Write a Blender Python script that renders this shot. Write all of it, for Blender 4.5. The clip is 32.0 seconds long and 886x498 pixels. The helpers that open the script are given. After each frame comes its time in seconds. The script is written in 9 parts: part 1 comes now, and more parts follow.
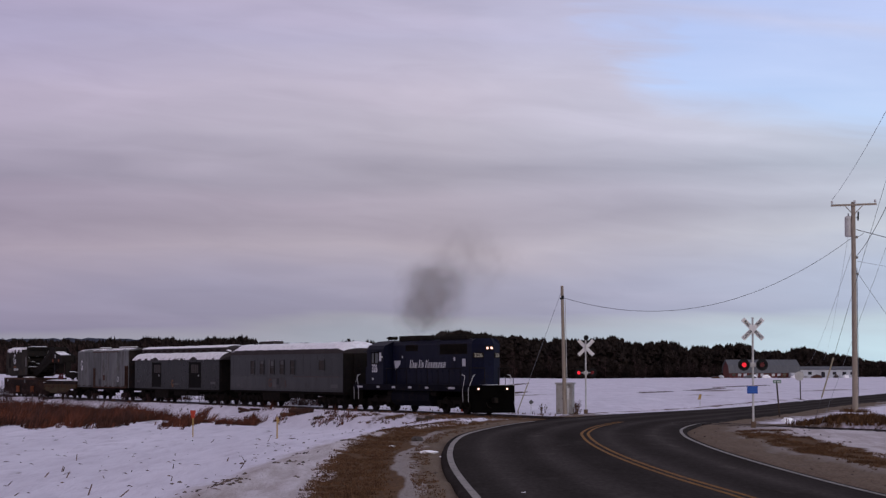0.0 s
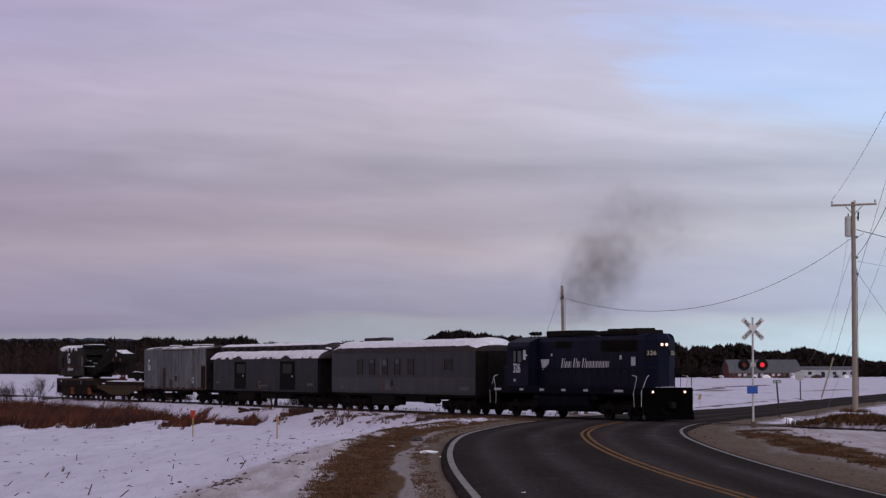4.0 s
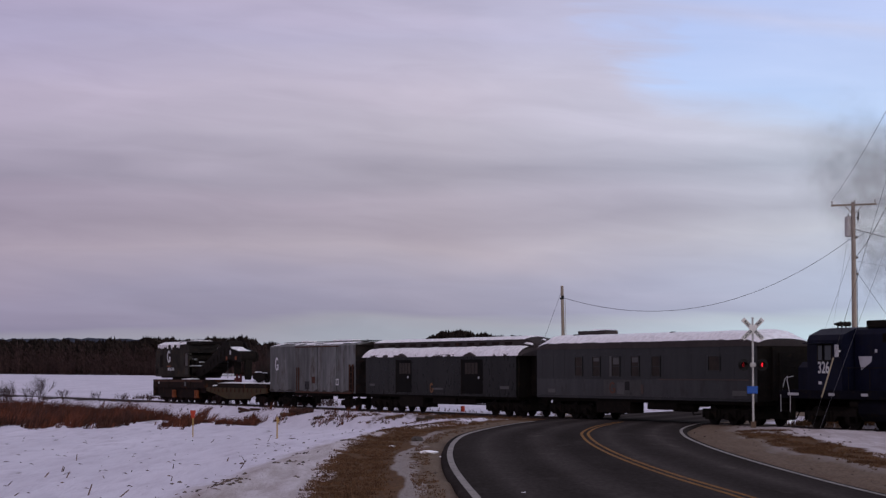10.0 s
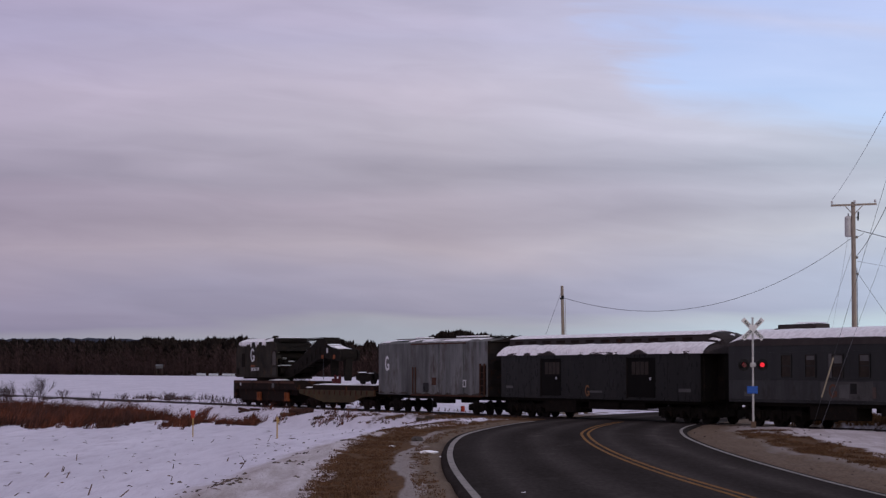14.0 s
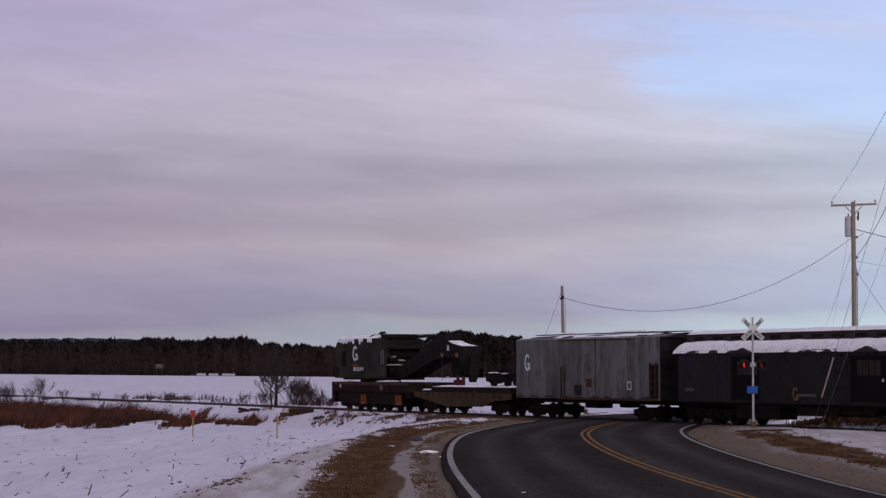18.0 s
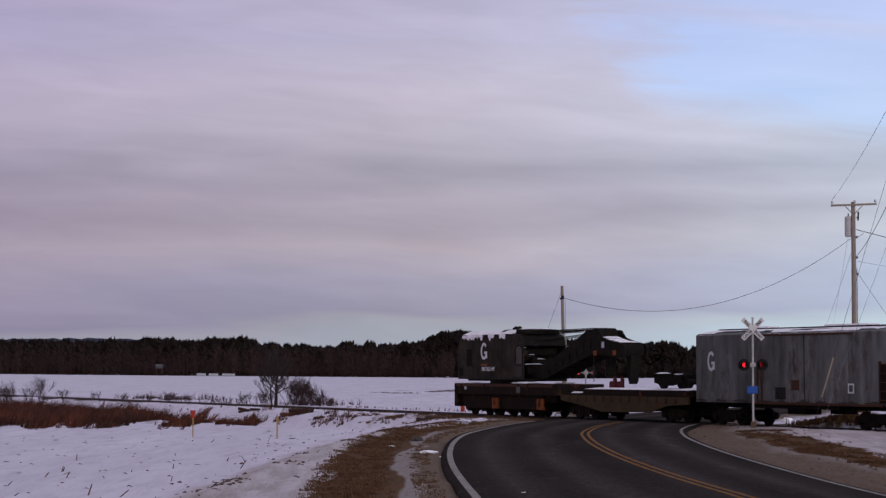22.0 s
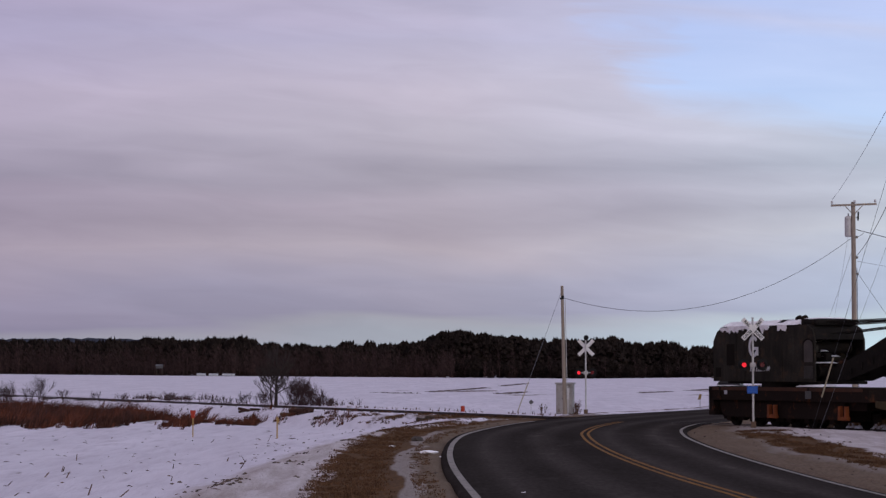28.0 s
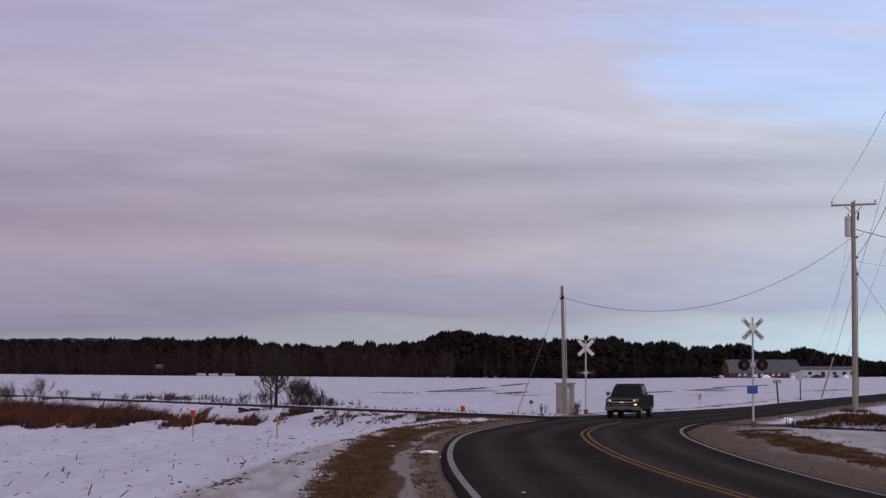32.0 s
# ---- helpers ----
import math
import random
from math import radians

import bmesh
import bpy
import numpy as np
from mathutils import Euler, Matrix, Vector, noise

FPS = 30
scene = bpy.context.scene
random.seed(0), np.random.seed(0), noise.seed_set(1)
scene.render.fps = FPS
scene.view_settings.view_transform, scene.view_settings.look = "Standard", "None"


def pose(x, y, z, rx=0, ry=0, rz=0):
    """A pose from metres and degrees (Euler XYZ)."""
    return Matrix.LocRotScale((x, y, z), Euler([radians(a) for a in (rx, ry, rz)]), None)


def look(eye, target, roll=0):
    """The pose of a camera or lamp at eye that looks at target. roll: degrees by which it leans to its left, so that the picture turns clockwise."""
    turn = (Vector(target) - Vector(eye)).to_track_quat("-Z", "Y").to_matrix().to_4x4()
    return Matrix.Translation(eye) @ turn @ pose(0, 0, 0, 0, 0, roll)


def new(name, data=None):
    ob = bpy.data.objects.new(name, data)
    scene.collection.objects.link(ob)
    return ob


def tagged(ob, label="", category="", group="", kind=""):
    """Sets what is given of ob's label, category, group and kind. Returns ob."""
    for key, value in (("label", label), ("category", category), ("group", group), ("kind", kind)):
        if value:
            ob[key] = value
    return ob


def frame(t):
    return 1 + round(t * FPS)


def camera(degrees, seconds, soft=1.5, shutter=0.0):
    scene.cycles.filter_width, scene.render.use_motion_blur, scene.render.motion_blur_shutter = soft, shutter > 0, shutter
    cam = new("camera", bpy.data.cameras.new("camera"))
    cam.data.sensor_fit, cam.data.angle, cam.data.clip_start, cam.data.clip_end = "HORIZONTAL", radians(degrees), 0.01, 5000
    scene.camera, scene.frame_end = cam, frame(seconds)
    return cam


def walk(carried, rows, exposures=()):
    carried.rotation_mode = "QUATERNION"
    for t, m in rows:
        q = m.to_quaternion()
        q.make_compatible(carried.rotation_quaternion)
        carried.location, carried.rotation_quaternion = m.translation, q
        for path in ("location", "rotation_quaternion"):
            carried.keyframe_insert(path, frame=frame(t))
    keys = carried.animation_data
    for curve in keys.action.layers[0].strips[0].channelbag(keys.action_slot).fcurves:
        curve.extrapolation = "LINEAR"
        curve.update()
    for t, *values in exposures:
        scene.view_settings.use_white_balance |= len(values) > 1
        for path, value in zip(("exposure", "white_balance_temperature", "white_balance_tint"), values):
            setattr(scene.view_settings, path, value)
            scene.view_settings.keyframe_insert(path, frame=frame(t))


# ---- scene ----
EYE = (0.0, 0.0, 2.633)
cam = camera(23.315, 32.0, soft=1.35)
walk(cam, [(0.0, pose(*EYE, 93.225, 0, 0)), (32.0, pose(*EYE, 93.225, 0, 0))])
scene.view_settings.exposure = 0.0

# ---- world: thin winter overcast with one blue gap ----
SUN_AZ, SUN_EL = radians(152), radians(15)


def make_world():
    w = bpy.data.worlds.new("winter_sky")
    w.use_nodes = True
    scene.world = w
    nt = w.node_tree
    nt.nodes.clear()
    N = nt.nodes.new
    L = nt.links.new

    def math_node(op, a, b=None, c=None):
        n = N("ShaderNodeMath")
        n.operation = op
        for i, v in enumerate((a, b, c)):
            if v is None:
                continue
            if isinstance(v, (int, float)):
                n.inputs[i].default_value = v
            else:
                L(v, n.inputs[i])
        return n.outputs[0]

    def ramp(fac, stops):
        r = N("ShaderNodeValToRGB")
        while len(r.color_ramp.elements) < len(stops):
            r.color_ramp.elements.new(0.5)
        for e, (p, col) in zip(r.color_ramp.elements, stops):
            e.position, e.color = p, (*col, 1)
        L(fac, r.inputs[0])
        return r.outputs[0]

    def mix(fac, a, b, mode="MIX"):
        m = N("ShaderNodeMix")
        m.data_type, m.blend_type = "RGBA", mode
        for sock, v in ((m.inputs[0], fac), (m.inputs[6], a), (m.inputs[7], b)):
            if isinstance(v, (int, float)):
                sock.default_value = v
            elif isinstance(v, tuple):
                sock.default_value = (*v, 1)
            else:
                L(v, sock)
        return m.outputs[2]

    tc = N("ShaderNodeTexCoord").outputs["Generated"]
    sep = N("ShaderNodeSeparateXYZ")
    L(tc, sep.inputs[0])
    x, y, z = sep.outputs
    az = math_node("ARCTAN2", x, y)
    el = math_node("ARCSINE", z)
    comb = N("ShaderNodeCombineXYZ")
    # the cloud sheets lean a little and stretch along the horizon
    tilt_el = math_node("MULTIPLY_ADD", az, 0.07, el)
    L(math_node("MULTIPLY", az, 5.0), comb.inputs[0])
    L(math_node("MULTIPLY", tilt_el, 30.0), comb.inputs[1])

    def noise_tex(vec, scale, detail, rough=0.5, distort=0.0):
        n = N("ShaderNodeTexNoise")
        n.inputs["Scale"].default_value, n.inputs["Detail"].default_value = scale, detail
        n.inputs["Roughness"].default_value, n.inputs["Distortion"].default_value = rough, distort
        L(vec, n.inputs["Vector"])
        return n.outputs["Fac"]

    bands = noise_tex(comb.outputs[0], 0.8, 3.0, 0.5, 0.3)
    streaks = noise_tex(comb.outputs[0], 3.2, 4.0, 0.55, 0.6)
    # cloud colour by height over the horizon, the sheets warped a little
    warped = math_node("MULTIPLY_ADD", math_node("SUBTRACT", bands, 0.5), 0.048, math_node("MULTIPLY_ADD", az, -0.012, el))
    h = math_node("MULTIPLY", warped, 4.0)
    high = ramp(h, SHEETS)
    # paler and bluer away to the east, mauve to the west
    east = math_node("MULTIPLY_ADD", az, 2.4, 0.5)
    tint = ramp(east, [(0.0, CL["west"]), (0.5, (1.0, 1.0, 1.0)), (1.0, CL["east"])])
    clouds = mix(1.0, high, tint, "MULTIPLY")
    shade = ramp(bands, [(0.3, (0.93, 0.935, 0.95)), (0.5, (1.0, 1.0, 1.0)), (0.7, (1.07, 1.05, 1.05))])
    clouds = mix(1.0, clouds, shade, "MULTIPLY")
    # brighter low in the east, duller low in the west
    def fall(lo, hi):
        r = N("ShaderNodeMapRange")
        r.inputs[1].default_value, r.inputs[2].default_value, r.inputs[3].default_value, r.inputs[4].default_value = lo, hi, 1.0, 0.0
        L(el, r.inputs[0])
        return r.outputs[0]

    clouds = mix(fall(0.085, 0.14), clouds, mix(1.0, clouds, ramp(east, [(0.7, (1.06, 1.06, 1.06)), (1.0, (1.14, 1.2, 1.14))]), "MULTIPLY"))
    clouds = mix(fall(0.016, 0.05), clouds, mix(1.0, clouds, ramp(east, [(0.2, (0.83, 0.83, 0.84)), (0.6, (0.86, 0.86, 0.87)), (0.8, (1.0, 1.0, 1.0))]), "MULTIPLY"))
    fine = ramp(streaks, [(0.3, (0.955, 0.95, 0.955)), (0.7, (1.045, 1.045, 1.045))])
    clouds = mix(1.0, clouds, fine, "MULTIPLY")
    sky = N("ShaderNodeTexSky")
    sky.sky_type, sky.sun_disc = "NISHITA", False
    sky.sun_elevation, sky.sun_rotation = SUN_EL, SUN_AZ
    blue = mix(1.0, sky.outputs[0], CL["gap"], "MULTIPLY")
    # the gap in the sheet, high in the east: a lower edge that falls eastward, a steep western one
    edge_low = math_node("MULTIPLY_ADD", az, -0.17, 0.140)
    edge_west = math_node("MULTIPLY_ADD", az, -1.09, 0.2209)
    over = math_node("SUBTRACT", math_node("MULTIPLY_ADD", math_node("SUBTRACT", streaks, 0.5), 0.016, el), math_node("MAXIMUM", edge_low, edge_west))
    gap = ramp(math_node("MULTIPLY_ADD", over, 12.0, 0.1), [(0.04, (0, 0, 0)), (0.24, (0.58, 0.58, 0.58)), (0.42, (0.5, 0.5, 0.5)), (0.8, (0.34, 0.34, 0.34))])
    # a white wisp drawn across it
    off = math_node("SUBTRACT", math_node("MULTIPLY_ADD", math_node("SUBTRACT", bands, 0.5), 0.012, el), math_node("MULTIPLY_ADD", az, -0.13, 0.1805))
    wisp = ramp(math_node("MULTIPLY", math_node("ABSOLUTE", off), 100.0), [(0.0, (0.3, 0.3, 0.3)), (0.7, (1, 1, 1))])
    gapr = mix(1.0, gap, wisp, "MULTIPLY")
    west_end = ramp(math_node("ADD", math_node("MULTIPLY_ADD", az, 12.0, -0.72), math_node("MULTIPLY", math_node("SUBTRACT", streaks, 0.5), 1.2)), [(0.0, (0, 0, 0)), (0.6, (1, 1, 1))])
    gapr = mix(1.0, gapr, west_end, "MULTIPLY")
    total = mix(gapr, clouds, blue)
    bg = N("ShaderNodeBackground")
    bg.inputs[1].default_value = SKY_STRENGTH
    L(total, bg.inputs[0])
    out = N("ShaderNodeOutputWorld")
    L(bg.outputs[0], out.inputs[0])


CL = {"west": (0.86, 0.82, 0.89), "east": (1.18, 1.34, 1.38), "gap": (0.115, 0.125, 0.19)}
SHEETS = [(0.0, (0.42, 0.455, 0.52)), (0.058, (0.405, 0.43, 0.495)), (0.084, (0.39, 0.39, 0.45)), (0.105, (0.33, 0.317, 0.415)), (0.153, (0.36, 0.342, 0.44)), (0.237, (0.425, 0.38, 0.44)), (0.276, (0.362, 0.325, 0.39)),
          (0.32, (0.405, 0.365, 0.44)), (0.358, (0.36, 0.337, 0.41)), (0.447, (0.475, 0.445, 0.535)), (0.53, (0.525, 0.485, 0.595)), (0.626, (0.485, 0.465, 0.62)), (0.69, (0.48, 0.45, 0.60)), (0.8, (0.45, 0.415, 0.50)), (1.0, (0.43, 0.39, 0.455))]
SKY_STRENGTH = 1.02
make_world()
sun = new("sun", bpy.data.lights.new("sun", "SUN"))
sun.data.energy, sun.data.angle, sun.data.color = 0.4, radians(14), (1.0, 0.9, 0.82)
sun.matrix_basis = look((0, 0, 0), (-math.sin(SUN_AZ) * math.cos(SUN_EL), -math.cos(SUN_AZ) * math.cos(SUN_EL), -math.sin(SUN_EL)))


# ---- materials ----
def surface(name, c1, c2, scale=3.0, rough=0.7, metal=0.0, bump=0.15, stretch=(1, 1, 1), fine=12.0, spec=0.18, island=0.0, wear=None, wear_amount=0.0, streaks=0.0):
    """Two tones by a broad noise, a finer grain on top, an optional layer of wear (rust, dirt, dust) in patches."""
    m = bpy.data.materials.new(name)
    m.use_nodes = True
    nt = m.node_tree
    N, L = nt.nodes.new, nt.links.new
    b = nt.nodes["Principled BSDF"]
    tc = N("ShaderNodeTexCoord")
    mp = N("ShaderNodeMapping")
    mp.inputs["Scale"].default_value = stretch
    L(tc.outputs["Object"], mp.inputs[0])

    def tex(sc, det=4.0, rg=0.6):
        n = N("ShaderNodeTexNoise")
        n.inputs["Scale"].default_value, n.inputs["Detail"].default_value, n.inputs["Roughness"].default_value = sc, det, rg
        L(mp.outputs[0], n.inputs["Vector"])
        return n.outputs["Fac"]

    def band(fac, lo, hi):
        r = N("ShaderNodeMapRange")
        r.inputs[1].default_value, r.inputs[2].default_value = lo, hi
        L(fac, r.inputs[0])
        return r.outputs[0]

    def mixc(fac, a, c):
        x = N("ShaderNodeMix")
        x.data_type = "RGBA"
        for s, v in ((x.inputs[0], fac), (x.inputs[6], a), (x.inputs[7], c)):
            if isinstance(v, tuple):
                s.default_value = (*v, 1)
            elif isinstance(v, float):
                s.default_value = v
            else:
                L(v, s)
        return x.outputs[2]

    broad, grain = tex(scale), tex(scale * fine, 3.0)
    col = mixc(band(broad, 0.3, 0.7), c1, c2)
    gr = N("ShaderNodeMix")
    gr.data_type, gr.blend_type = "RGBA", "MULTIPLY"
    gr.inputs[0].default_value = 1.0
    g = N("ShaderNodeMapRange")
    g.inputs[1].default_value, g.inputs[2].default_value, g.inputs[3].default_value, g.inputs[4].default_value = 0.3, 0.7, 0.82, 1.15
    L(grain, g.inputs[0])
    L(col, gr.inputs[6])
    L(g.outputs[0], gr.inputs[7])
    col = gr.outputs[2]
    if island:
        gm = N("ShaderNodeNewGeometry")
        ir = N("ShaderNodeMapRange")
        ir.inputs[3].default_value, ir.inputs[4].default_value = 1 - island, 1 + island
        L(gm.outputs["Random Per Island"], ir.inputs[0])
        im = N("ShaderNodeMix")
        im.data_type, im.blend_type = "RGBA", "MULTIPLY"
        im.inputs[0].default_value = 1.0
        L(col, im.inputs[6])
        L(ir.outputs[0], im.inputs[7])
        col = im.outputs[2]
    if streaks:
        # runs of rain and dirt down the sheets
        sm = N("ShaderNodeMapping")
        sm.inputs["Scale"].default_value = (1.5, 1.5, 0.2)
        L(tc.outputs["Object"], sm.inputs[0])
        sn = N("ShaderNodeTexNoise")
        sn.inputs["Scale"].default_value, sn.inputs["Detail"].default_value, sn.inputs["Roughness"].default_value = 1.0, 5.0, 0.65
        L(sm.outputs[0], sn.inputs["Vector"])
        sr = N("ShaderNodeMapRange")
        sr.inputs[1].default_value, sr.inputs[2].default_value, sr.inputs[3].default_value, sr.inputs[4].default_value = 0.3, 0.7, 1 - streaks, 1 + streaks
        L(sn.outputs["Fac"], sr.inputs[0])
        st = N("ShaderNodeMix")
        st.data_type, st.blend_type = "RGBA", "MULTIPLY"
        st.inputs[0].default_value = 1.0
        L(col, st.inputs[6])
        L(sr.outputs[0], st.inputs[7])
        col = st.outputs[2]
    if wear:
        wn = tex(scale * 1.9, 6.0, 0.7)
        col = mixc(band(wn, 0.62 - wear_amount * 0.3, 0.75 - wear_amount * 0.3), col, wear)
    L(col, b.inputs["Base Color"])
    rr = N("ShaderNodeMapRange")
    rr.inputs[3].default_value, rr.inputs[4].default_value = max(0.05, rough - 0.12), min(1.0, rough + 0.12)
    L(grain, rr.inputs[0])
    L(rr.outputs[0], b.inputs["Roughness"])
    b.inputs["Metallic"].default_value = metal
    b.inputs["Specular IOR Level"].default_value = spec
    if bump:
        bp = N("ShaderNodeBump")
        bp.inputs["Strength"].default_value, bp.inputs["Distance"].default_value = bump, 0.02
        L(grain, bp.inputs["Height"])
        L(bp.outputs[0], b.inputs["Normal"])
    return m


def plain(name, col, rough=0.5, metal=0.0, glow=None, power=0.0):
    m = bpy.data.materials.new(name)
    m.use_nodes = True
    b = m.node_tree.nodes["Principled BSDF"]
    b.inputs["Base Color"].default_value = (*col, 1)
    b.inputs["Roughness"].default_value, b.inputs["Metallic"].default_value = rough, metal
    if glow:
        b.inputs["Emission Color"].default_value, b.inputs["Emission Strength"].default_value = (*glow, 1), power
    return m


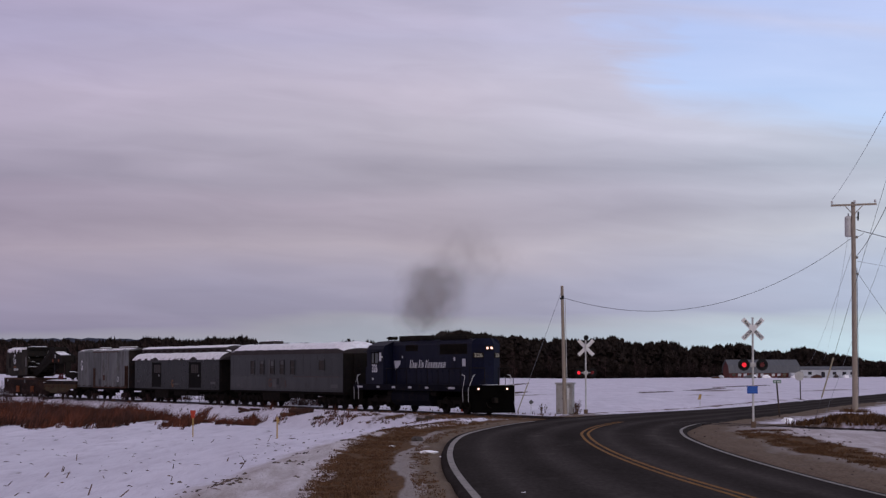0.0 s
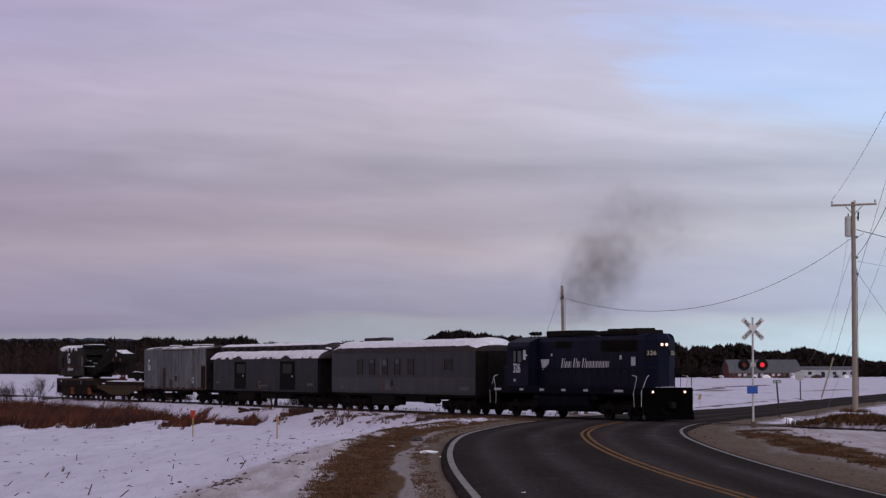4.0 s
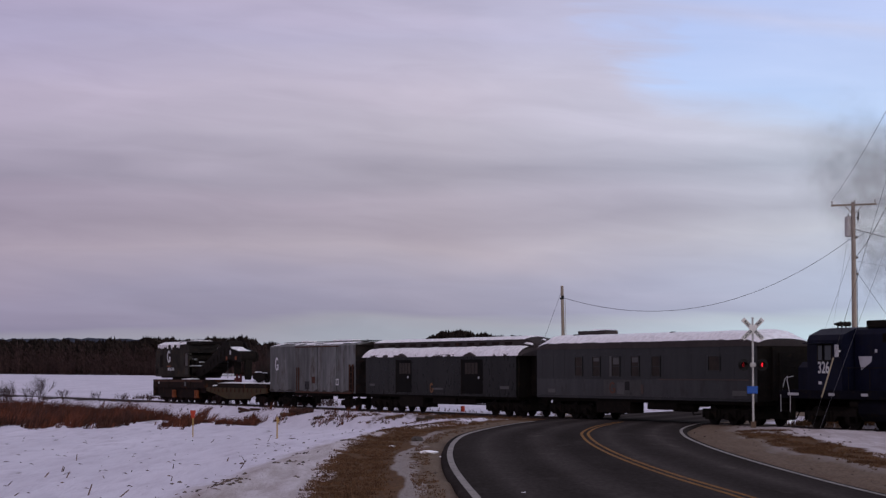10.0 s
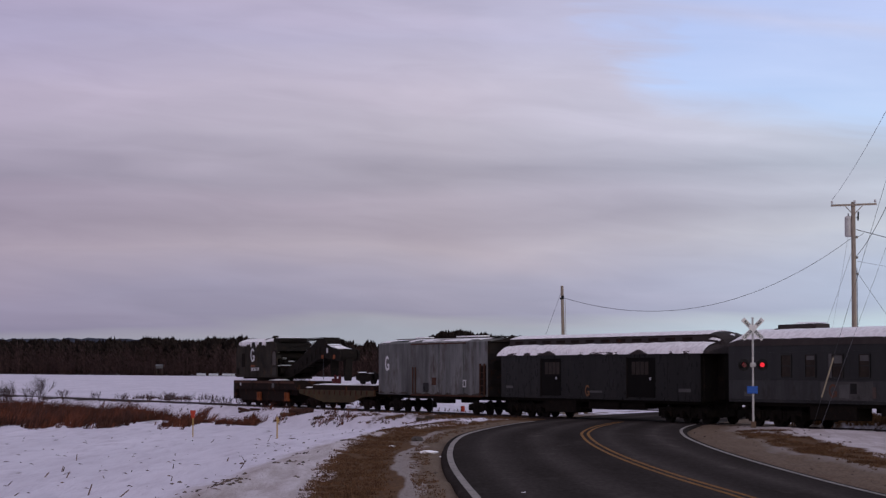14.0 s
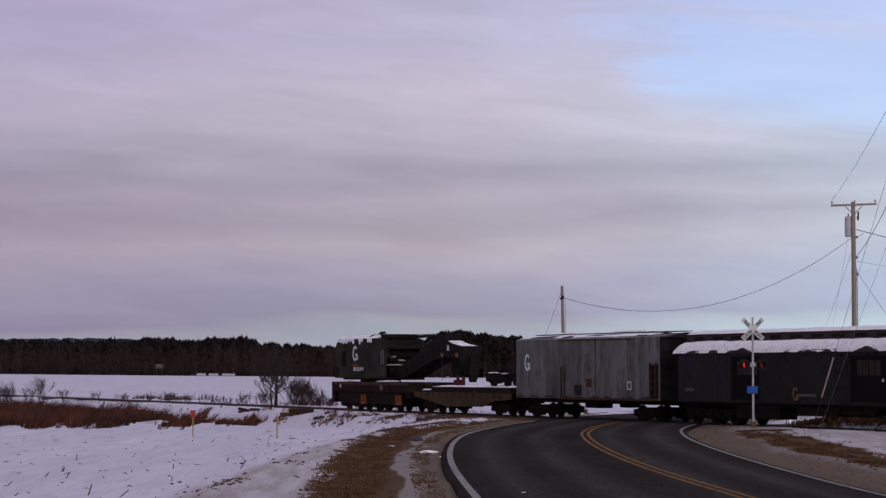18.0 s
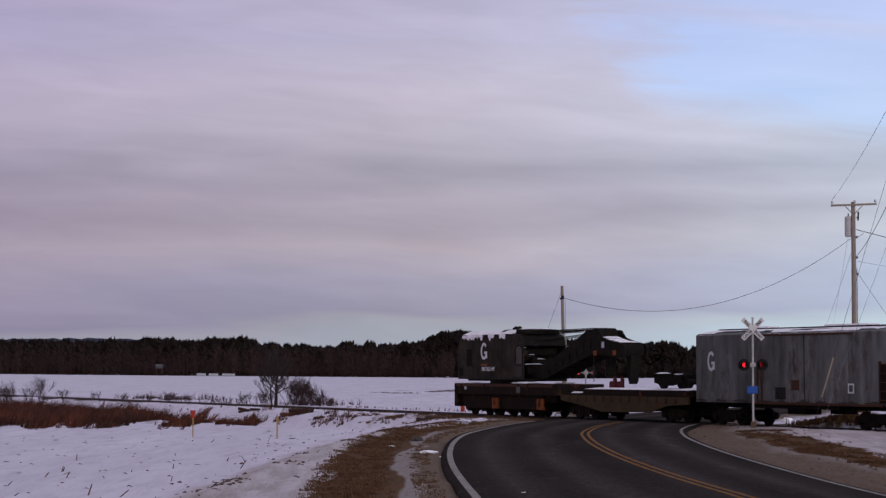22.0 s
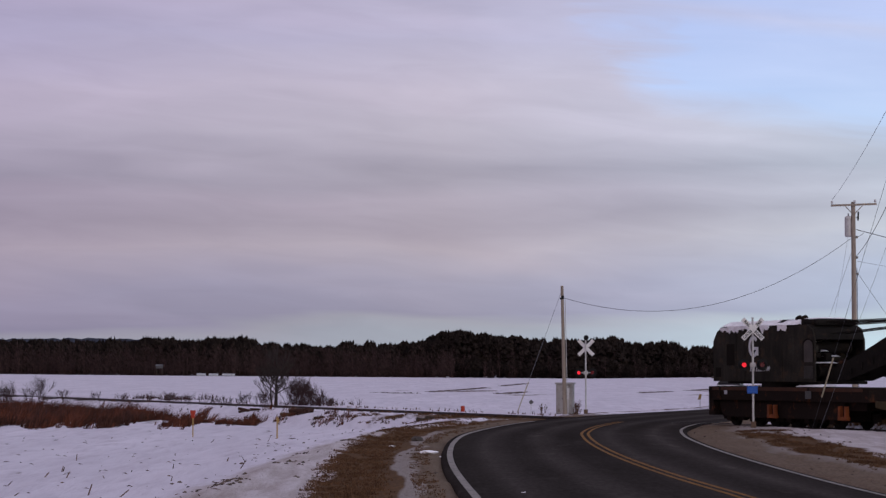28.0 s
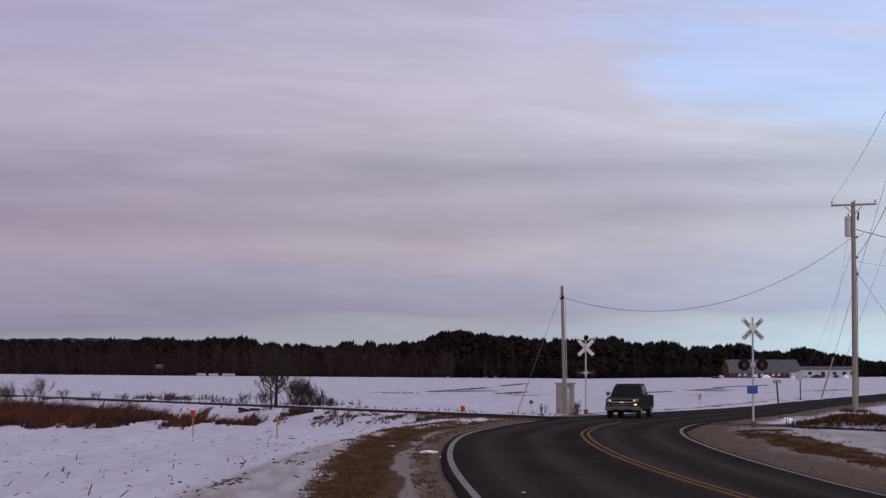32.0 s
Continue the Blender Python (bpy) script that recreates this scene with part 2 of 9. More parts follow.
M = {
    "asphalt": surface("asphalt", (0.037, 0.0315, 0.0292), (0.051, 0.0437, 0.041), 0.35, 0.9, bump=0.6, fine=26, wear=(0.063, 0.054, 0.050), wear_amount=0.2, spec=0.0, stretch=(1.0, 0.25, 1)),
    "white_paint": surface("road_white", (0.34, 0.31, 0.285), (0.23, 0.208, 0.19), 1.2, 0.8, fine=14, wear=(0.13, 0.12, 0.115), wear_amount=0.3, spec=0.05),
    "yellow_paint": surface("road_yellow", (0.27, 0.128, 0.034), (0.20, 0.096, 0.029), 1.2, 0.8, fine=14, wear=(0.085, 0.058, 0.042), wear_amount=0.35, spec=0.03),
    "snow": surface("snow", (0.98, 0.955, 0.955), (0.94, 0.915, 0.92), 0.6, 0.7, bump=0.12, fine=6),
    "navy": surface("navy_paint", (0.0052, 0.0063, 0.0165), (0.0078, 0.0092, 0.0235), 0.9, 0.5, bump=0.05, fine=9, spec=0.05, wear=(0.0105, 0.0105, 0.017), wear_amount=0.25, streaks=0.2),
    "black": surface("grimy_black", (0.0125, 0.0108, 0.0095), (0.0185, 0.0155, 0.013), 1.5, 0.9, bump=0.15, spec=0.02, wear=(0.030, 0.021, 0.0145), wear_amount=0.2),
    "steel": surface("worn_steel", (0.12, 0.11, 0.105), (0.17, 0.16, 0.15), 2.0, 0.45, 0.7, wear=(0.07, 0.04, 0.025), wear_amount=0.3),
    "railpaint": surface("pale_handrail", (0.62, 0.62, 0.63), (0.7, 0.7, 0.7), 2.0, 0.5),
    "lamp": plain("headlamp_lens", (0.9, 0.8, 0.7), 0.2, glow=(1.0, 0.52, 0.40), power=2.2),
    "reflect": surface("reflective_white", (0.55, 0.55, 0.57), (0.45, 0.45, 0.47), 2.0, 0.4),
    "cargrey": surface("coach_grey", (0.0100, 0.0100, 0.0094), (0.0178, 0.0180, 0.0172), 0.35, 0.34, bump=0.07, spec=0.17, stretch=(1, 1, 0.5), wear=(0.030, 0.027, 0.0235), wear_amount=0.15, streaks=0.3),
    "carslate": surface("coach_slate", (0.0095, 0.0088, 0.0080), (0.0165, 0.0156, 0.0144), 0.35, 0.30, bump=0.05, stretch=(1, 1, 0.5), wear=(0.023, 0.021, 0.019), wear_amount=0.15, spec=0.06, streaks=0.3),
    "roofdark": surface("tarred_roof", (0.035, 0.027, 0.026), (0.05, 0.04, 0.038), 1.2, 0.8),
    "boxgrey": surface("boxcar_grey", (0.058, 0.057, 0.053), (0.178, 0.182, 0.178), 0.42, 0.5, bump=0.05, stretch=(1, 1, 0.4), fine=5, wear=(0.068, 0.056, 0.046), wear_amount=0.3, spec=0.08, streaks=0.35),
    "rust": surface("rusty_steel", (0.085, 0.036, 0.02), (0.05, 0.026, 0.018), 1.6, 0.85, bump=0.2),
    "rustframe": surface("rusty_frame", (0.024, 0.016, 0.013), (0.019, 0.014, 0.012), 1.0, 0.85, bump=0.2, spec=0.04, wear=(0.095, 0.036, 0.018), wear_amount=0.16),
    "flatolive": surface("dull_olive", (0.085, 0.066, 0.036), (0.060, 0.045, 0.028), 1.0, 0.85, spec=0.05, wear=(0.095, 0.042, 0.02), wear_amount=0.25),
    "cranegreen": surface("dark_crane_paint", (0.022, 0.0195, 0.016), (0.042, 0.037, 0.030), 0.9, 0.75, spec=0.04, wear=(0.058, 0.040, 0.027), wear_amount=0.3, streaks=0.35),
    "orange": surface("faded_orange", (0.27, 0.075, 0.022), (0.17, 0.048, 0.018), 3.0, 0.7),
    "wood": surface("weathered_wood", (0.24, 0.195, 0.155), (0.33, 0.272, 0.22), 2.0, 0.85, bump=0.3, stretch=(6, 6, 0.4)),
    "darkwood": surface("creosote_wood", (0.045, 0.033, 0.026), (0.07, 0.052, 0.04), 2.0, 0.9, bump=0.3, stretch=(0.4, 4, 4)),
    "yellowwood": surface("stake_wood", (0.42, 0.28, 0.10), (0.34, 0.22, 0.08), 3.0, 0.8),
    "redpaint": surface("marker_red", (0.42, 0.05, 0.025), (0.34, 0.04, 0.02), 4.0, 0.6),
    "silver": surface("aluminium_paint", (0.56, 0.545, 0.53), (0.46, 0.445, 0.43), 2.5, 0.5, 0.0, wear=(0.2, 0.15, 0.1), wear_amount=0.15),
    "signwhite": surface("sign_white", (0.80, 0.78, 0.76), (0.70, 0.68, 0.66), 3.0, 0.5),
    "letterblack": plain("sign_black", (0.03, 0.03, 0.03), 0.6),
    "signblue": surface("sign_blue", (0.03, 0.11, 0.42), (0.025, 0.09, 0.36), 3.0, 0.4),
    "signgreen": surface("sign_green", (0.16, 0.24, 0.19), (0.12, 0.2, 0.15), 3.0, 0.4),
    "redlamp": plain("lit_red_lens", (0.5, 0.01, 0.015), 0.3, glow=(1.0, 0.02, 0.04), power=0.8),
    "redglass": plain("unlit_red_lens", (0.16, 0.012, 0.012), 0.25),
    "cable": plain("weathered_cable", (0.05, 0.05, 0.055), 0.7),
    "wirepale": plain("pale_wire", (0.23, 0.24, 0.27), 0.6),
    # coach slate darkened for the shade of a recessed door
    "doorshade": surface("shaded_door", (0.0065, 0.006, 0.0055), (0.0105, 0.0097, 0.009), 1.0, 0.7, bump=0.1, stretch=(1, 1, 0.4), spec=0.03),
    "glassdark": plain("dark_glass", (0.012, 0.013, 0.016), 0.08),
    "windowbrown": surface("dusty_window", (0.022, 0.016, 0.0125), (0.040, 0.029, 0.0215), 3.0, 0.4, spec=0.06),
    "conifer": surface("pine_needles", (0.0165, 0.0125, 0.0105), (0.027, 0.0198, 0.0168), 0.05, 0.95, bump=0, island=0.45, spec=0.03),
    "hardwood": surface("bare_twigs", (0.044, 0.026, 0.024), (0.070, 0.044, 0.039), 0.05, 0.95, bump=0, island=0.4, spec=0.03),
    "bark": surface("grey_bark", (0.036, 0.027, 0.023), (0.055, 0.042, 0.036), 3.0, 0.9),
    "drygrass": surface("dry_red_grass", (0.150, 0.052, 0.030), (0.042, 0.019, 0.014), 0.35, 0.95, bump=0, island=0.6, spec=0.03),
    "tangrass": surface("dry_tan_grass", (0.14, 0.075, 0.041), (0.08, 0.046, 0.028), 0.5, 0.95, bump=0, island=0.55, spec=0.03),
    "stalk": surface("corn_stalk", (0.17, 0.105, 0.072), (0.10, 0.062, 0.045), 2.0, 0.9, bump=0, island=0.5, spec=0.05),
    "barnroof": surface("barn_roof", (0.125, 0.125, 0.13), (0.09, 0.09, 0.097), 0.4, 0.6, stretch=(3, 1, 0.2), fine=6),
    "barnred": surface("barn_red", (0.12, 0.035, 0.03), (0.085, 0.028, 0.025), 0.4, 0.8),
    "housewhite": surface("white_siding", (0.52, 0.53, 0.55), (0.42, 0.43, 0.45), 0.4, 0.7),
    "truckpaint": surface("pickup_grey", (0.030, 0.0275, 0.0262), (0.040, 0.037, 0.0355), 1.0, 0.7, 0.0, bump=0, spec=0.0, wear=(0.055, 0.046, 0.040), wear_amount=0.1),
    "chrome": surface("road_film_chrome", (0.26, 0.26, 0.27), (0.18, 0.18, 0.19), 4.0, 0.3, 0.8, bump=0),
    "tyre": surface("tyre_rubber", (0.012, 0.012, 0.013), (0.02, 0.019, 0.019), 6.0, 0.9),
    "amber": plain("amber_lamp", (0.8, 0.3, 0.05), 0.3, glow=(1.0, 0.4, 0.08), power=3.0),
    # woods of the far hill with distance haze mixed into the colour
    "ridge": surface("hazed_hill_woods", (0.035, 0.040, 0.060), (0.045, 0.050, 0.070), 0.01, 1.0, bump=0),
    "turfdark": surface("dark_turf", (0.125, 0.066, 0.033), (0.068, 0.039, 0.022), 0.5, 0.95, bump=0, island=0.5, spec=0.05),
    "stone": surface("field_stone", (0.09, 0.075, 0.065), (0.06, 0.05, 0.045), 4.0, 0.9, bump=0.4),
}


# ---- mesh helpers ----
def box(bm, x0, x1, y0, y1, z0, z1, bevel=0.0):
    r = bmesh.ops.create_cube(bm, size=1.0, matrix=Matrix.Translation(((x0 + x1) / 2, (y0 + y1) / 2, (z0 + z1) / 2)) @ Matrix.Diagonal((abs(x1 - x0), abs(y1 - y0), abs(z1 - z0), 1)))
    if bevel:
        es = list({e for v in r["verts"] for e in v.link_edges})
        bmesh.ops.bevel(bm, geom=es, offset=bevel, segments=2, affect="EDGES", profile=0.6)


def cyl(bm, p0, p1, r0, r1=None, seg=12, caps=True):
    p0, p1 = Vector(p0), Vector(p1)
    d = p1 - p0
    m = Matrix.Translation((p0 + p1) / 2) @ d.to_track_quat("Z", "Y").to_matrix().to_4x4()
    bmesh.ops.create_cone(bm, cap_ends=caps, segments=seg, radius1=r0, radius2=r0 if r1 is None else r1, depth=d.length, matrix=m)


def pipe(bm, pts, r, seg=6):
    for a, b in zip(pts, pts[1:]):
        cyl(bm, a, b, r, r, seg)
    for p in pts[1:-1]:
        bmesh.ops.create_icosphere(bm, subdivisions=1, radius=r * 1.02, matrix=Matrix.Translation(p))


def prism(bm, prof, x0, x1, axis="x"):
    """A profile in (y, z) drawn out from x0 to x1 (or in (x, z) along y)."""
    put = (lambda a, u, v: (a, u, v)) if axis == "x" else (lambda a, u, v: (u, a, v))
    n = len(prof)
    A = [bm.verts.new(put(x0, u, v)) for u, v in prof]
    B = [bm.verts.new(put(x1, u, v)) for u, v in prof]
    fs = [bm.faces.new(A), bm.faces.new(list(reversed(B)))]
    for i in range(n):
        j = (i + 1) % n
        fs.append(bm.faces.new((A[j], A[i], B[i], B[j])))
    bmesh.ops.recalc_face_normals(bm, faces=fs)


def ball(bm, p, r, sub=2, squash=(1, 1, 1)):
    bmesh.ops.create_icosphere(bm, subdivisions=sub, radius=1.0, matrix=Matrix.Translation(p) @ Matrix.Diagonal((r * squash[0], r * squash[1], r * squash[2], 1)))


def mesh_of(name, bm, material, smooth=False):
    me = bpy.data.meshes.new(name)
    bm.to_mesh(me)
    bm.free()
    me.materials.append(M[material] if isinstance(material, str) else material)
    if smooth:
        me.polygons.foreach_set("use_smooth", [True] * len(me.polygons))
    return me


def part(name, bm, material, parent, label="", smooth=False, at=None):
    ob = new(name, mesh_of(name, bm, material, smooth))
    ob.parent = parent
    if at is not None:
        ob.matrix_basis = at
    if label:
        tagged(ob, label)
    return ob


def again(ob, m):
    """A second part on the same mesh, under the same parent."""
    o = new(ob.name.split(".")[0], ob.data)
    o.parent, o.matrix_basis = ob.parent, m
    if "label" in ob:
        o["label"] = ob["label"]
    return o


def thing(name, m, label, category, group="", kind=""):
    ob = new(name)
    ob.empty_display_size = 0.3
    ob.matrix_basis = m
    return tagged(ob, label, category, group, kind)


def solid(name, bm, material, m, label, category, group="", kind="", smooth=False):
    ob = new(name, mesh_of(name, bm, material, smooth))
    ob.matrix_basis = m
    return tagged(ob, label, category, group, kind)


def bmnew():
    return bmesh.new()


def spline(pts, n):
    """n points evenly along a smooth curve through pts (plan)."""
    P = np.array(pts, float)
    Q = np.vstack([2 * P[0] - P[1], P, 2 * P[-1] - P[-2]])
    out = []
    for i in range(1, len(Q) - 2):
        for u in np.linspace(0, 1, 24, endpoint=False):
            p0, p1, p2, p3 = Q[i - 1], Q[i], Q[i + 1], Q[i + 2]
            out.append(0.5 * (2 * p1 + (p2 - p0) * u + (2 * p0 - 5 * p1 + 4 * p2 - p3) * u * u + (3 * p1 - p0 - 3 * p2 + p3) * u ** 3))
    out = np.array(out + [P[-1]])
    for _ in range(10):
        out[1:-1] = (out[:-2] + 2 * out[1:-1] + out[2:]) / 4
    s = np.concatenate([[0], np.cumsum(np.hypot(*np.diff(out, axis=0).T))])
    t = np.linspace(0, s[-1], n)
    return np.stack([np.interp(t, s, out[:, 0]), np.interp(t, s, out[:, 1])], 1)


def normals(c):
    t = np.gradient(c, axis=0)
    t /= np.hypot(t[:, 0], t[:, 1])[:, None]
    return np.stack([t[:, 1], -t[:, 0]], 1)  # to the right of the way


# ---- plan ----
LEFT_EDGE = [(3.0, -12), (1.6, 18), (0.9, 38), (0.69, 44.6), (0.46, 51.4), (0.27, 59), (0.21, 66), (0.25, 71.5), (0.36, 77.1), (0.62, 83.5), (1.0, 88.7), (1.58, 93.6), (2.25, 98.2), (3.1, 103.3), (4.0, 107.7), (5.4, 113.5), (7.8, 121.5), (10.7, 129), (14.2, 136.5), (18.1, 145), (23.0, 158), (31.5, 186), (47.5, 234), (79, 333), (130, 490)]
YELLOW = [(6.9, 30), (6.2, 44.2), (5.94, 48.5), (5.70, 52.8), (5.50, 57.8), (5.34, 64.1), (5.30, 71), (5.40, 78.5), (5.70, 86.4), (6.02, 90.6), (6.7, 96.4), (7.6, 101.9), (9.0, 108.6)]
RIGHT_EDGE = [(12.2, -12), (10.4, 18), (9.6, 38), (9.14, 48), (8.98, 55.7), (8.94, 62), (8.97, 67.5), (9.11, 74.6), (9.49, 83.8), (10.17, 92), (10.97, 98), (12.35, 104.8), (14.0, 110.5), (16.6, 118.3), (19.2, 126), (24.7, 143.7), (35.8, 176.5), (54.3, 231.7), (86, 330), (137, 487)]
FW = np.array([0.43939, -0.89830])  # the way the train goes
SIDE = np.array([-0.89830, -0.43939])  # across the track, to the camera's side
TRACK0 = np.array([0.0, 132.395])
HEAD = math.degrees(math.atan2(FW[1], FW[0]))


def on_track(s, n=0.0):
    return TRACK0 + FW * s + SIDE * n


def poly_dist(P, line):
    """Distance from each of P to the line, and on which side (positive: right of its way)."""
    best, sign = np.full(len(P), 1e9), np.zeros(len(P))
    for a, b in zip(line, line[1:]):
        d = b - a
        u = np.clip(((P - a) @ d) / (d @ d), 0, 1)
        v = P - a - u[:, None] * d
        q = np.hypot(v[:, 0], v[:, 1])
        m = q < best
        best[m] = q[m]
        sign[m] = np.sign(v[m, 0] * d[1] - v[m, 1] * d[0])
    return best * sign


LE, RE, YL = spline(LEFT_EDGE, 260), spline(RIGHT_EDGE, 260), spline(YELLOW, 120)


def smooth01(x, a, b):
    t = np.clip((x - a) / (b - a), 0, 1)
    return t * t * (3 - 2 * t)


def fields(P):
    """Ground height and the weights of its covers at plan points P."""
    P = np.asarray(P, float)
    x, y = P[:, 0], P[:, 1]
    dl = -poly_dist(P, LE[::3])  # left of the road's left edge
    dr = poly_dist(P, RE[::3])  # right of its right edge
    rel = P - TRACK0
    s, n = rel @ FW, rel @ SIDE
    road = (dl < 0.45) & (dr < 0.45)
    away = smooth01(np.minimum(np.where(dl > 0, dl, 99), np.where(dr > 0, dr, 99)), 3.0, 12.0)
    z = np.zeros(len(P))
    # near field a little below the line
    z -= 0.55 * smooth01(n, 3.0, 9.0) * away * (dl > 0)
    # ditch beside the bank
    z -= 0.35 * np.exp(-((n - 9.0) / 3.5) ** 2) * away * (dl > 0)
    z += 0.10 * smooth01(dr, 0.6, 2.5) * (n > 2.5) * (dr > 0)
    # far field: a gentle swell
    far = smooth01(-n, 8, 60)
    z += far * (0.25 * np.sin(x / 41 + 1) * np.sin(y / 67) + 0.0) * (y < 500)
    z += smooth01(y, 250, 900) * np.interp(x / np.maximum(y, 1) * 900, [-220, -120, 60, 110, 200], [1.3, 0.4, -0.9, -0.4, -0.2]) * (y > 0)
    # small unevenness
    near = (np.abs(x) < 80) & (y < 260)
    rough = np.zeros(len(P))
    idx = np.nonzero(near)[0]
    rough[idx] = [noise.noise((x[i] * 0.6, y[i] * 0.35, 3)) * 0.07 + noise.noise((x[i] * 2.1, y[i] * 1.1, 7)) * 0.025 for i in idx]
    z += rough * np.where((dl < 0.8) & (dr < 0.8), 0.0, 1.0) * np.where(np.abs(n) < 2.6, 0.3, 1.0)
    # the plough's ridge of snow and clods, closing on the road towards the crossing
    ridge = np.interp(y, [40, 54, 81, 100], [6.3, 5.1, 3.6, 3.0])
    z += 0.13 * np.exp(-((dl - ridge + 6 * rough) / 0.5) ** 2) * (dl > 0) * (y < 112) * (1 + 8 * rough)
    z = np.where(road, -0.12, z)
    z = np.where((np.abs(n) < 2.0) & ~road, np.where(s < 15, -0.125, -0.2) + 0.1 * rough, z)
    flush = (np.abs(n) < 2.0) & ~road & (s > 27) & (s < 37)
    z = np.where(flush, 0.0 - 0.18 * smooth01(s, 33, 37) + 0.3 * rough, z)
    bank_r = np.exp(-(np.maximum(0, np.abs(n + 3.5) - 0.6) / 0.8) ** 2) * smooth01(s, 33.5, 37) * (dr > 0)
    z += 0.38 * bank_r * (1 + 4 * rough)
    z += 0.22 * np.exp(-((n + 6.5) / 1.6) ** 2) * smooth01(s, 32, 40) * (dr > 0) * (1 + 9 * rough)
    # covers
    wob = np.array([noise.noise((a * 0.5, b * 0.18, 1)) for a, b in zip(x, y)]) if len(P) < 400000 else 0
    d = dl + wob * 0.5
    w = 1 - smooth01(y, 92, 106)
    g = np.zeros((len(P), 4))
    # r: brown turf, g: gravel and grit, b: dirty trodden snow
    # alpha: grey slush with grit in it
    narrow = 0.8 * smooth01(y, 84, 100)
    g[:, 0] = (smooth01(d, 1.5, 1.75) * (1 - smooth01(d, 3.0 - narrow, 3.5 - narrow))) * (dl > 0) * (1 - 0.45 * smooth01(y, 108, 122))
    track = smooth01(d, 0.8, 1.15) * (1 - smooth01(d, 1.8, 2.2)) * (1 - smooth01(y, 92, 108))
    g[:, 1] = np.maximum(1 - smooth01(d, 0.95, 1.2), (1 - smooth01(d, 1.5, 1.9)) * smooth01(y, 84, 98)) * (dl > 0) * (1 - smooth01(y, 120, 135))
    g[:, 2] = 0.7 * smooth01(d, 3.2 - narrow, 3.8 - narrow) * (1 - smooth01(d, ridge, ridge + 2.2)) * (dl > 0) * w
    g[:, 2] = np.maximum(g[:, 2], 1.0 * np.exp(-((d - ridge) / 0.7) ** 2) * (dl > 0) * (1 - smooth01(y, 98, 112)))
    g[:, 2] = np.maximum(g[:, 2], (1 - smooth01(d, 3.3 - narrow, 3.9 - narrow)) * (dl > 0) * w)
    g[:, 3] = 0.8 * track * (dl > 0)
    g[:, 1] = np.maximum(g[:, 1], 0.3 * track * (dl > 0))
    # crossing approach: turf and grit along the rails
    ap = np.exp(-((s - 13) / 13.0) ** 2) * (n > 0) * (dl > 0) * (1 - smooth01(n + wob * 2, 3.6, 7.5))
    g[:, 0] = np.maximum(g[:, 0], ap * 0.8)
    g[:, 1] = np.maximum(g[:, 1], 0.5 * ap)
    e = dr + wob * 0.5
    g[:, 1] = np.where(dr > 0, np.maximum(g[:, 1], 1 - smooth01(e, 0.6, 2.3 + 0.02 * y)), g[:, 1])
    g[:, 3] = np.maximum(g[:, 3], 0.8 * smooth01(e, 0.5, 1.2) * (1 - smooth01(e, 3.0, 5.0)) * (dr > 0) * (n > 1.0))
    # trodden, gritty snow inside the bend
    g[:, 2] = np.maximum(g[:, 2], smooth01(e, 0.8, 1.6) * (1 - 0.2 * smooth01(e, 4, 6)) * (1 - smooth01(e, 8, 13)) * (dr > 0) * (n > 1.5) * 0.85)
    # turf bank inside the bend
    tb = 0.95 * smooth01(e, 1.9, 2.7) * (1 - smooth01(e, 3.7, 4.6)) * (dr > 0) * (n > 2) * smooth01(-y, -93, -80)
    g[:, 0] = np.maximum(g[:, 0], tb)
    tb2 = np.maximum(0.95 * bank_r, 0.5 * np.exp(-((n + 3.2 + wob) / 1.0) ** 2) * smooth01(s, 30, 34) * (dr > 0))
    g[:, 1] = np.maximum(g[:, 1], 0.75 * (dr > 0) * smooth01(s, 24, 26) * (1 - smooth01(s, 34, 40)) * (np.abs(n) < 3.0))
    g[:, 0] = np.maximum(g[:, 0], tb2)
    # ballast shoulder
    g[:, 1] = np.maximum(g[:, 1], (np.abs(n) < 1.9) * np.where(s > 27, 0.85, 0.45))
    # bank with rank grass, further up the line
    bank = smooth01(n + wob, 4.5, 7) * (1 - smooth01(n + wob * 3, 15, 22)) * smooth01(-s, -28, -10) * (dl > 6)
    g[:, 0] = np.maximum(g[:, 0], bank * 0.36 * smooth01(-x / np.maximum(y, 1), 0.12, 0.135))
    # swept strips in the far field
    for (cx, cy), lx, ly, amp in (((4.0, 290), 5, 10, 0.9), ((9.0, 236), 3.2, 6, 0.9), ((-4, 300), 3, 4, 0.7), ((38, 300), 4.5, 8, 0.9), ((27, 230), 3.0, 5, 0.7), ((45, 275), 8, 4, 0.6), ((54, 300), 7, 5, 0.7)):
        g[:, 0] = np.maximum(g[:, 0], amp * np.exp(-((x - cx) / lx) ** 2 - ((y - cy - (x - cx) * 2.5) / ly) ** 2))
    return z, np.clip(g, 0, 1)


def height(x, y):
    return float(fields([(x, y)])[0][0])


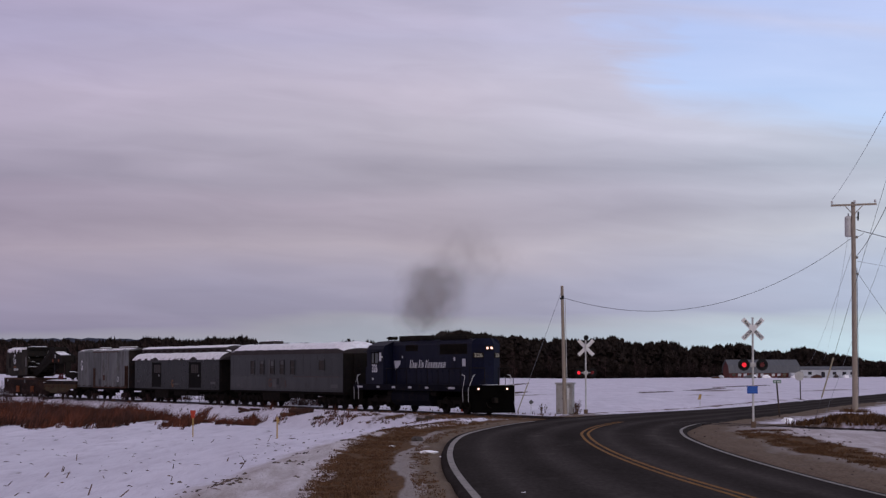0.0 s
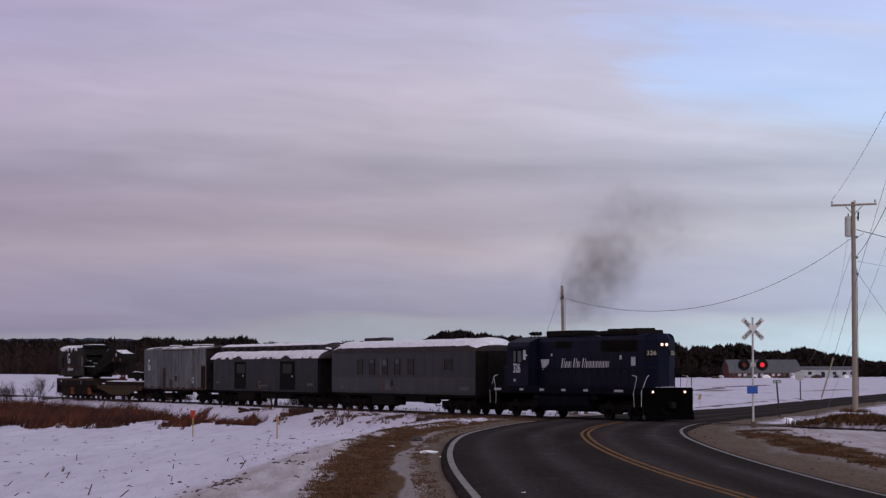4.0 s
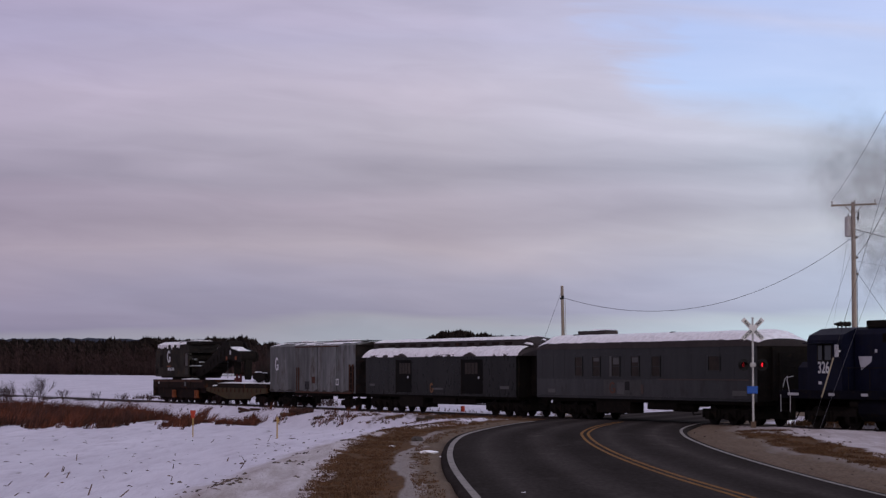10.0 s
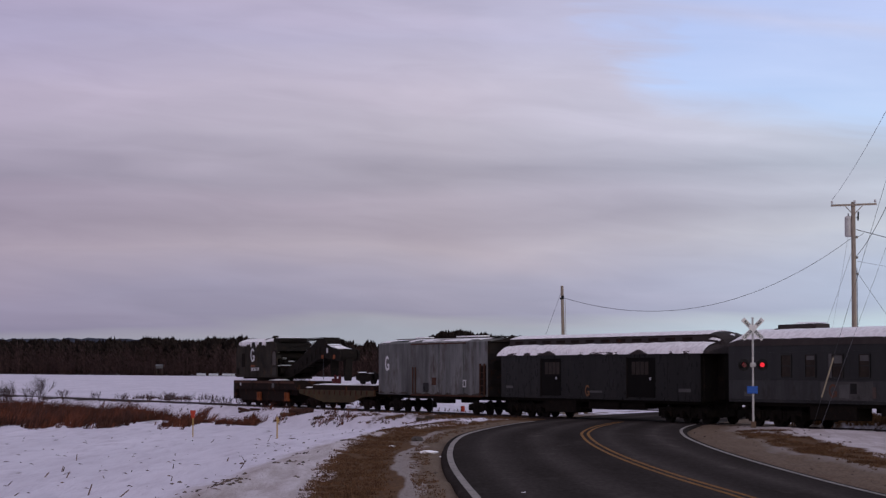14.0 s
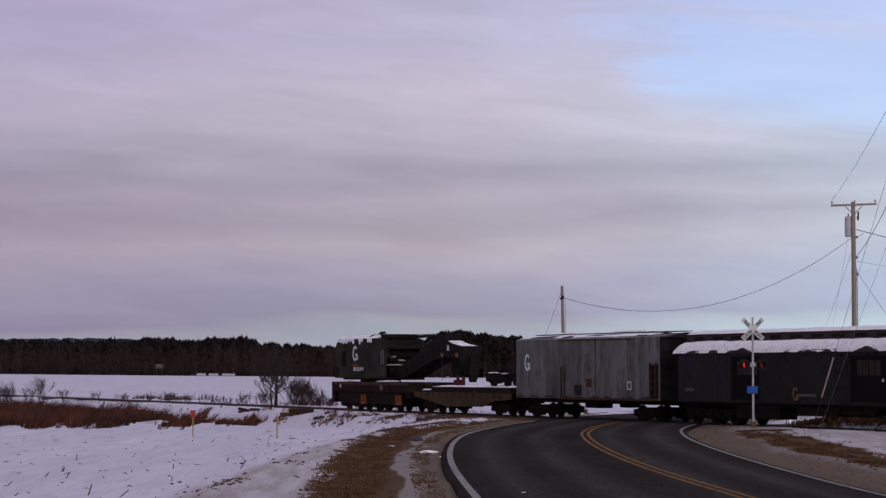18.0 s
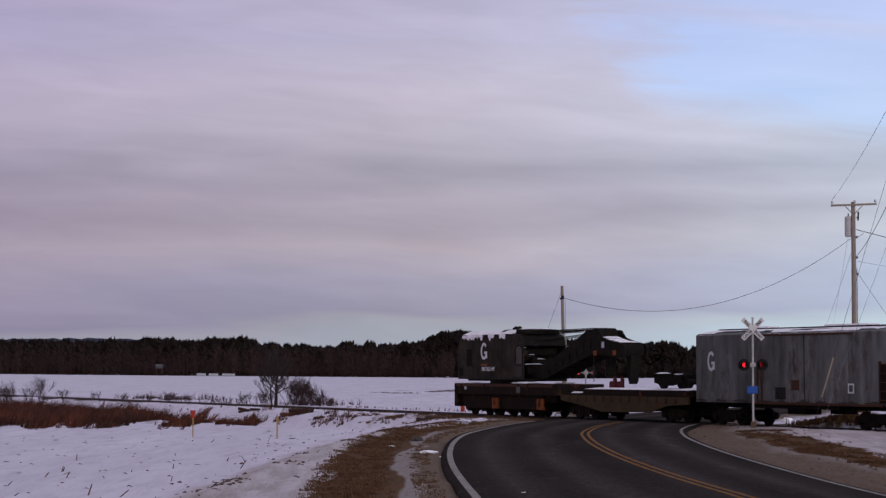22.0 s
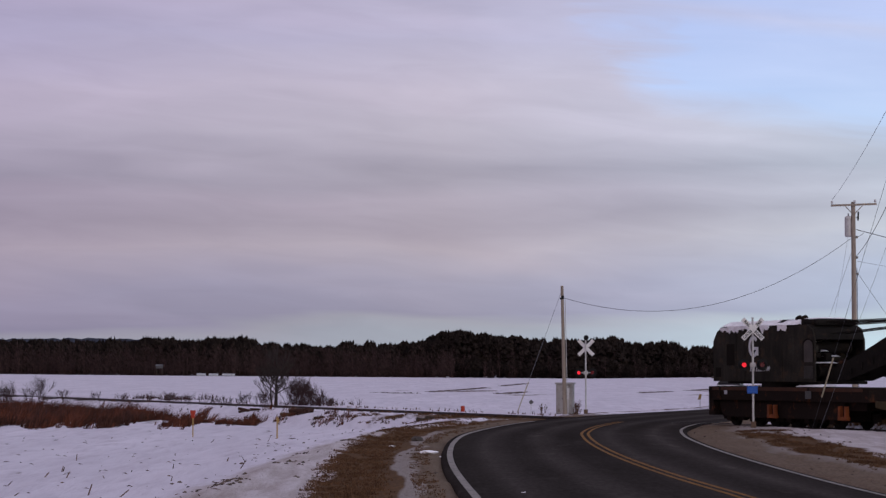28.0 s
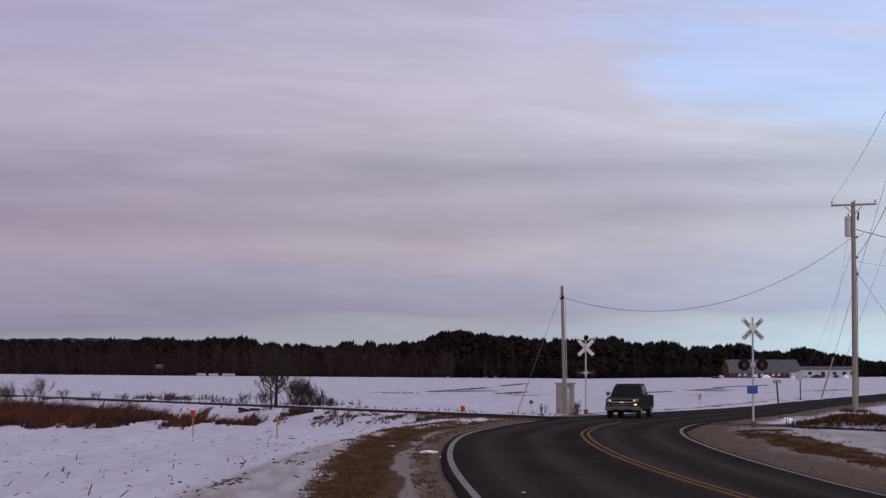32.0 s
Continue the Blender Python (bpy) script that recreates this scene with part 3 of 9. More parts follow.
def make_ground():
    xs = np.concatenate([-np.geomspace(4000, 27, 34), np.arange(-26, 32, 0.26), np.geomspace(33, 4000, 44)])
    ys = np.concatenate([[-600, -200, -60, -20, 0, 12, 22, 30], np.arange(36, 100, 0.5), np.arange(100, 175, 0.9), np.geomspace(176, 4500, 70)])
    X, Y = np.meshgrid(xs, ys)
    P = np.stack([X.ravel(), Y.ravel()], 1)
    z, g = fields(P)
    nx, ny = len(xs), len(ys)
    i = np.arange(nx * ny).reshape(ny, nx)
    F = np.stack([i[:-1, :-1], i[:-1, 1:], i[1:, 1:], i[1:, :-1]], -1).reshape(-1, 4)
    me = bpy.data.meshes.new("ground")
    me.from_pydata(np.column_stack([P, z]).tolist(), [], F.tolist())
    col = me.color_attributes.new("cover", "FLOAT_COLOR", "POINT")
    col.data.foreach_set("color", g.astype(np.float32).ravel())
    me.polygons.foreach_set("use_smooth", [True] * len(me.polygons))
    ob = tagged(new("ground", me), "snow-covered farm fields with bare turf and gravel verges", "ground", kind="structure")
    m = bpy.data.materials.new("snowfield")
    m.use_nodes = True
    nt = m.node_tree
    N, L = nt.nodes.new, nt.links.new
    b = nt.nodes["Principled BSDF"]
    at = N("ShaderNodeVertexColor")
    at.layer_name = "cover"
    sep = N("ShaderNodeSeparateColor")
    L(at.outputs[0], sep.inputs[0])
    tc = N("ShaderNodeTexCoord").outputs["Object"]

    def tex(sc, det, st=(1, 1, 1), rg=0.6):
        mp = N("ShaderNodeMapping")
        mp.inputs["Scale"].default_value = st
        L(tc, mp.inputs[0])
        n = N("ShaderNodeTexNoise")
        n.inputs["Scale"].default_value, n.inputs["Detail"].default_value, n.inputs["Roughness"].default_value = sc, det, rg
        L(mp.outputs[0], n.inputs["Vector"])
        return n.outputs["Fac"]

    def band(fac, lo, hi, a=0.0, c=1.0):
        r = N("ShaderNodeMapRange")
        for k, v in enumerate((lo, hi, a, c)):
            r.inputs[k + 1].default_value = v
        L(fac, r.inputs[0])
        return r.outputs[0]

    def mixc(fac, a, c):
        x = N("ShaderNodeMix")
        x.data_type = "RGBA"
        for s, v in ((x.inputs[0], fac), (x.inputs[6], a), (x.inputs[7], c)):
            if isinstance(v, tuple):
                s.default_value = (*v, 1)
            else:
                L(v, s)
        return x.outputs[2]

    big, mid, fine = tex(0.3, 4, (1, 0.12, 1)), tex(1.5, 6, (1, 0.14, 1), 0.65), tex(9, 3, (1, 0.3, 1))
    snow = mixc(band(big, 0.3, 0.7), (0.69, 0.645, 0.71), (0.83, 0.78, 0.85))
    snow = mixc(band(mid, 0.46, 0.72, 0.0, 0.75), snow, (0.585, 0.535, 0.60))
    turf = mixc(band(mid, 0.3, 0.7), (0.098, 0.051, 0.024), (0.148, 0.080, 0.038))
    turf = mixc(band(fine, 0.35, 0.65, 0.0, 0.6), turf, (0.055, 0.033, 0.019))
    grain = tex(15.0, 6, (1, 0.4, 1), 0.75)
    grit = mixc(band(mid, 0.3, 0.7), (0.125, 0.086, 0.056), (0.175, 0.124, 0.086))
    grit = mixc(band(grain, 0.45, 0.68, 0.0, 0.7), grit, (0.26, 0.20, 0.158))
    grit = mixc(band(fine, 0.4, 0.7, 0.0, 0.45), grit, (0.085, 0.06, 0.044))
    slush = mixc(band(mid, 0.3, 0.7), (0.27, 0.23, 0.21), (0.43, 0.385, 0.37))
    slush = mixc(band(grain, 0.48, 0.66, 0.0, 0.8), slush, (0.15, 0.118, 0.10))
    dirty = mixc(band(mid, 0.36, 0.64), (0.40, 0.335, 0.315), (0.64, 0.58, 0.59))
    dirty = mixc(band(grain, 0.54, 0.7, 0.0, 0.75), dirty, (0.22, 0.165, 0.135))

    def edge(ch, soft=0.0, patchy=1.0):
        # cover spreads in patches where its weight is middling
        v = N("ShaderNodeMath")
        v.operation = "MULTIPLY_ADD"
        L(at.outputs["Alpha"] if ch == 3 else sep.outputs[ch], v.inputs[0])
        v.inputs[1].default_value = 1.25
        L(band(mid, 0.25, 0.75, -0.42 * patchy, 0.3 * patchy), v.inputs[2])
        return band(v.outputs[0], 0.38 - soft, 0.62 + soft)

    col = mixc(edge(2, 0.1), snow, dirty)
    col = mixc(edge(3, 0.34, 0.55), col, slush)
    col = mixc(edge(1, 0.2), col, grit)
    col = mixc(edge(0, 0.08), col, turf)
    L(col, b.inputs["Base Color"])
    b.inputs["Roughness"].default_value = 0.9
    b.inputs["Specular IOR Level"].default_value = 0.04
    bp = N("ShaderNodeBump")
    bp.inputs["Strength"].default_value, bp.inputs["Distance"].default_value = 1.0, 0.14
    L(mid, bp.inputs["Height"])
    L(bp.outputs[0], b.inputs["Normal"])
    me.materials.append(m)
    return ob


def strip(name, c, w, z, material, parent, label=""):
    n = normals(c)
    a, b = c - n * w / 2, c + n * w / 2
    V = [(*p, z) for p in a] + [(*p, z) for p in b]
    k = len(c)
    me = bpy.data.meshes.new(name)
    me.from_pydata(V, [], [(i, k + i, k + i + 1, i + 1) for i in range(k - 1)])
    me.materials.append(M[material])
    ob = new(name, me)
    ob.parent = parent
    if label:
        tagged(ob, label)
    return ob


def road_material():
    m = M["asphalt"].copy()
    m.name = "worn_asphalt"
    nt = m.node_tree
    b = nt.nodes["Principled BSDF"]
    src = b.inputs["Base Color"].links[0].from_socket
    at = nt.nodes.new("ShaderNodeVertexColor")
    at.layer_name = "polish"
    r = nt.nodes.new("ShaderNodeMapRange")
    r.inputs[3].default_value, r.inputs[4].default_value = 0.88, 1.5
    nt.links.new(at.outputs[0], r.inputs[0])
    x = nt.nodes.new("ShaderNodeMix")
    x.data_type, x.blend_type = "RGBA", "MULTIPLY"
    x.inputs[0].default_value = 1.0
    nt.links.new(src, x.inputs[6])
    nt.links.new(r.outputs[0], x.inputs[7])
    nt.links.new(x.outputs[2], b.inputs["Base Color"])
    return m


def make_road():
    a, b = LE - normals(LE) * 0.24, RE + normals(RE) * 0.2
    rows = []
    us = [k / 20 for k in range(21)]
    for u in us:
        crown = 0.03 * (1 - (2 * u - 1) ** 2)
        rows.append(np.column_stack([a * (1 - u) + b * u, np.full(len(a), crown)]))
    k = len(a)
    V = np.vstack(rows)
    skirt = [np.column_stack([a - normals(a) * 0.05, np.full(k, -0.12)]), np.column_stack([b + normals(b) * 0.05, np.full(k, -0.12)])]
    V = np.vstack([skirt[0], V, skirt[1]])
    F = [(r * k + i, (r + 1) * k + i, (r + 1) * k + i + 1, r * k + i + 1) for r in range(len(us) + 1) for i in range(k - 1)]
    me = bpy.data.meshes.new("road")
    me.from_pydata(V.tolist(), [], F)
    # where tyres polish the lanes
    polish = me.color_attributes.new("polish", "FLOAT_COLOR", "POINT")
    acr = np.repeat([0.0] + us + [1.0], k)
    amount = sum(np.exp(-((acr - c) / 0.045) ** 2) for c in (0.16, 0.37, 0.64, 0.85))
    polish.data.foreach_set("color", np.repeat(amount, 4).astype(np.float32))
    me.materials.append(road_material())
    me.polygons.foreach_set("use_smooth", [True] * len(me.polygons))
    ob = tagged(new("road", me), "dark two-lane asphalt road bending over the tracks", "road", kind="structure")
    lw = LE[(LE[:, 1] > 0) & (LE[:, 1] < 112)]
    rw = RE[(RE[:, 1] > 0) & (RE[:, 1] < 109)]
    strip("edge_line", lw, 0.18, 0.012, "white_paint", ob, "worn white edge line")
    strip("edge_line", rw, 0.13, 0.012, "white_paint", ob, "worn white edge line")
    nn = normals(YL)
    strip("centre_line", YL - nn * 0.13, 0.115, 0.034, "yellow_paint", ob, "worn yellow centre line")
    strip("centre_line", YL + nn * 0.13, 0.115, 0.034, "yellow_paint", ob, "worn yellow centre line")
    return ob


def make_track():
    tr = thing("railway_track", Matrix.Identity(4), "single railway track on snowy ties beside a field", "railway track", kind="structure")
    a0, a1 = -360, 130
    for n in (-0.75, 0.75):
        bm = bmnew()
        c = on_track(0, n)
        prism(bm, [(-0.07, -0.17), (0.07, -0.17), (0.07, -0.155), (0.012, -0.13), (0.012, -0.05), (0.036, -0.035), (0.036, 0.0), (-0.036, 0.0), (-0.036, -0.035), (-0.012, -0.05), (-0.012, -0.13), (-0.07, -0.155)], a0, a1)
        part("rail", bm, "steel_rail", tr, "brown steel rail", at=pose(c[0], c[1], 0.02, 0, 0, HEAD))
    bm = bmnew()
    box(bm, -0.11, 0.11, -1.3, 1.3, -0.33, -0.165, 0.02)
    me = mesh_of("tie", bm, "darkwood")
    rnd = random.Random(5)
    for i in range(290):
        s = -104 + i * 0.52
        if 17.5 < s < 29.5:
            continue
        c = on_track(s, rnd.uniform(-0.05, 0.05))
        o = new("tie", me)
        o.parent = tr
        o.matrix_basis = pose(c[0], c[1], rnd.uniform(-0.005, 0.012), 0, 0, HEAD + rnd.uniform(-1.5, 1.5))
    return tr


M["steel_rail"] = surface("rail_steel", (0.035, 0.024, 0.021), (0.05, 0.034, 0.03), 1.0, 0.6, 0.3)
make_ground()
make_road()
make_track()
# ---- rolling stock; local x runs forward, the camera's side is -y, z = 0 is the railhead ----
WHEELS = []
CARS = []


def text_mesh(name, body, size, material, parent, m, label="", shear=0.0, squeeze=1.0, bold=0.0):
    cu = bpy.data.curves.new(name, "FONT")
    cu.body, cu.size, cu.align_x, cu.align_y, cu.shear, cu.offset = body, size, "CENTER", "CENTER", shear, bold
    cu.extrude = 0.004
    tmp = bpy.data.objects.new("tmp_text", cu)
    scene.collection.objects.link(tmp)
    bpy.context.view_layer.update()
    me = bpy.data.meshes.new_from_object(tmp.evaluated_get(bpy.context.evaluated_depsgraph_get()))
    bpy.data.objects.remove(tmp)
    me.transform(Matrix.Diagonal((squeeze, 1, 1, 1)))
    me.materials.clear()
    me.materials.append(M[material])
    ob = new(name, me)
    ob.parent, ob.matrix_basis = parent, m
    if label:
        tagged(ob, label)
    return ob


def wheelset_mesh(r):
    bm = bmnew()
    cyl(bm, (0, -1.05, 0), (0, 1.05, 0), 0.075, seg=8)
    for sy in (-1, 1):
        cyl(bm, (0, sy * 0.685, 0), (0, sy * 0.72, 0), r + 0.025, seg=28)
        cyl(bm, (0, sy * 0.72, 0), (0, sy * 0.82, 0), r, r - 0.01, seg=28)
        cyl(bm, (0, sy * 0.66, 0), (0, sy * 0.86, 0), 0.16, seg=12)
        for k in range(5):
            a = k * 2 * math.pi / 5
            cyl(bm, (math.cos(a) * r * 0.6, sy * 0.815, math.sin(a) * r * 0.6), (math.cos(a) * r * 0.6, sy * 0.83, math.sin(a) * r * 0.6), r * 0.13, seg=8)
    return mesh_of("wheelset", bm, "steelwheel")


M["steelwheel"] = surface("wheel_steel", (0.014, 0.012, 0.0105), (0.022, 0.018, 0.015), 2.0, 0.7, 0.2, spec=0.05)
WSET = {}


def bogie(car, x, axles, r, material="black", style="freight"):
    bm = bmnew()
    lo, hi = min(axles), max(axles)
    for sy in (-1, 1):
        y0, y1 = sorted((sy * 0.93, sy * 1.1))
        if style == "heavy":
            box(bm, lo - 0.55, hi + 0.55, y0, y1, r + 0.08, r + 0.32, 0.03)
            for a in axles:
                box(bm, a - 0.17, a + 0.17, *sorted((sy * 0.9, sy * 1.2)), r - 0.2, r + 0.16, 0.03)
            for a, b in zip(axles, axles[1:]):
                m = (a + b) / 2
                prism(bm, [(m - 0.55, r + 0.1), (m - 0.25, r - 0.16), (m + 0.25, r - 0.16), (m + 0.55, r + 0.1)], y0, y1, "y")
                for k in (-0.14, 0.14):
                    cyl(bm, (m + k, sy * 1.12, r - 0.1), (m + k, sy * 1.12, r + 0.3), 0.08, seg=10)
            for e in (lo - 0.5, hi + 0.5):
                box(bm, e - 0.06, e + 0.06, *sorted((sy * 0.6, sy * 1.1)), r - 0.12, r + 0.25, 0.02)
        else:
            prism(bm, [(lo - 0.3, r - 0.1), (lo - 0.3, r + 0.2), (-0.42, r + 0.3), (0.42, r + 0.3), (hi + 0.3, r + 0.2), (hi + 0.3, r - 0.1), (hi - 0.25, r - 0.02), (0.38, r - 0.26), (-0.38, r - 0.26), (lo + 0.25, r - 0.02)], y0, y1, "y")
            for a in axles:
                cyl(bm, (a, sy * 0.95, r), (a, sy * 1.2, r), 0.15, seg=12)
            for k in (-0.17, 0.0, 0.17):
                cyl(bm, (k, sy * 1.13, r - 0.2), (k, sy * 1.13, r + 0.16), 0.075, seg=10)
    box(bm, -0.24, 0.24, -1.0, 1.0, r - 0.1, r + 0.32, 0.03)
    box(bm, lo, hi, -0.2, 0.2, r + 0.05, r + 0.25, 0.03)
    if style == "heavy":
        box(bm, lo - 0.45, hi + 0.45, -0.62, 0.62, r - 0.1, r + 0.5, 0.03)
    b = part("truck", bm, material, car, "grimy cast truck frame", at=pose(x, 0, 0))
    if r not in WSET:
        WSET[r] = wheelset_mesh(r)
    for a in axles:
        w = new("wheelset", WSET[r])
        w.parent = b
        w.matrix_basis = pose(a, 0, r)
        WHEELS.append((w, a, r))
    return b


def coupler(car, x, sgn, z=0.86):
    bm = bmnew()
    box(bm, *sorted((x - sgn * 0.5, x + sgn * 0.35)), -0.09, 0.09, z - 0.1, z + 0.1, 0.02)
    box(bm, *sorted((x + sgn * 0.3, x + sgn * 0.62)), -0.16, 0.12, z - 0.16, z + 0.16, 0.05)
    pipe(bm, [(x, -0.4, z), (x + sgn * 0.25, -0.42, z - 0.35), (x + sgn * 0.5, -0.3, z - 0.45)], 0.025)
    part("coupler", bm, "black", car)


def car_thing(name, s_mid, label, category):
    c = on_track(s_mid)
    t = thing(name, pose(c[0], c[1], 0, 0, 0, HEAD), label, category, "cars of the work train")
    CARS.append((t, s_mid))
    return t


def snow_cap(name, car, x0, x1, top, y0, y1, seed, thick=0.07, label="ragged layer of settled snow", holes=0.0, nx=None, ny=10, ragged=0.16):
    """A sheet of settled snow on a roof: top(y) is the roof's height; its lower edges are ragged."""
    nx = nx or max(8, int((x1 - x0) / 0.22))
    V, F = [], []
    ids = {}
    for i in range(nx + 1):
        x = x0 + (x1 - x0) * i / nx
        a = y0 + ragged * (noise.noise((x * 1.3, seed, 0)) + 0.6 * noise.noise((x * 4.1, seed, 4)))
        b = y1 + ragged * noise.noise((x * 1.3, seed + 9, 0))
        for j in range(ny + 1):
            u = j / ny
            y = a + (b - a) * u
            t = thick * min(1, 6 * u, 6 * (1 - u)) * (0.85 + 0.35 * noise.noise((x * 0.6, y * 1.0, seed)))
            if i in (0, nx):
                t *= 0.2
            ids[i, j] = len(V)
            V.append((x, y, top(x, y) + 0.012 + max(t, 0.0)))
    for i in range(nx):
        for j in range(ny):
            if holes:
                x, y, _ = V[ids[i, j]]
                if noise.noise((x * 0.55, y * 1.1, seed + 20)) > 0.5 - holes:
                    continue
            F.append((ids[i, j], ids[i + 1, j], ids[i + 1, j + 1], ids[i, j + 1]))
    me = bpy.data.meshes.new(name)
    me.from_pydata(V, [], F)
    me.materials.append(M["snow"])
    me.polygons.foreach_set("use_smooth", [True] * len(me.polygons))
    ob = new(name, me)
    ob.parent = car
    tagged(ob, label)
    return ob


def ring_mark(name, car, x, z, y, w, h, material, label):
    """An open ring with a short bar, painted on a side that faces -y."""
    bm = bmnew()
    o, i = [], []
    for k in range(22):
        a = radians(40 + k * 300 / 21)
        o.append((x + math.cos(a) * w / 2, z + math.sin(a) * h / 2))
        i.append((x + math.cos(a) * w * 0.3, z + math.sin(a) * h * 0.34))
    for k in range(21):
        prism(bm, [o[k], o[k + 1], i[k + 1], i[k]], y - 0.006, y, "y")
    prism(bm, [(x + 0.04 * w, z - 0.02 * h), (x + 0.5 * w, z - 0.02 * h), (x + 0.5 * w, z - 0.16 * h), (x + 0.04 * w, z - 0.16 * h)], y - 0.006, y, "y")
    prism(bm, [(x + 0.3 * w, z - 0.1 * h), (x + 0.5 * w, z - 0.1 * h), (x + 0.5 * w, z - 0.42 * h), (x + 0.3 * w, z - 0.42 * h)], y - 0.0065, y - 0.0005, "y")
    return part(name, bm, material, car, label)


def bar(car, x0, x1, z0, z1, y, material, name="marking", label="", slant=0.0, t=0.006):
    bm = bmnew()
    prism(bm, [(x0, z0), (x1, z0), (x1 + slant, z1), (x0 + slant, z1)], y - t, y, "y")
    return part(name, bm, material, car, label)


# -- locomotive, long hood forward --
def make_locomotive():
    c = car_thing("diesel_locomotive", -1.8, "dark navy blue diesel locomotive with lit headlights", "locomotive")
    bm = bmnew()
    box(bm, -8.45, 8.3, -1.54, 1.54, 1.36, 1.74, 0.03)
    part("underframe", bm, "navydark", c)
    for x in (-8.45, 8.3):
        bm = bmnew()
        box(bm, x - 0.06, x + 0.06, -1.5, 1.5, 0.75, 1.72, 0.02)
        part("end_plate", bm, "plowblack", c)
    # thin snow on the leading platform
    snow_cap("deck_snow", c, 7.95, 8.27, lambda x, y: 1.74, -0.5, 1.2, 71.0, 0.03, nx=8, ny=8, ragged=0.1)
    # step wells at the corners
    for sx in (-1, 1):
        for sy in (-1, 1):
            bm = bmnew()
            for k, z in enumerate((0.42, 0.78, 1.14)):
                box(bm, sx * 8.02 - 0.3, sx * 8.02 + 0.3, *sorted((sy * (1.2 - 0.05 * k), sy * 1.5)), z - 0.02, z + 0.02, 0.005)
            for e in (-0.32, 0.32):
                box(bm, sx * 8.02 + e - 0.015, sx * 8.02 + e + 0.015, *sorted((sy * 1.16, sy * 1.48)), 0.38, 1.4, 0.004)
            part("steps", bm, "black", c)
            xa, xb = sx * 7.6, sx * 8.3
            for pts in ([(xa, sy * 1.53, 0.75), (xa - sx * 0.05, sy * 1.54, 1.45), (xa + sx * 0.22, sy * 1.53, 2.15), (xa + sx * 0.2, sy * 1.52, 2.3), (xa - sx * 0.22, sy * 1.5, 2.36)],
                        [(xb, sy * 1.53, 0.75), (xb, sy * 1.54, 1.5), (xb + sx * 0.06, sy * 1.25, 2.25), (xb + sx * 0.06, sy * 1.12, 2.36)]):
                bm = bmnew()
                pipe(bm, pts, 0.016)
                part("handrail", bm, "railpaint", c, "pale grab rail")
    # long hood
    hw = 0.93
    hood = [(-hw, 1.74), (-hw, 4.18), (-hw + 0.08, 4.38), (-hw + 0.28, 4.5), (hw - 0.28, 4.5), (hw - 0.08, 4.38), (hw, 4.18), (hw, 1.74)]
    bm = bmnew()
    prism(bm, hood, -3.6, 7.55)
    # the end is bevelled back to both corners
    plan = [(7.55, -hw), (7.98, -0.32), (7.98, 0.32), (7.55, hw)]
    lows, mids, tops = [], [], []
    for px, py in plan:
        lows.append(bm.verts.new((px, py, 1.74)))
        mids.append(bm.verts.new((px, py, 4.15)))
        tops.append(bm.verts.new((px - 0.22, py * 0.8, 4.5)))
    for k in range(3):
        bm.faces.new((lows[k], lows[k + 1], mids[k + 1], mids[k]))
        bm.faces.new((mids[k], mids[k + 1], tops[k + 1], tops[k]))
    bm.faces.new(tops)
    h = part("long_hood", bm, "navy", c, "navy painted hood with doors")
    # doors along the hood
    for sy in (-1, 1):
        for k in range(13):
            x0 = -3.2 + k * 0.78
            bm = bmnew()
            box(bm, x0 + 0.008, x0 + 0.772, *sorted((sy * hw, sy * (hw + 0.012))), 1.85, 3.45, 0.004)
            box(bm, x0 + 0.64, x0 + 0.68, *sorted((sy * hw, sy * (hw + 0.05))), 2.5, 2.62, 0.008)
            part("hood_door", bm, "navy", h)
        # radiator intake and dynamic brake louvres
        for x0, x1, z0, z1 in ((3.3, 6.9, 3.62, 4.15), (-1.6, 0.1, 3.85, 4.15)):
            bm = bmnew()
            n = int((x1 - x0) / 0.09)
            for k in range(n):
                xx = x0 + (k + 0.5) * (x1 - x0) / n
                box(bm, xx - 0.012, xx + 0.012, *sorted((sy * hw, sy * (hw + 0.03))), z0, z1)
            box(bm, x0 - 0.05, x1 + 0.05, *sorted((sy * (hw - 0.05), sy * (hw + 0.008))), z0 - 0.05, z1 + 0.05)
            part("grille", bm, "black", h, "black radiator grille")
    # roof gear
    for x0, x1, z1, wd in ((-2.95, -0.05, 4.78, 0.8), (0.35, 2.0, 4.7, 0.75), (2.9, 6.7, 4.7, 0.8)):
        bm = bmnew()
        box(bm, x0, x1, -wd, wd, 4.45, z1, 0.07)
        part("roof_hatch", bm, "black", c)
    for xx in (3.5, 4.8, 6.1):
        bm = bmnew()
        cyl(bm, (xx, 0, 4.68), (xx, 0, 4.78), 0.58, 0.56, 24)
        for k in range(6):
            a = k * math.pi / 6
            box_d = 0.55
            cyl(bm, (xx - math.cos(a) * box_d, -math.sin(a) * box_d, 4.79), (xx + math.cos(a) * box_d, math.sin(a) * box_d, 4.79), 0.012, seg=5)
        part("fan", bm, "black", c, "round radiator fan guard")
    bm = bmnew()
    box(bm, -0.35, 0.3, -0.3, 0.3, 4.62, 4.78, 0.04)
    part("exhaust_stack", bm, "black", c)
    bm = bmnew()
    pipe(bm, [(7.0, -0.5, 4.5), (7.0, -0.5, 4.72), (7.12, -0.5, 4.78), (7.2, -0.5, 4.6)], 0.02)
    part("lifting_lug", bm, "black", c)
    # cab
    cw = 1.53
    cab = [(-cw, 1.74), (-cw, 3.95), (-cw + 0.12, 4.18), (-0.75, 4.46), (0, 4.52), (0.75, 4.46), (cw - 0.12, 4.18), (cw, 3.95), (cw, 1.74)]
    bm = bmnew()
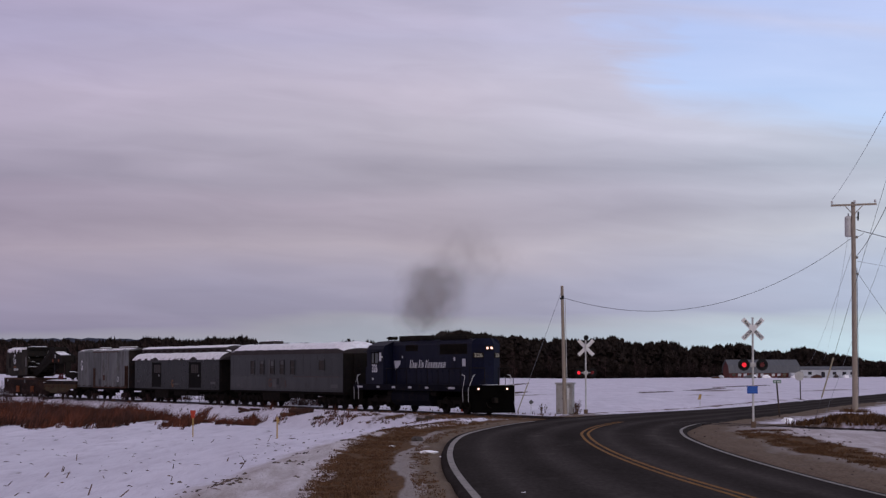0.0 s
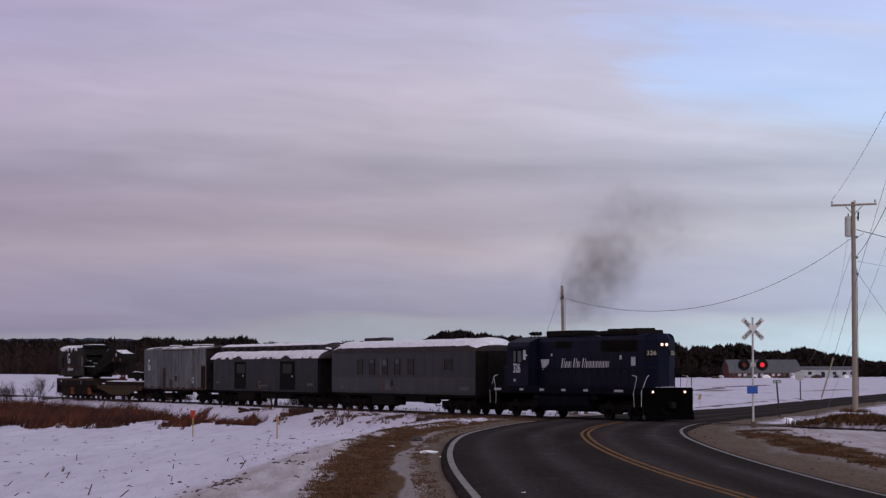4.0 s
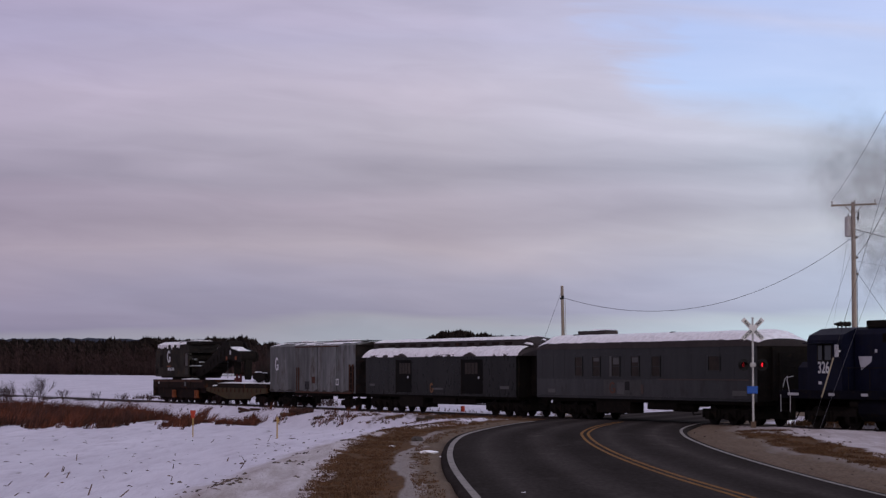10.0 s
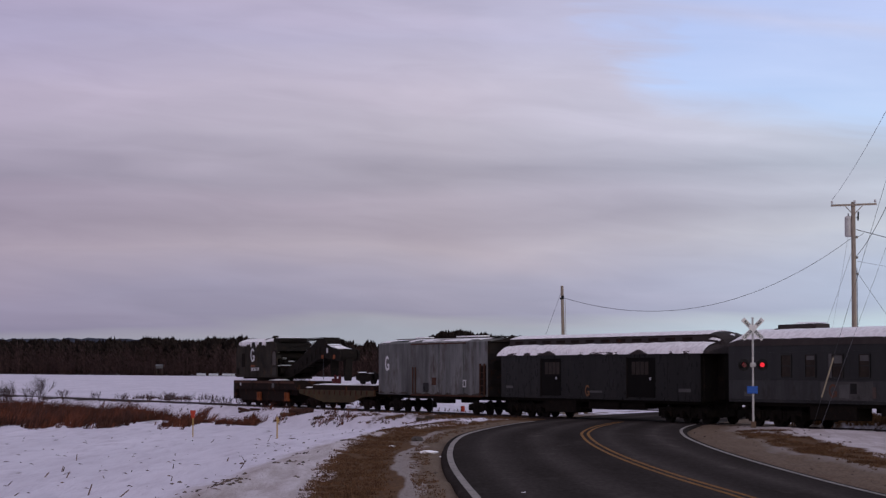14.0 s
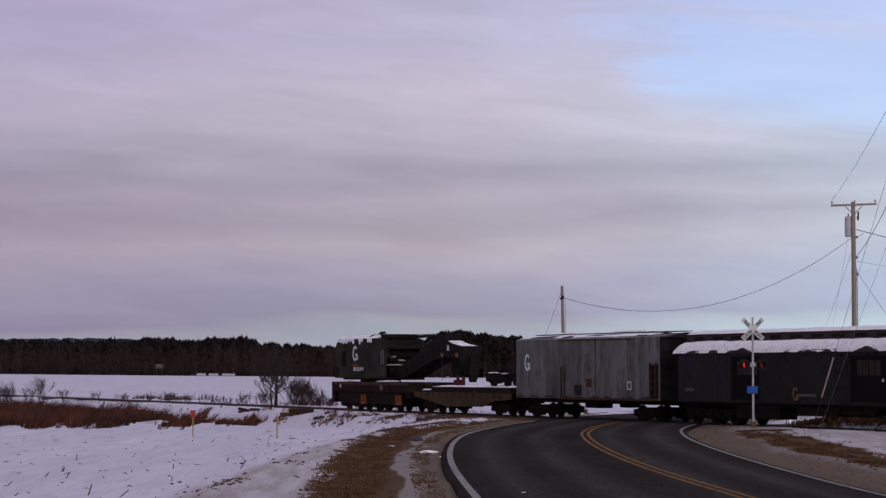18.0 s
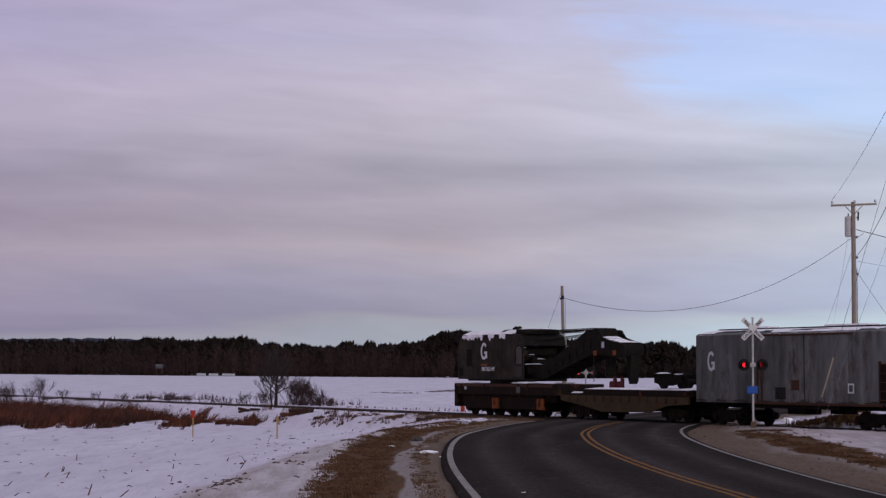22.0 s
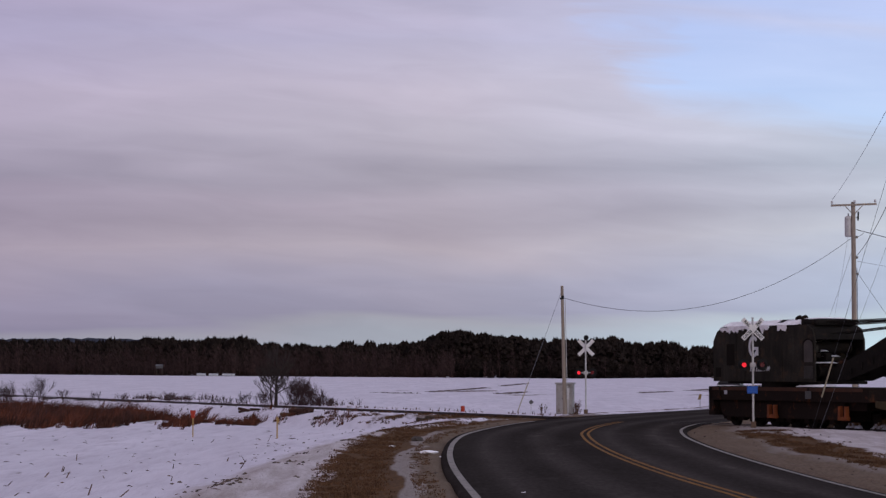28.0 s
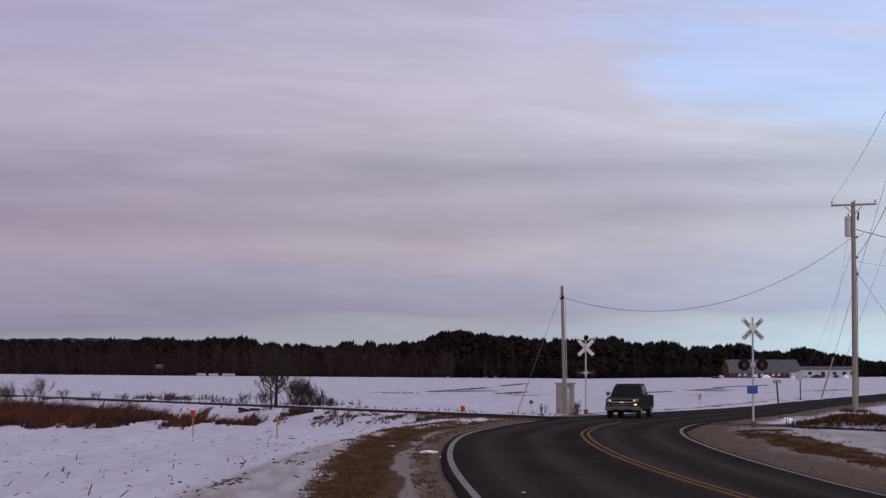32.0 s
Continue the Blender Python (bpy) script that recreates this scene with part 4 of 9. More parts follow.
    prism(bm, cab, -6.25, -3.7)
    cb = part("cab", bm, "navy", c, "navy painted cab")
    for sy in (-1, 1):
        for x0, x1 in ((-5.45, -5.12), (-4.95, -4.45)):
            bm = bmnew()
            box(bm, x0, x1, *sorted((sy * cw, sy * (cw + 0.02))), 3.05, 3.72, 0.02)
            part("side_window", bm, "glassdark", cb, "dark cab window")
            bm = bmnew()
            for a, b_, e, f in ((x0 - 0.04, x1 + 0.04, 3.72, 3.77), (x0 - 0.04, x1 + 0.04, 3.0, 3.05), (x0 - 0.04, x0, 3.05, 3.72), (x1, x1 + 0.04, 3.05, 3.72)):
                box(bm, a, b_, *sorted((sy * cw, sy * (cw + 0.035))), e, f)
            part("window_frame", bm, "black", cb)
        bm = bmnew()
        box(bm, -6.2, -4.2, *sorted((sy * cw, sy * (cw + 0.3))), 3.8, 3.84, 0.01)
        part("sun_visor", bm, "navy", cb)
        # added pale panel, its colour standing in for bright sky seen through
        bm = bmnew()
        box(bm, -4.08, -3.8, *sorted((sy * (cw + 0.1), sy * (cw + 0.13))), 3.2, 3.74, 0.02)
        box(bm, -3.84, -3.8, *sorted((sy * (cw - 0.01), sy * (cw + 0.11))), 3.4, 3.5)
        part("sky_panel", bm, "reflect", cb, "pale panel standing in for sky seen past the cab window")
        # cab forward doors
        bm = bmnew()
        box(bm, -3.7, -3.68, *sorted((sy * 0.98, sy * 1.45)), 1.8, 3.7, 0.01)
        part("cab_door", bm, "navy", cb)
    bm = bmnew()
    for k, yy in enumerate((-0.55, -0.2, 0.2, 0.55)):
        box(bm, -6.28, -6.25, yy - 0.15, yy + 0.15, 3.1, 3.75, 0.01)
    part("windscreen", bm, "glassdark", cb, "dark windscreen panes")
    bm = bmnew()
    prism(bm, [(-0.95, 1.74), (-0.95, 2.75), (-0.7, 3.0), (0.7, 3.0), (0.95, 2.75), (0.95, 1.74)], -7.75, -6.25)
    part("short_hood", bm, "navy", c, "low navy nose")
    bm = bmnew()
    for sy in (-0.22, 0.0, 0.22):
        cyl(bm, (-5.95 + 0.1 * sy, sy, 4.68), (-5.5, sy, 4.68), 0.05, 0.12, 10)
        cyl(bm, (-5.75, sy, 4.45), (-5.75, sy, 4.68), 0.035, seg=6)
    part("air_horn", bm, "black", c, "cluster of black air horns")
    # the pale patch behind the cab: a wedge-shaped panel on the hood side
    bm = bmnew()
    prism(bm, [(-3.3, 3.22), (-2.35, 3.22), (-2.4, 2.98), (-2.75, 2.8), (-3.1, 2.62)], -hw - 0.03, -hw - 0.018, "y")
    part("pale_wedge", bm, "reflect", h, "pale wedge-shaped panel on the hood side")
    # headlights, number boards, ditch lights on the leading end
    bm = bmnew()
    box(bm, 7.96, 8.04, -0.28, 0.28, 3.78, 4.08, 0.04)
    hl = part("headlight", bm, "black", c, "black twin headlight housing")
    for sy in (-0.14, 0.14):
        bm = bmnew()
        cyl(bm, (8.03, sy, 3.93), (8.06, sy, 3.93), 0.07, 0.07, 16)
        part("lens", bm, "lamp", hl, "lit warm headlight lens")
    for sy in (-1, 1):
        turn = sy * math.degrees(math.atan2(0.43, 0.61))
        at = Matrix.Translation((7.78, sy * 0.60, 3.5)) @ pose(0, 0, 0, 0, 0, turn)
        bm = bmnew()
        box(bm, -0.05, 0.06, -0.33, 0.33, -0.16, 0.16, 0.03)
        nb = part("number_board", bm, "black", c, "number board on the bevelled hood end", at=at)
        text_mesh("digits", "326", 0.31, "digits", nb, Matrix.Translation((0.064, 0, -0.01)) @ Euler((radians(90), 0, radians(90))).to_matrix().to_4x4(), "pale road number", 0, 1.1, 0.006)
    for sy in (-0.95, 0.95):
        bm = bmnew()
        box(bm, 8.3, 8.46, sy - 0.13, sy + 0.13, 1.4, 1.64, 0.04)
        dl = part("ditch_light", bm, "black", c)
        bm = bmnew()
        cyl(bm, (8.455, sy, 1.52), (8.475, sy, 1.52), 0.058, 0.058, 14)
        part("lens", bm, "lamp", dl, "lit ditch lamp")
    for a, b_ in (((8.3, -1.45), (8.3, -0.45)), ((8.3, 0.45), (8.3, 1.45))):
        bm = bmnew()
        pipe(bm, [(a[0], a[1], 1.74), (a[0], a[1], 2.75), (b_[0], b_[1], 2.75), (b_[0], b_[1], 1.74)], 0.022)
        er = part("end_railing", bm, "black", c)
        again(er, pose(-16.6, 0, 0))
    # walkway railings
    for sy in (-1, 1):
        bm = bmnew()
        pipe(bm, [(-3.4, sy * 1.5, 2.72), (7.6, sy * 1.5, 2.72)], 0.02)
        for k in range(8):
            xx = -3.3 + k * 1.5
            cyl(bm, (xx, sy * 1.5, 1.74), (xx, sy * 1.5, 2.72), 0.018, seg=6)
        part("walkway_railing", bm, "black", c)
    # plow and couplers
    bm = bmnew()
    prism(bm, [(8.36, 1.3), (8.4, 0.9), (8.62, 0.16), (8.57, 0.12), (8.3, 0.5)], -1.42, 1.42, "y")
    part("snow_plow", bm, "plowblack", c, "black pilot plow")
    for sx in (-1, 1):
        coupler(c, sx * 8.35, sx)
    bm = bmnew()
    prism(bm, [(-1.4, 0.75), (-1.42, 1.1), (-1.25, 1.38), (1.25, 1.38), (1.42, 1.1), (1.4, 0.75), (1.15, 0.42), (-1.15, 0.42)], -2.75, 2.75)
    part("fuel_tank", bm, "navydark", c, "large fuel tank below the frame")
    for sy in (-1, 1):
        for x0, x1, z, r in ((-3.4, -2.8, 1.15, 0.18), (2.9, 3.6, 1.2, 0.16)):
            bm = bmnew()
            cyl(bm, (x0, sy * 1.22, z), (x1, sy * 1.22, z), r, seg=12)
            part("air_reservoir", bm, "black", c)
        bm = bmnew()
        box(bm, -3.6, -2.9, *sorted((sy * 0.9, sy * 1.4)), 0.6, 0.95, 0.03)
        part("battery_box", bm, "black", c)
    for xx in (-5.18, 5.18):
        bogie(c, xx, (-1.37, 1.37), 0.51, "black", "heavy")
    for x0 in (-7.6, 2.6):
        bm = bmnew()
        box(bm, x0, x0 + 5.0, -0.5, 0.5, 0.5, 1.4, 0.03)
        part("draft_sill", bm, "plowblack", c, "black centre sill and traction gear")
    # reflectors along the sill
    for s0, s1 in ((1025, 1040), (1080, 1088), (1123, 1132), (1169, 1178), (1216, 1225), (1280, 1298)):
        x0, x1 = -9.55 + 1.8 + (s0 - 1025) * 0.0565 - (s0 - 1025) ** 2 * 0.0000155, -9.55 + 1.8 + (s1 - 1025) * 0.0565 - (s1 - 1025) ** 2 * 0.0000155
        bar(c, x0, x1, 1.5, 1.62, -1.545, "reflect", "reflector", "white reflective strip")
    text_mesh("road_number", "326", 0.72, "railpaint", cb, Matrix.Translation((-5.05, -1.536, 2.72)) @ Euler((radians(90), 0, 0)).to_matrix().to_4x4(), "white road number", 0, 0.8, 0.012)
    # the owner's title as slanted plain strokes
    x = -1.0
    for word in (3, 2, 8):
        for k in range(word):
            H = 0.5 if k == 0 else 0.34
            wd = 0.40 if k == 0 else 0.315
            bm = bmnew()
            lean = H * 0.28
            prism(bm, [(x, 2.76), (x + 0.1, 2.76), (x + 0.1 + lean, 2.76 + H), (x + lean, 2.76 + H)], -hw - 0.026, -hw - 0.019, "y")
            prism(bm, [(x + wd * 0.66, 2.76), (x + wd * 0.66 + 0.045, 2.76), (x + wd * 0.66 + 0.045 + lean, 2.76 + H), (x + wd * 0.66 + lean, 2.76 + H)], -hw - 0.026, -hw - 0.019, "y")
            part("title_stroke", bm, "railpaint", h, "slanted white title strokes")
            x += wd + 0.035
        x += 0.17
    bar(h, 6.35, 6.78, 2.86, 3.3, -hw - 0.02, "reflect", "plate", "small white plate")
    bar(h, -2.15, -1.98, 3.38, 3.52, -hw - 0.02, "reflect", "plate", "small white plate")
    bar(h, 5.2, 5.4, 3.18, 3.4, -hw - 0.02, "reflect", "plate", "small white plate")
    bar(cb, -5.42, -5.18, 2.0, 2.13, -cw - 0.006, "reflect", "plate", "small white plate")
    return c


M["plowblack"] = surface("soot_black", (0.0024, 0.0022, 0.002), (0.004, 0.0036, 0.0033), 1.5, 0.9, bump=0.1, spec=0.0)
M["navydark"] = surface("grimy_navy", (0.0055, 0.0057, 0.0095), (0.008, 0.0082, 0.0135), 1.2, 0.8, spec=0.03, wear=(0.017, 0.014, 0.011), wear_amount=0.3)
M["digits"] = plain("number_board_glow", (0.34, 0.31, 0.24), 0.5)


def arch(w, z0, z1, n=10):
    """A low arched roof profile from eave to eave."""
    return [(-w * math.cos(math.pi * k / n), z0 + (z1 - z0) * math.sin(math.pi * k / n) ** 0.75) for k in range(n + 1)]


def underbody(c, pieces, material="black"):
    for x0, x1, y0, y1, z0, z1 in pieces:
        bm = bmnew()
        box(bm, x0, x1, y0, y1, z0, z1, 0.04)
        part("underfloor_box", bm, material, c)


def window_unit(c, x, z0, z1, w, y, glass="windowbrown", frame="cargrey", bars=1):
    bm = bmnew()
    box(bm, x - w / 2, x + w / 2, y - 0.01, y + 0.05, z0, z1)
    g = part("window", bm, glass, c, "dusty brown window")
    bm = bmnew()
    t = 0.04
    for a, b, e, f in ((x - w / 2 - t, x + w / 2 + t, z1, z1 + t), (x - w / 2 - t, x + w / 2 + t, z0 - t, z0), (x - w / 2 - t, x - w / 2, z0, z1), (x + w / 2, x + w / 2 + t, z0, z1)):
        box(bm, a, b, y - 0.035, y + 0.02, e, f, 0.006)
    for k in range(bars):
        zz = z0 + (z1 - z0) * (k + 1) / (bars + 1)
        box(bm, x - w / 2, x + w / 2, y - 0.022, y, zz - 0.02, zz + 0.02)
    part("window_frame", bm, frame, g)


# -- grey mail coach next to the locomotive --
def make_mail_coach():
    c = car_thing("mail_coach", -22.65, "grey riveted work coach with a snow-covered arched roof", "railway coach")
    W, X = 1.5, 10.62
    bm = bmnew()
    prism(bm, [(-W, 1.15), (-W, 3.78), (W, 3.78), (W, 1.15)], -X, X)
    body = part("body", bm, "cargrey", c, "dull grey steel side")
    # belt rails, rivet strips and panel seams
    for z, hgt in ((2.18, 0.07), (1.2, 0.1), (3.42, 0.05)):
        bm = bmnew()
        box(bm, -X, X, -W - 0.008, -W, z, z + hgt, 0.003)
        box(bm, -X, X, W, W + 0.008, z, z + hgt, 0.003)
        part("belt_rail", bm, "cargrey", body)
    for k in range(17):
        xx = -X + 0.6 + k * 1.25
        bm = bmnew()
        box(bm, xx - 0.03, xx + 0.03, -W - 0.004, -W, 1.3, 3.75)
        part("seam", bm, "cargrey", body)
    roof = arch(W + 0.06, 3.74, 4.42)
    bm = bmnew()
    n = len(roof)
    rows = []
    for k in range(27):
        u = k / 26
        xx = -X - 0.12 + (2 * X + 0.24) * u
        e = min(1.0, min(u, 1 - u) * 26 * 0.42 + 0.45)
        rows.append([bm.verts.new((xx, y, 3.74 + (z - 3.74) * e)) for y, z in roof])
    for a, b in zip(rows, rows[1:]):
        for j in range(n - 1):
            bm.faces.new((a[j], b[j], b[j + 1], a[j + 1]))
    bm.faces.new(list(reversed(rows[0])))
    bm.faces.new(rows[-1])
    bmesh.ops.recalc_face_normals(bm, faces=bm.faces)
    part("roof", bm, "roofdark", c, "dark arched roof", smooth=False)

    def top(x, y):
        u = min(1.0, (X + 0.12 - abs(x)) * 0.5 + 0.45)
        return 3.74 + 0.68 * max(0.0, 1 - (y / (W + 0.06)) ** 2) ** 0.375 * u

    snow_cap("roof_snow", c, -X + 0.02, X + 0.08, top, -1.46, 1.45, 3.3, 0.13, ragged=0.03, ny=18)
    for x in (-5.95, -4.1, -2.1, -0.2, 1.8):
        window_unit(c, x, 2.33, 3.3, 0.74, -W, frame="cargrey")
    window_unit(c, 7.05, 2.62, 3.28, 0.95, -W, bars=0)
    # pale sheathing between the middle windows and repaint patches
    bar(body, -2.75, -2.5, 2.3, 3.35, -W - 0.012, "carpale", "patch", "paler repainted strip")
    bm = bmnew()
    box(bm, -X + 0.02, X - 0.02, -W - 0.006, -W, 1.3, 2.16, 0.002)
    part("lower_panel", bm, "carslate_pale", body, "bluish grey lower side")
    bar(body, -3.35, 0.4, 1.32, 2.12, -W - 0.01, "carfaded", "patch", "paler repainted panel")
    ring_mark("painted_mark", body, -2.45, 1.72, -W - 0.015, 0.62, 0.6, "logo_orange", "faded orange painted mark")
    bar(body, -2.0, -1.3, 1.4, 2.0, -W - 0.013, "carpale", "patch", "pale scuffed patch")
    bar(body, -1.2, -0.75, 1.6, 2.05, -W - 0.015, "carslate", "patch")
    bar(body, 0.35, 0.6, 1.42, 1.9, -W - 0.015, "logo_brown", "painted_mark")
    bar(body, 2.0, 10.0, 2.14, 2.19, -W - 0.022, "logo_brown", "stripe", "faded rusty stripe")
    bar(body, -9.3, -8.5, 1.42, 1.62, -W - 0.012, "carpale", "number_patch", "unreadable stencil patch")
    bar(body, 8.6, 9.8, 1.42, 1.66, -W - 0.012, "carpale", "number_patch", "unreadable stencil patch")
    for x, w in ((-4.1, 0.18), (-2.1, 0.34), (-0.2, 0.24)):
        bar(c, x - 0.3, x + 0.3, 3.26 - w, 3.27, -W - 0.011, "carpale", "window_blind", "half-drawn pale blind")
    for sx in (-1, 1):
        bm = bmnew()
        box(bm, *sorted((sx * X, sx * (X + 0.02))), -W + 0.04, W - 0.04, 1.16, 3.8)
        part("end_wall", bm, "black", c, "black end wall")
    # vestibule end
    bm = bmnew()
    box(bm, X, X + 0.22, -0.75, 0.75, 1.2, 3.7, 0.05)
    box(bm, X + 0.2, X + 0.3, -0.45, 0.45, 1.3, 3.45, 0.05)
    part("end_door", bm, "black", c, "dark vestibule diaphragm")
    bm = bmnew()
    box(bm, -X - 0.22, -X, -0.75, 0.75, 1.2, 3.7, 0.05)
    part("end_door", bm, "black", c)
    bm = bmnew()
    for y in (-1.42, 1.42):
        pipe(bm, [(X + 0.03, y, 1.5), (X + 0.09, y, 1.55), (X + 0.09, y, 2.9), (X + 0.03, y, 2.95)], 0.02)
    part("grab_iron", bm, "black", c)
    # roof vents and stove pipe
    bm = bmnew()
    cyl(bm, (8.7, -0.25, 4.1), (8.7, -0.25, 4.66), 0.07, seg=10)
    cyl(bm, (8.7, -0.25, 4.62), (8.7, -0.25, 4.74), 0.11, 0.11, 10)
    part("stove_pipe", bm, "black", c, "short black stove pipe")
    for x, l in ((-8.6, 0.5), (1.2, 0.5)):
        bm = bmnew()
        prism(bm, [(x, 4.36), (x + l, 4.36), (x + l * 0.9, 4.56), (x + 0.05, 4.46)], -0.5, -0.25, "y")
        part("roof_vent", bm, "black", c)
    bm = bmnew()
    box(bm, -8.9, -5.9, 0.1, 0.9, 4.4, 4.75, 0.06)
    part("roof_hatch", bm, "roofdark", c, "raised dark roof housing")
    snow_cap("hatch_snow", c, -7.6, -5.95, lambda x, y: 4.75, 0.08, 0.92, 67.0, 0.08, nx=8, ny=5, ragged=0.05)
    underbody(c, [(-10.4, 10.4, -1.3, 1.3, 0.98, 1.16), (-4.4, -1.0, -1.35, -0.5, 0.42, 1.1), (0.6, 3.4, -1.3, -0.4, 0.66, 1.1), (3.8, 4.9, 0.4, 1.3, 0.7, 1.1), (-1.0, 1.2, -0.3, 0.3, 0.75, 1.1), (2.2, 2.5, -1.3, 1.3, 0.8, 1.1)])
    bm = bmnew()
    cyl(bm, (2.6, -0.9, 0.78), (4.5, -0.9, 0.78), 0.2, seg=14)
    pipe(bm, [(4.4, -1.1, 0.75), (4.6, -1.1, 0.45), (5.2, -1.1, 0.5)], 0.03)
    part("air_reservoir", bm, "black", c)
    for x in (-7.6, 7.6):
        bogie(c, x, (-1.68, 0.0, 1.68), 0.46, "black", "heavy")
    for sx in (-1, 1):
        coupler(c, sx * (X + 0.05), sx)
    return c


M["carslate_pale"] = surface("coach_lower_grey", (0.024, 0.024, 0.0245), (0.038, 0.0378, 0.0378), 0.6, 0.36, bump=0.07, spec=0.17, stretch=(1, 1, 0.5), wear=(0.020, 0.0175, 0.015), wear_amount=0.25, streaks=0.3)
M["carfaded"] = surface("coach_faded_panel", (0.058, 0.056, 0.054), (0.08, 0.077, 0.075), 1.2, 0.7, wear=(0.04, 0.038, 0.036), wear_amount=0.3)
M["carpale"] = surface("faded_grey", (0.085, 0.083, 0.082), (0.115, 0.112, 0.11), 1.2, 0.75)
M["logo_orange"] = surface("faded_orange_mark", (0.15, 0.058, 0.034), (0.075, 0.045, 0.036), 3.0, 0.75)
M["logo_yellow"] = surface("faded_amber_mark", (0.26, 0.12, 0.05), (0.17, 0.085, 0.045), 3.0, 0.75)
M["logo_brown"] = surface("faded_brown_mark", (0.105, 0.07, 0.058), (0.075, 0.06, 0.055), 3.0, 0.75)


# -- clerestory baggage coach --
def make_baggage_coach():
    c = car_thing("baggage_coach", -45.95, "slate grey clerestory baggage coach with snow on its roof", "railway coach")
    W, X = 1.5, 11.0
    bm = bmnew()
    prism(bm, [(-W, 1.1), (-W, 3.5), (W, 3.5), (W, 1.1)], -X + 0.55, X - 0.75)
    body = part("body", bm, "carslate", c, "slate grey steel side")
    for z, hgt in ((1.15, 0.1), (3.36, 0.08)):
        bm = bmnew()
        box(bm, -X + 0.55, X - 0.75, -W - 0.008, -W, z, z + hgt, 0.003)
        part("belt_rail", bm, "carslate", body)
    for k in range(15):
        xx = -X + 1.2 + k * 1.42
        bm = bmnew()
        box(bm, xx - 0.03, xx + 0.03, -W - 0.004, -W, 1.25, 3.36)
        part("seam", bm, "carslate", body)
    for sx in (-1, 1):
        bm = bmnew()
        xa = -X + 0.55 if sx < 0 else X - 0.75
        box(bm, *sorted((xa, xa + sx * 0.1)), -W + 0.1, W - 0.1, 1.1, 3.5, 0.02)
        box(bm, *sorted((xa + sx * 0.1, xa + sx * 0.7)), -0.6, 0.6, 1.2, 3.45, 0.05)
        part("end_wall", bm, "black", c)
        bm = bmnew()
        for y in (-1.35, 1.35):
            pipe(bm, [(xa + sx * 0.1, y, 1.2), (xa + sx * 0.16, y, 3.1)], 0.025)
        part("grab_iron", bm, "black", c)
    roof = [(-1.62, 3.42), (-1.58, 3.55), (-1.3, 3.78), (-0.8, 3.98), (-0.78, 4.3), (-0.84, 4.36), (-0.5, 4.46), (0, 4.5), (0.5, 4.46), (0.84, 4.36), (0.78, 4.3), (0.8, 3.98), (1.3, 3.78), (1.58, 3.55), (1.62, 3.42)]
    bm = bmnew()
    prism(bm, roof, -X + 0.25, X - 0.9)
    # rounded nose of the clerestory over the leading end
    low = [(-1.62, 3.42), (-1.58, 3.5), (-1.3, 3.62), (-0.8, 3.72), (-0.6, 3.85), (-0.6, 3.9), (-0.4, 3.95), (0, 3.97), (0.4, 3.95), (0.6, 3.9), (0.6, 3.85), (0.8, 3.72), (1.3, 3.62), (1.58, 3.5), (1.62, 3.42)]
    rows = []
    for u in (0, 0.3, 0.55, 0.75, 0.9, 1.0):
        e = math.sqrt(max(0.0, 1 - u * u))
        rows.append([bm.verts.new((X - 0.9 + 1.0 * u, a[0] * e + b[0] * (1 - e), a[1] * e + b[1] * (1 - e))) for a, b in zip(roof, low)])
    for a, b in zip(rows, rows[1:]):
        for j in range(len(a) - 1):
            bm.faces.new((a[j], b[j], b[j + 1], a[j + 1]))
    bm.faces.new(rows[-1])
    bmesh.ops.recalc_face_normals(bm, faces=bm.faces)
    part("roof", bm, "roofdark", c, "dark clerestory roof")
    # clerestory lights
    for k in range(12):
        xx = -9.6 + k * 1.6
        bm = bmnew()
        box(bm, xx - 0.45, xx + 0.45, -0.81, -0.78, 4.08, 4.24, 0.01)
        part("clerestory_panel", bm, "rustframe", c)

    def side_top(x, y):
        return np.interp(y, [-1.62, -1.58, -1.3, -0.8], [3.42, 3.55, 3.78, 3.98])

    snow_cap("roof_snow", c, -X + 0.3, X - 0.35, side_top, -1.63, -0.84, 5.7, 0.12, ragged=0.1, ny=9)
    snow_cap("roof_snow", c, -X + 0.3, X - 0.95, lambda x, y: 4.36 + 0.14 * (1 - (y / 0.84) ** 2), -0.84, 0.84, 8.7, 0.07, ragged=0.03)
    snow_cap("roof_snow", c, X - 0.95, X - 0.1, lambda x, y: 4.1 + 0.28 * math.sqrt(max(0, 1 - ((x - X + 0.9) / 1.0) ** 2)) - 0.3 * abs(y), -0.9, 0.6, 2.2, 0.1, ragged=0.1, nx=8)
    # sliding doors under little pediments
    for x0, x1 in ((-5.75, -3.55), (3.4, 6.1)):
        # the door stands proud; its recess shade is put into the colour
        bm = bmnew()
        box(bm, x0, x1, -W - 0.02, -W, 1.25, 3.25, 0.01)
        d = part("baggage_door", bm, "doorshade", c, "slate sliding baggage door darkened as if recessed")
        # a black strip laid on the door stands for the shaded gap
        bm = bmnew()
        box(bm, x0 - 0.06, x0 + 0.1, -W - 0.03, -W - 0.015, 1.2, 3.28, 0.01)
        part("recess_strip", bm, "black", d, "black strip for the shade of the door gap")
        for k in range(4):
            bm = bmnew()
            box(bm, x0 + 0.5 + k * 0.42, x0 + 0.86 + k * 0.42, -W - 0.028, -W - 0.018, 2.4, 3.05, 0.005)
            part("door_pane", bm, "windowbrown", d)
        bm = bmnew()
        box(bm, x1 - 0.42, x1 - 0.3, -W - 0.09, -W - 0.04, 2.12, 2.26, 0.02)
        part("door_handle", bm, "reflect", d, "small pale handle")
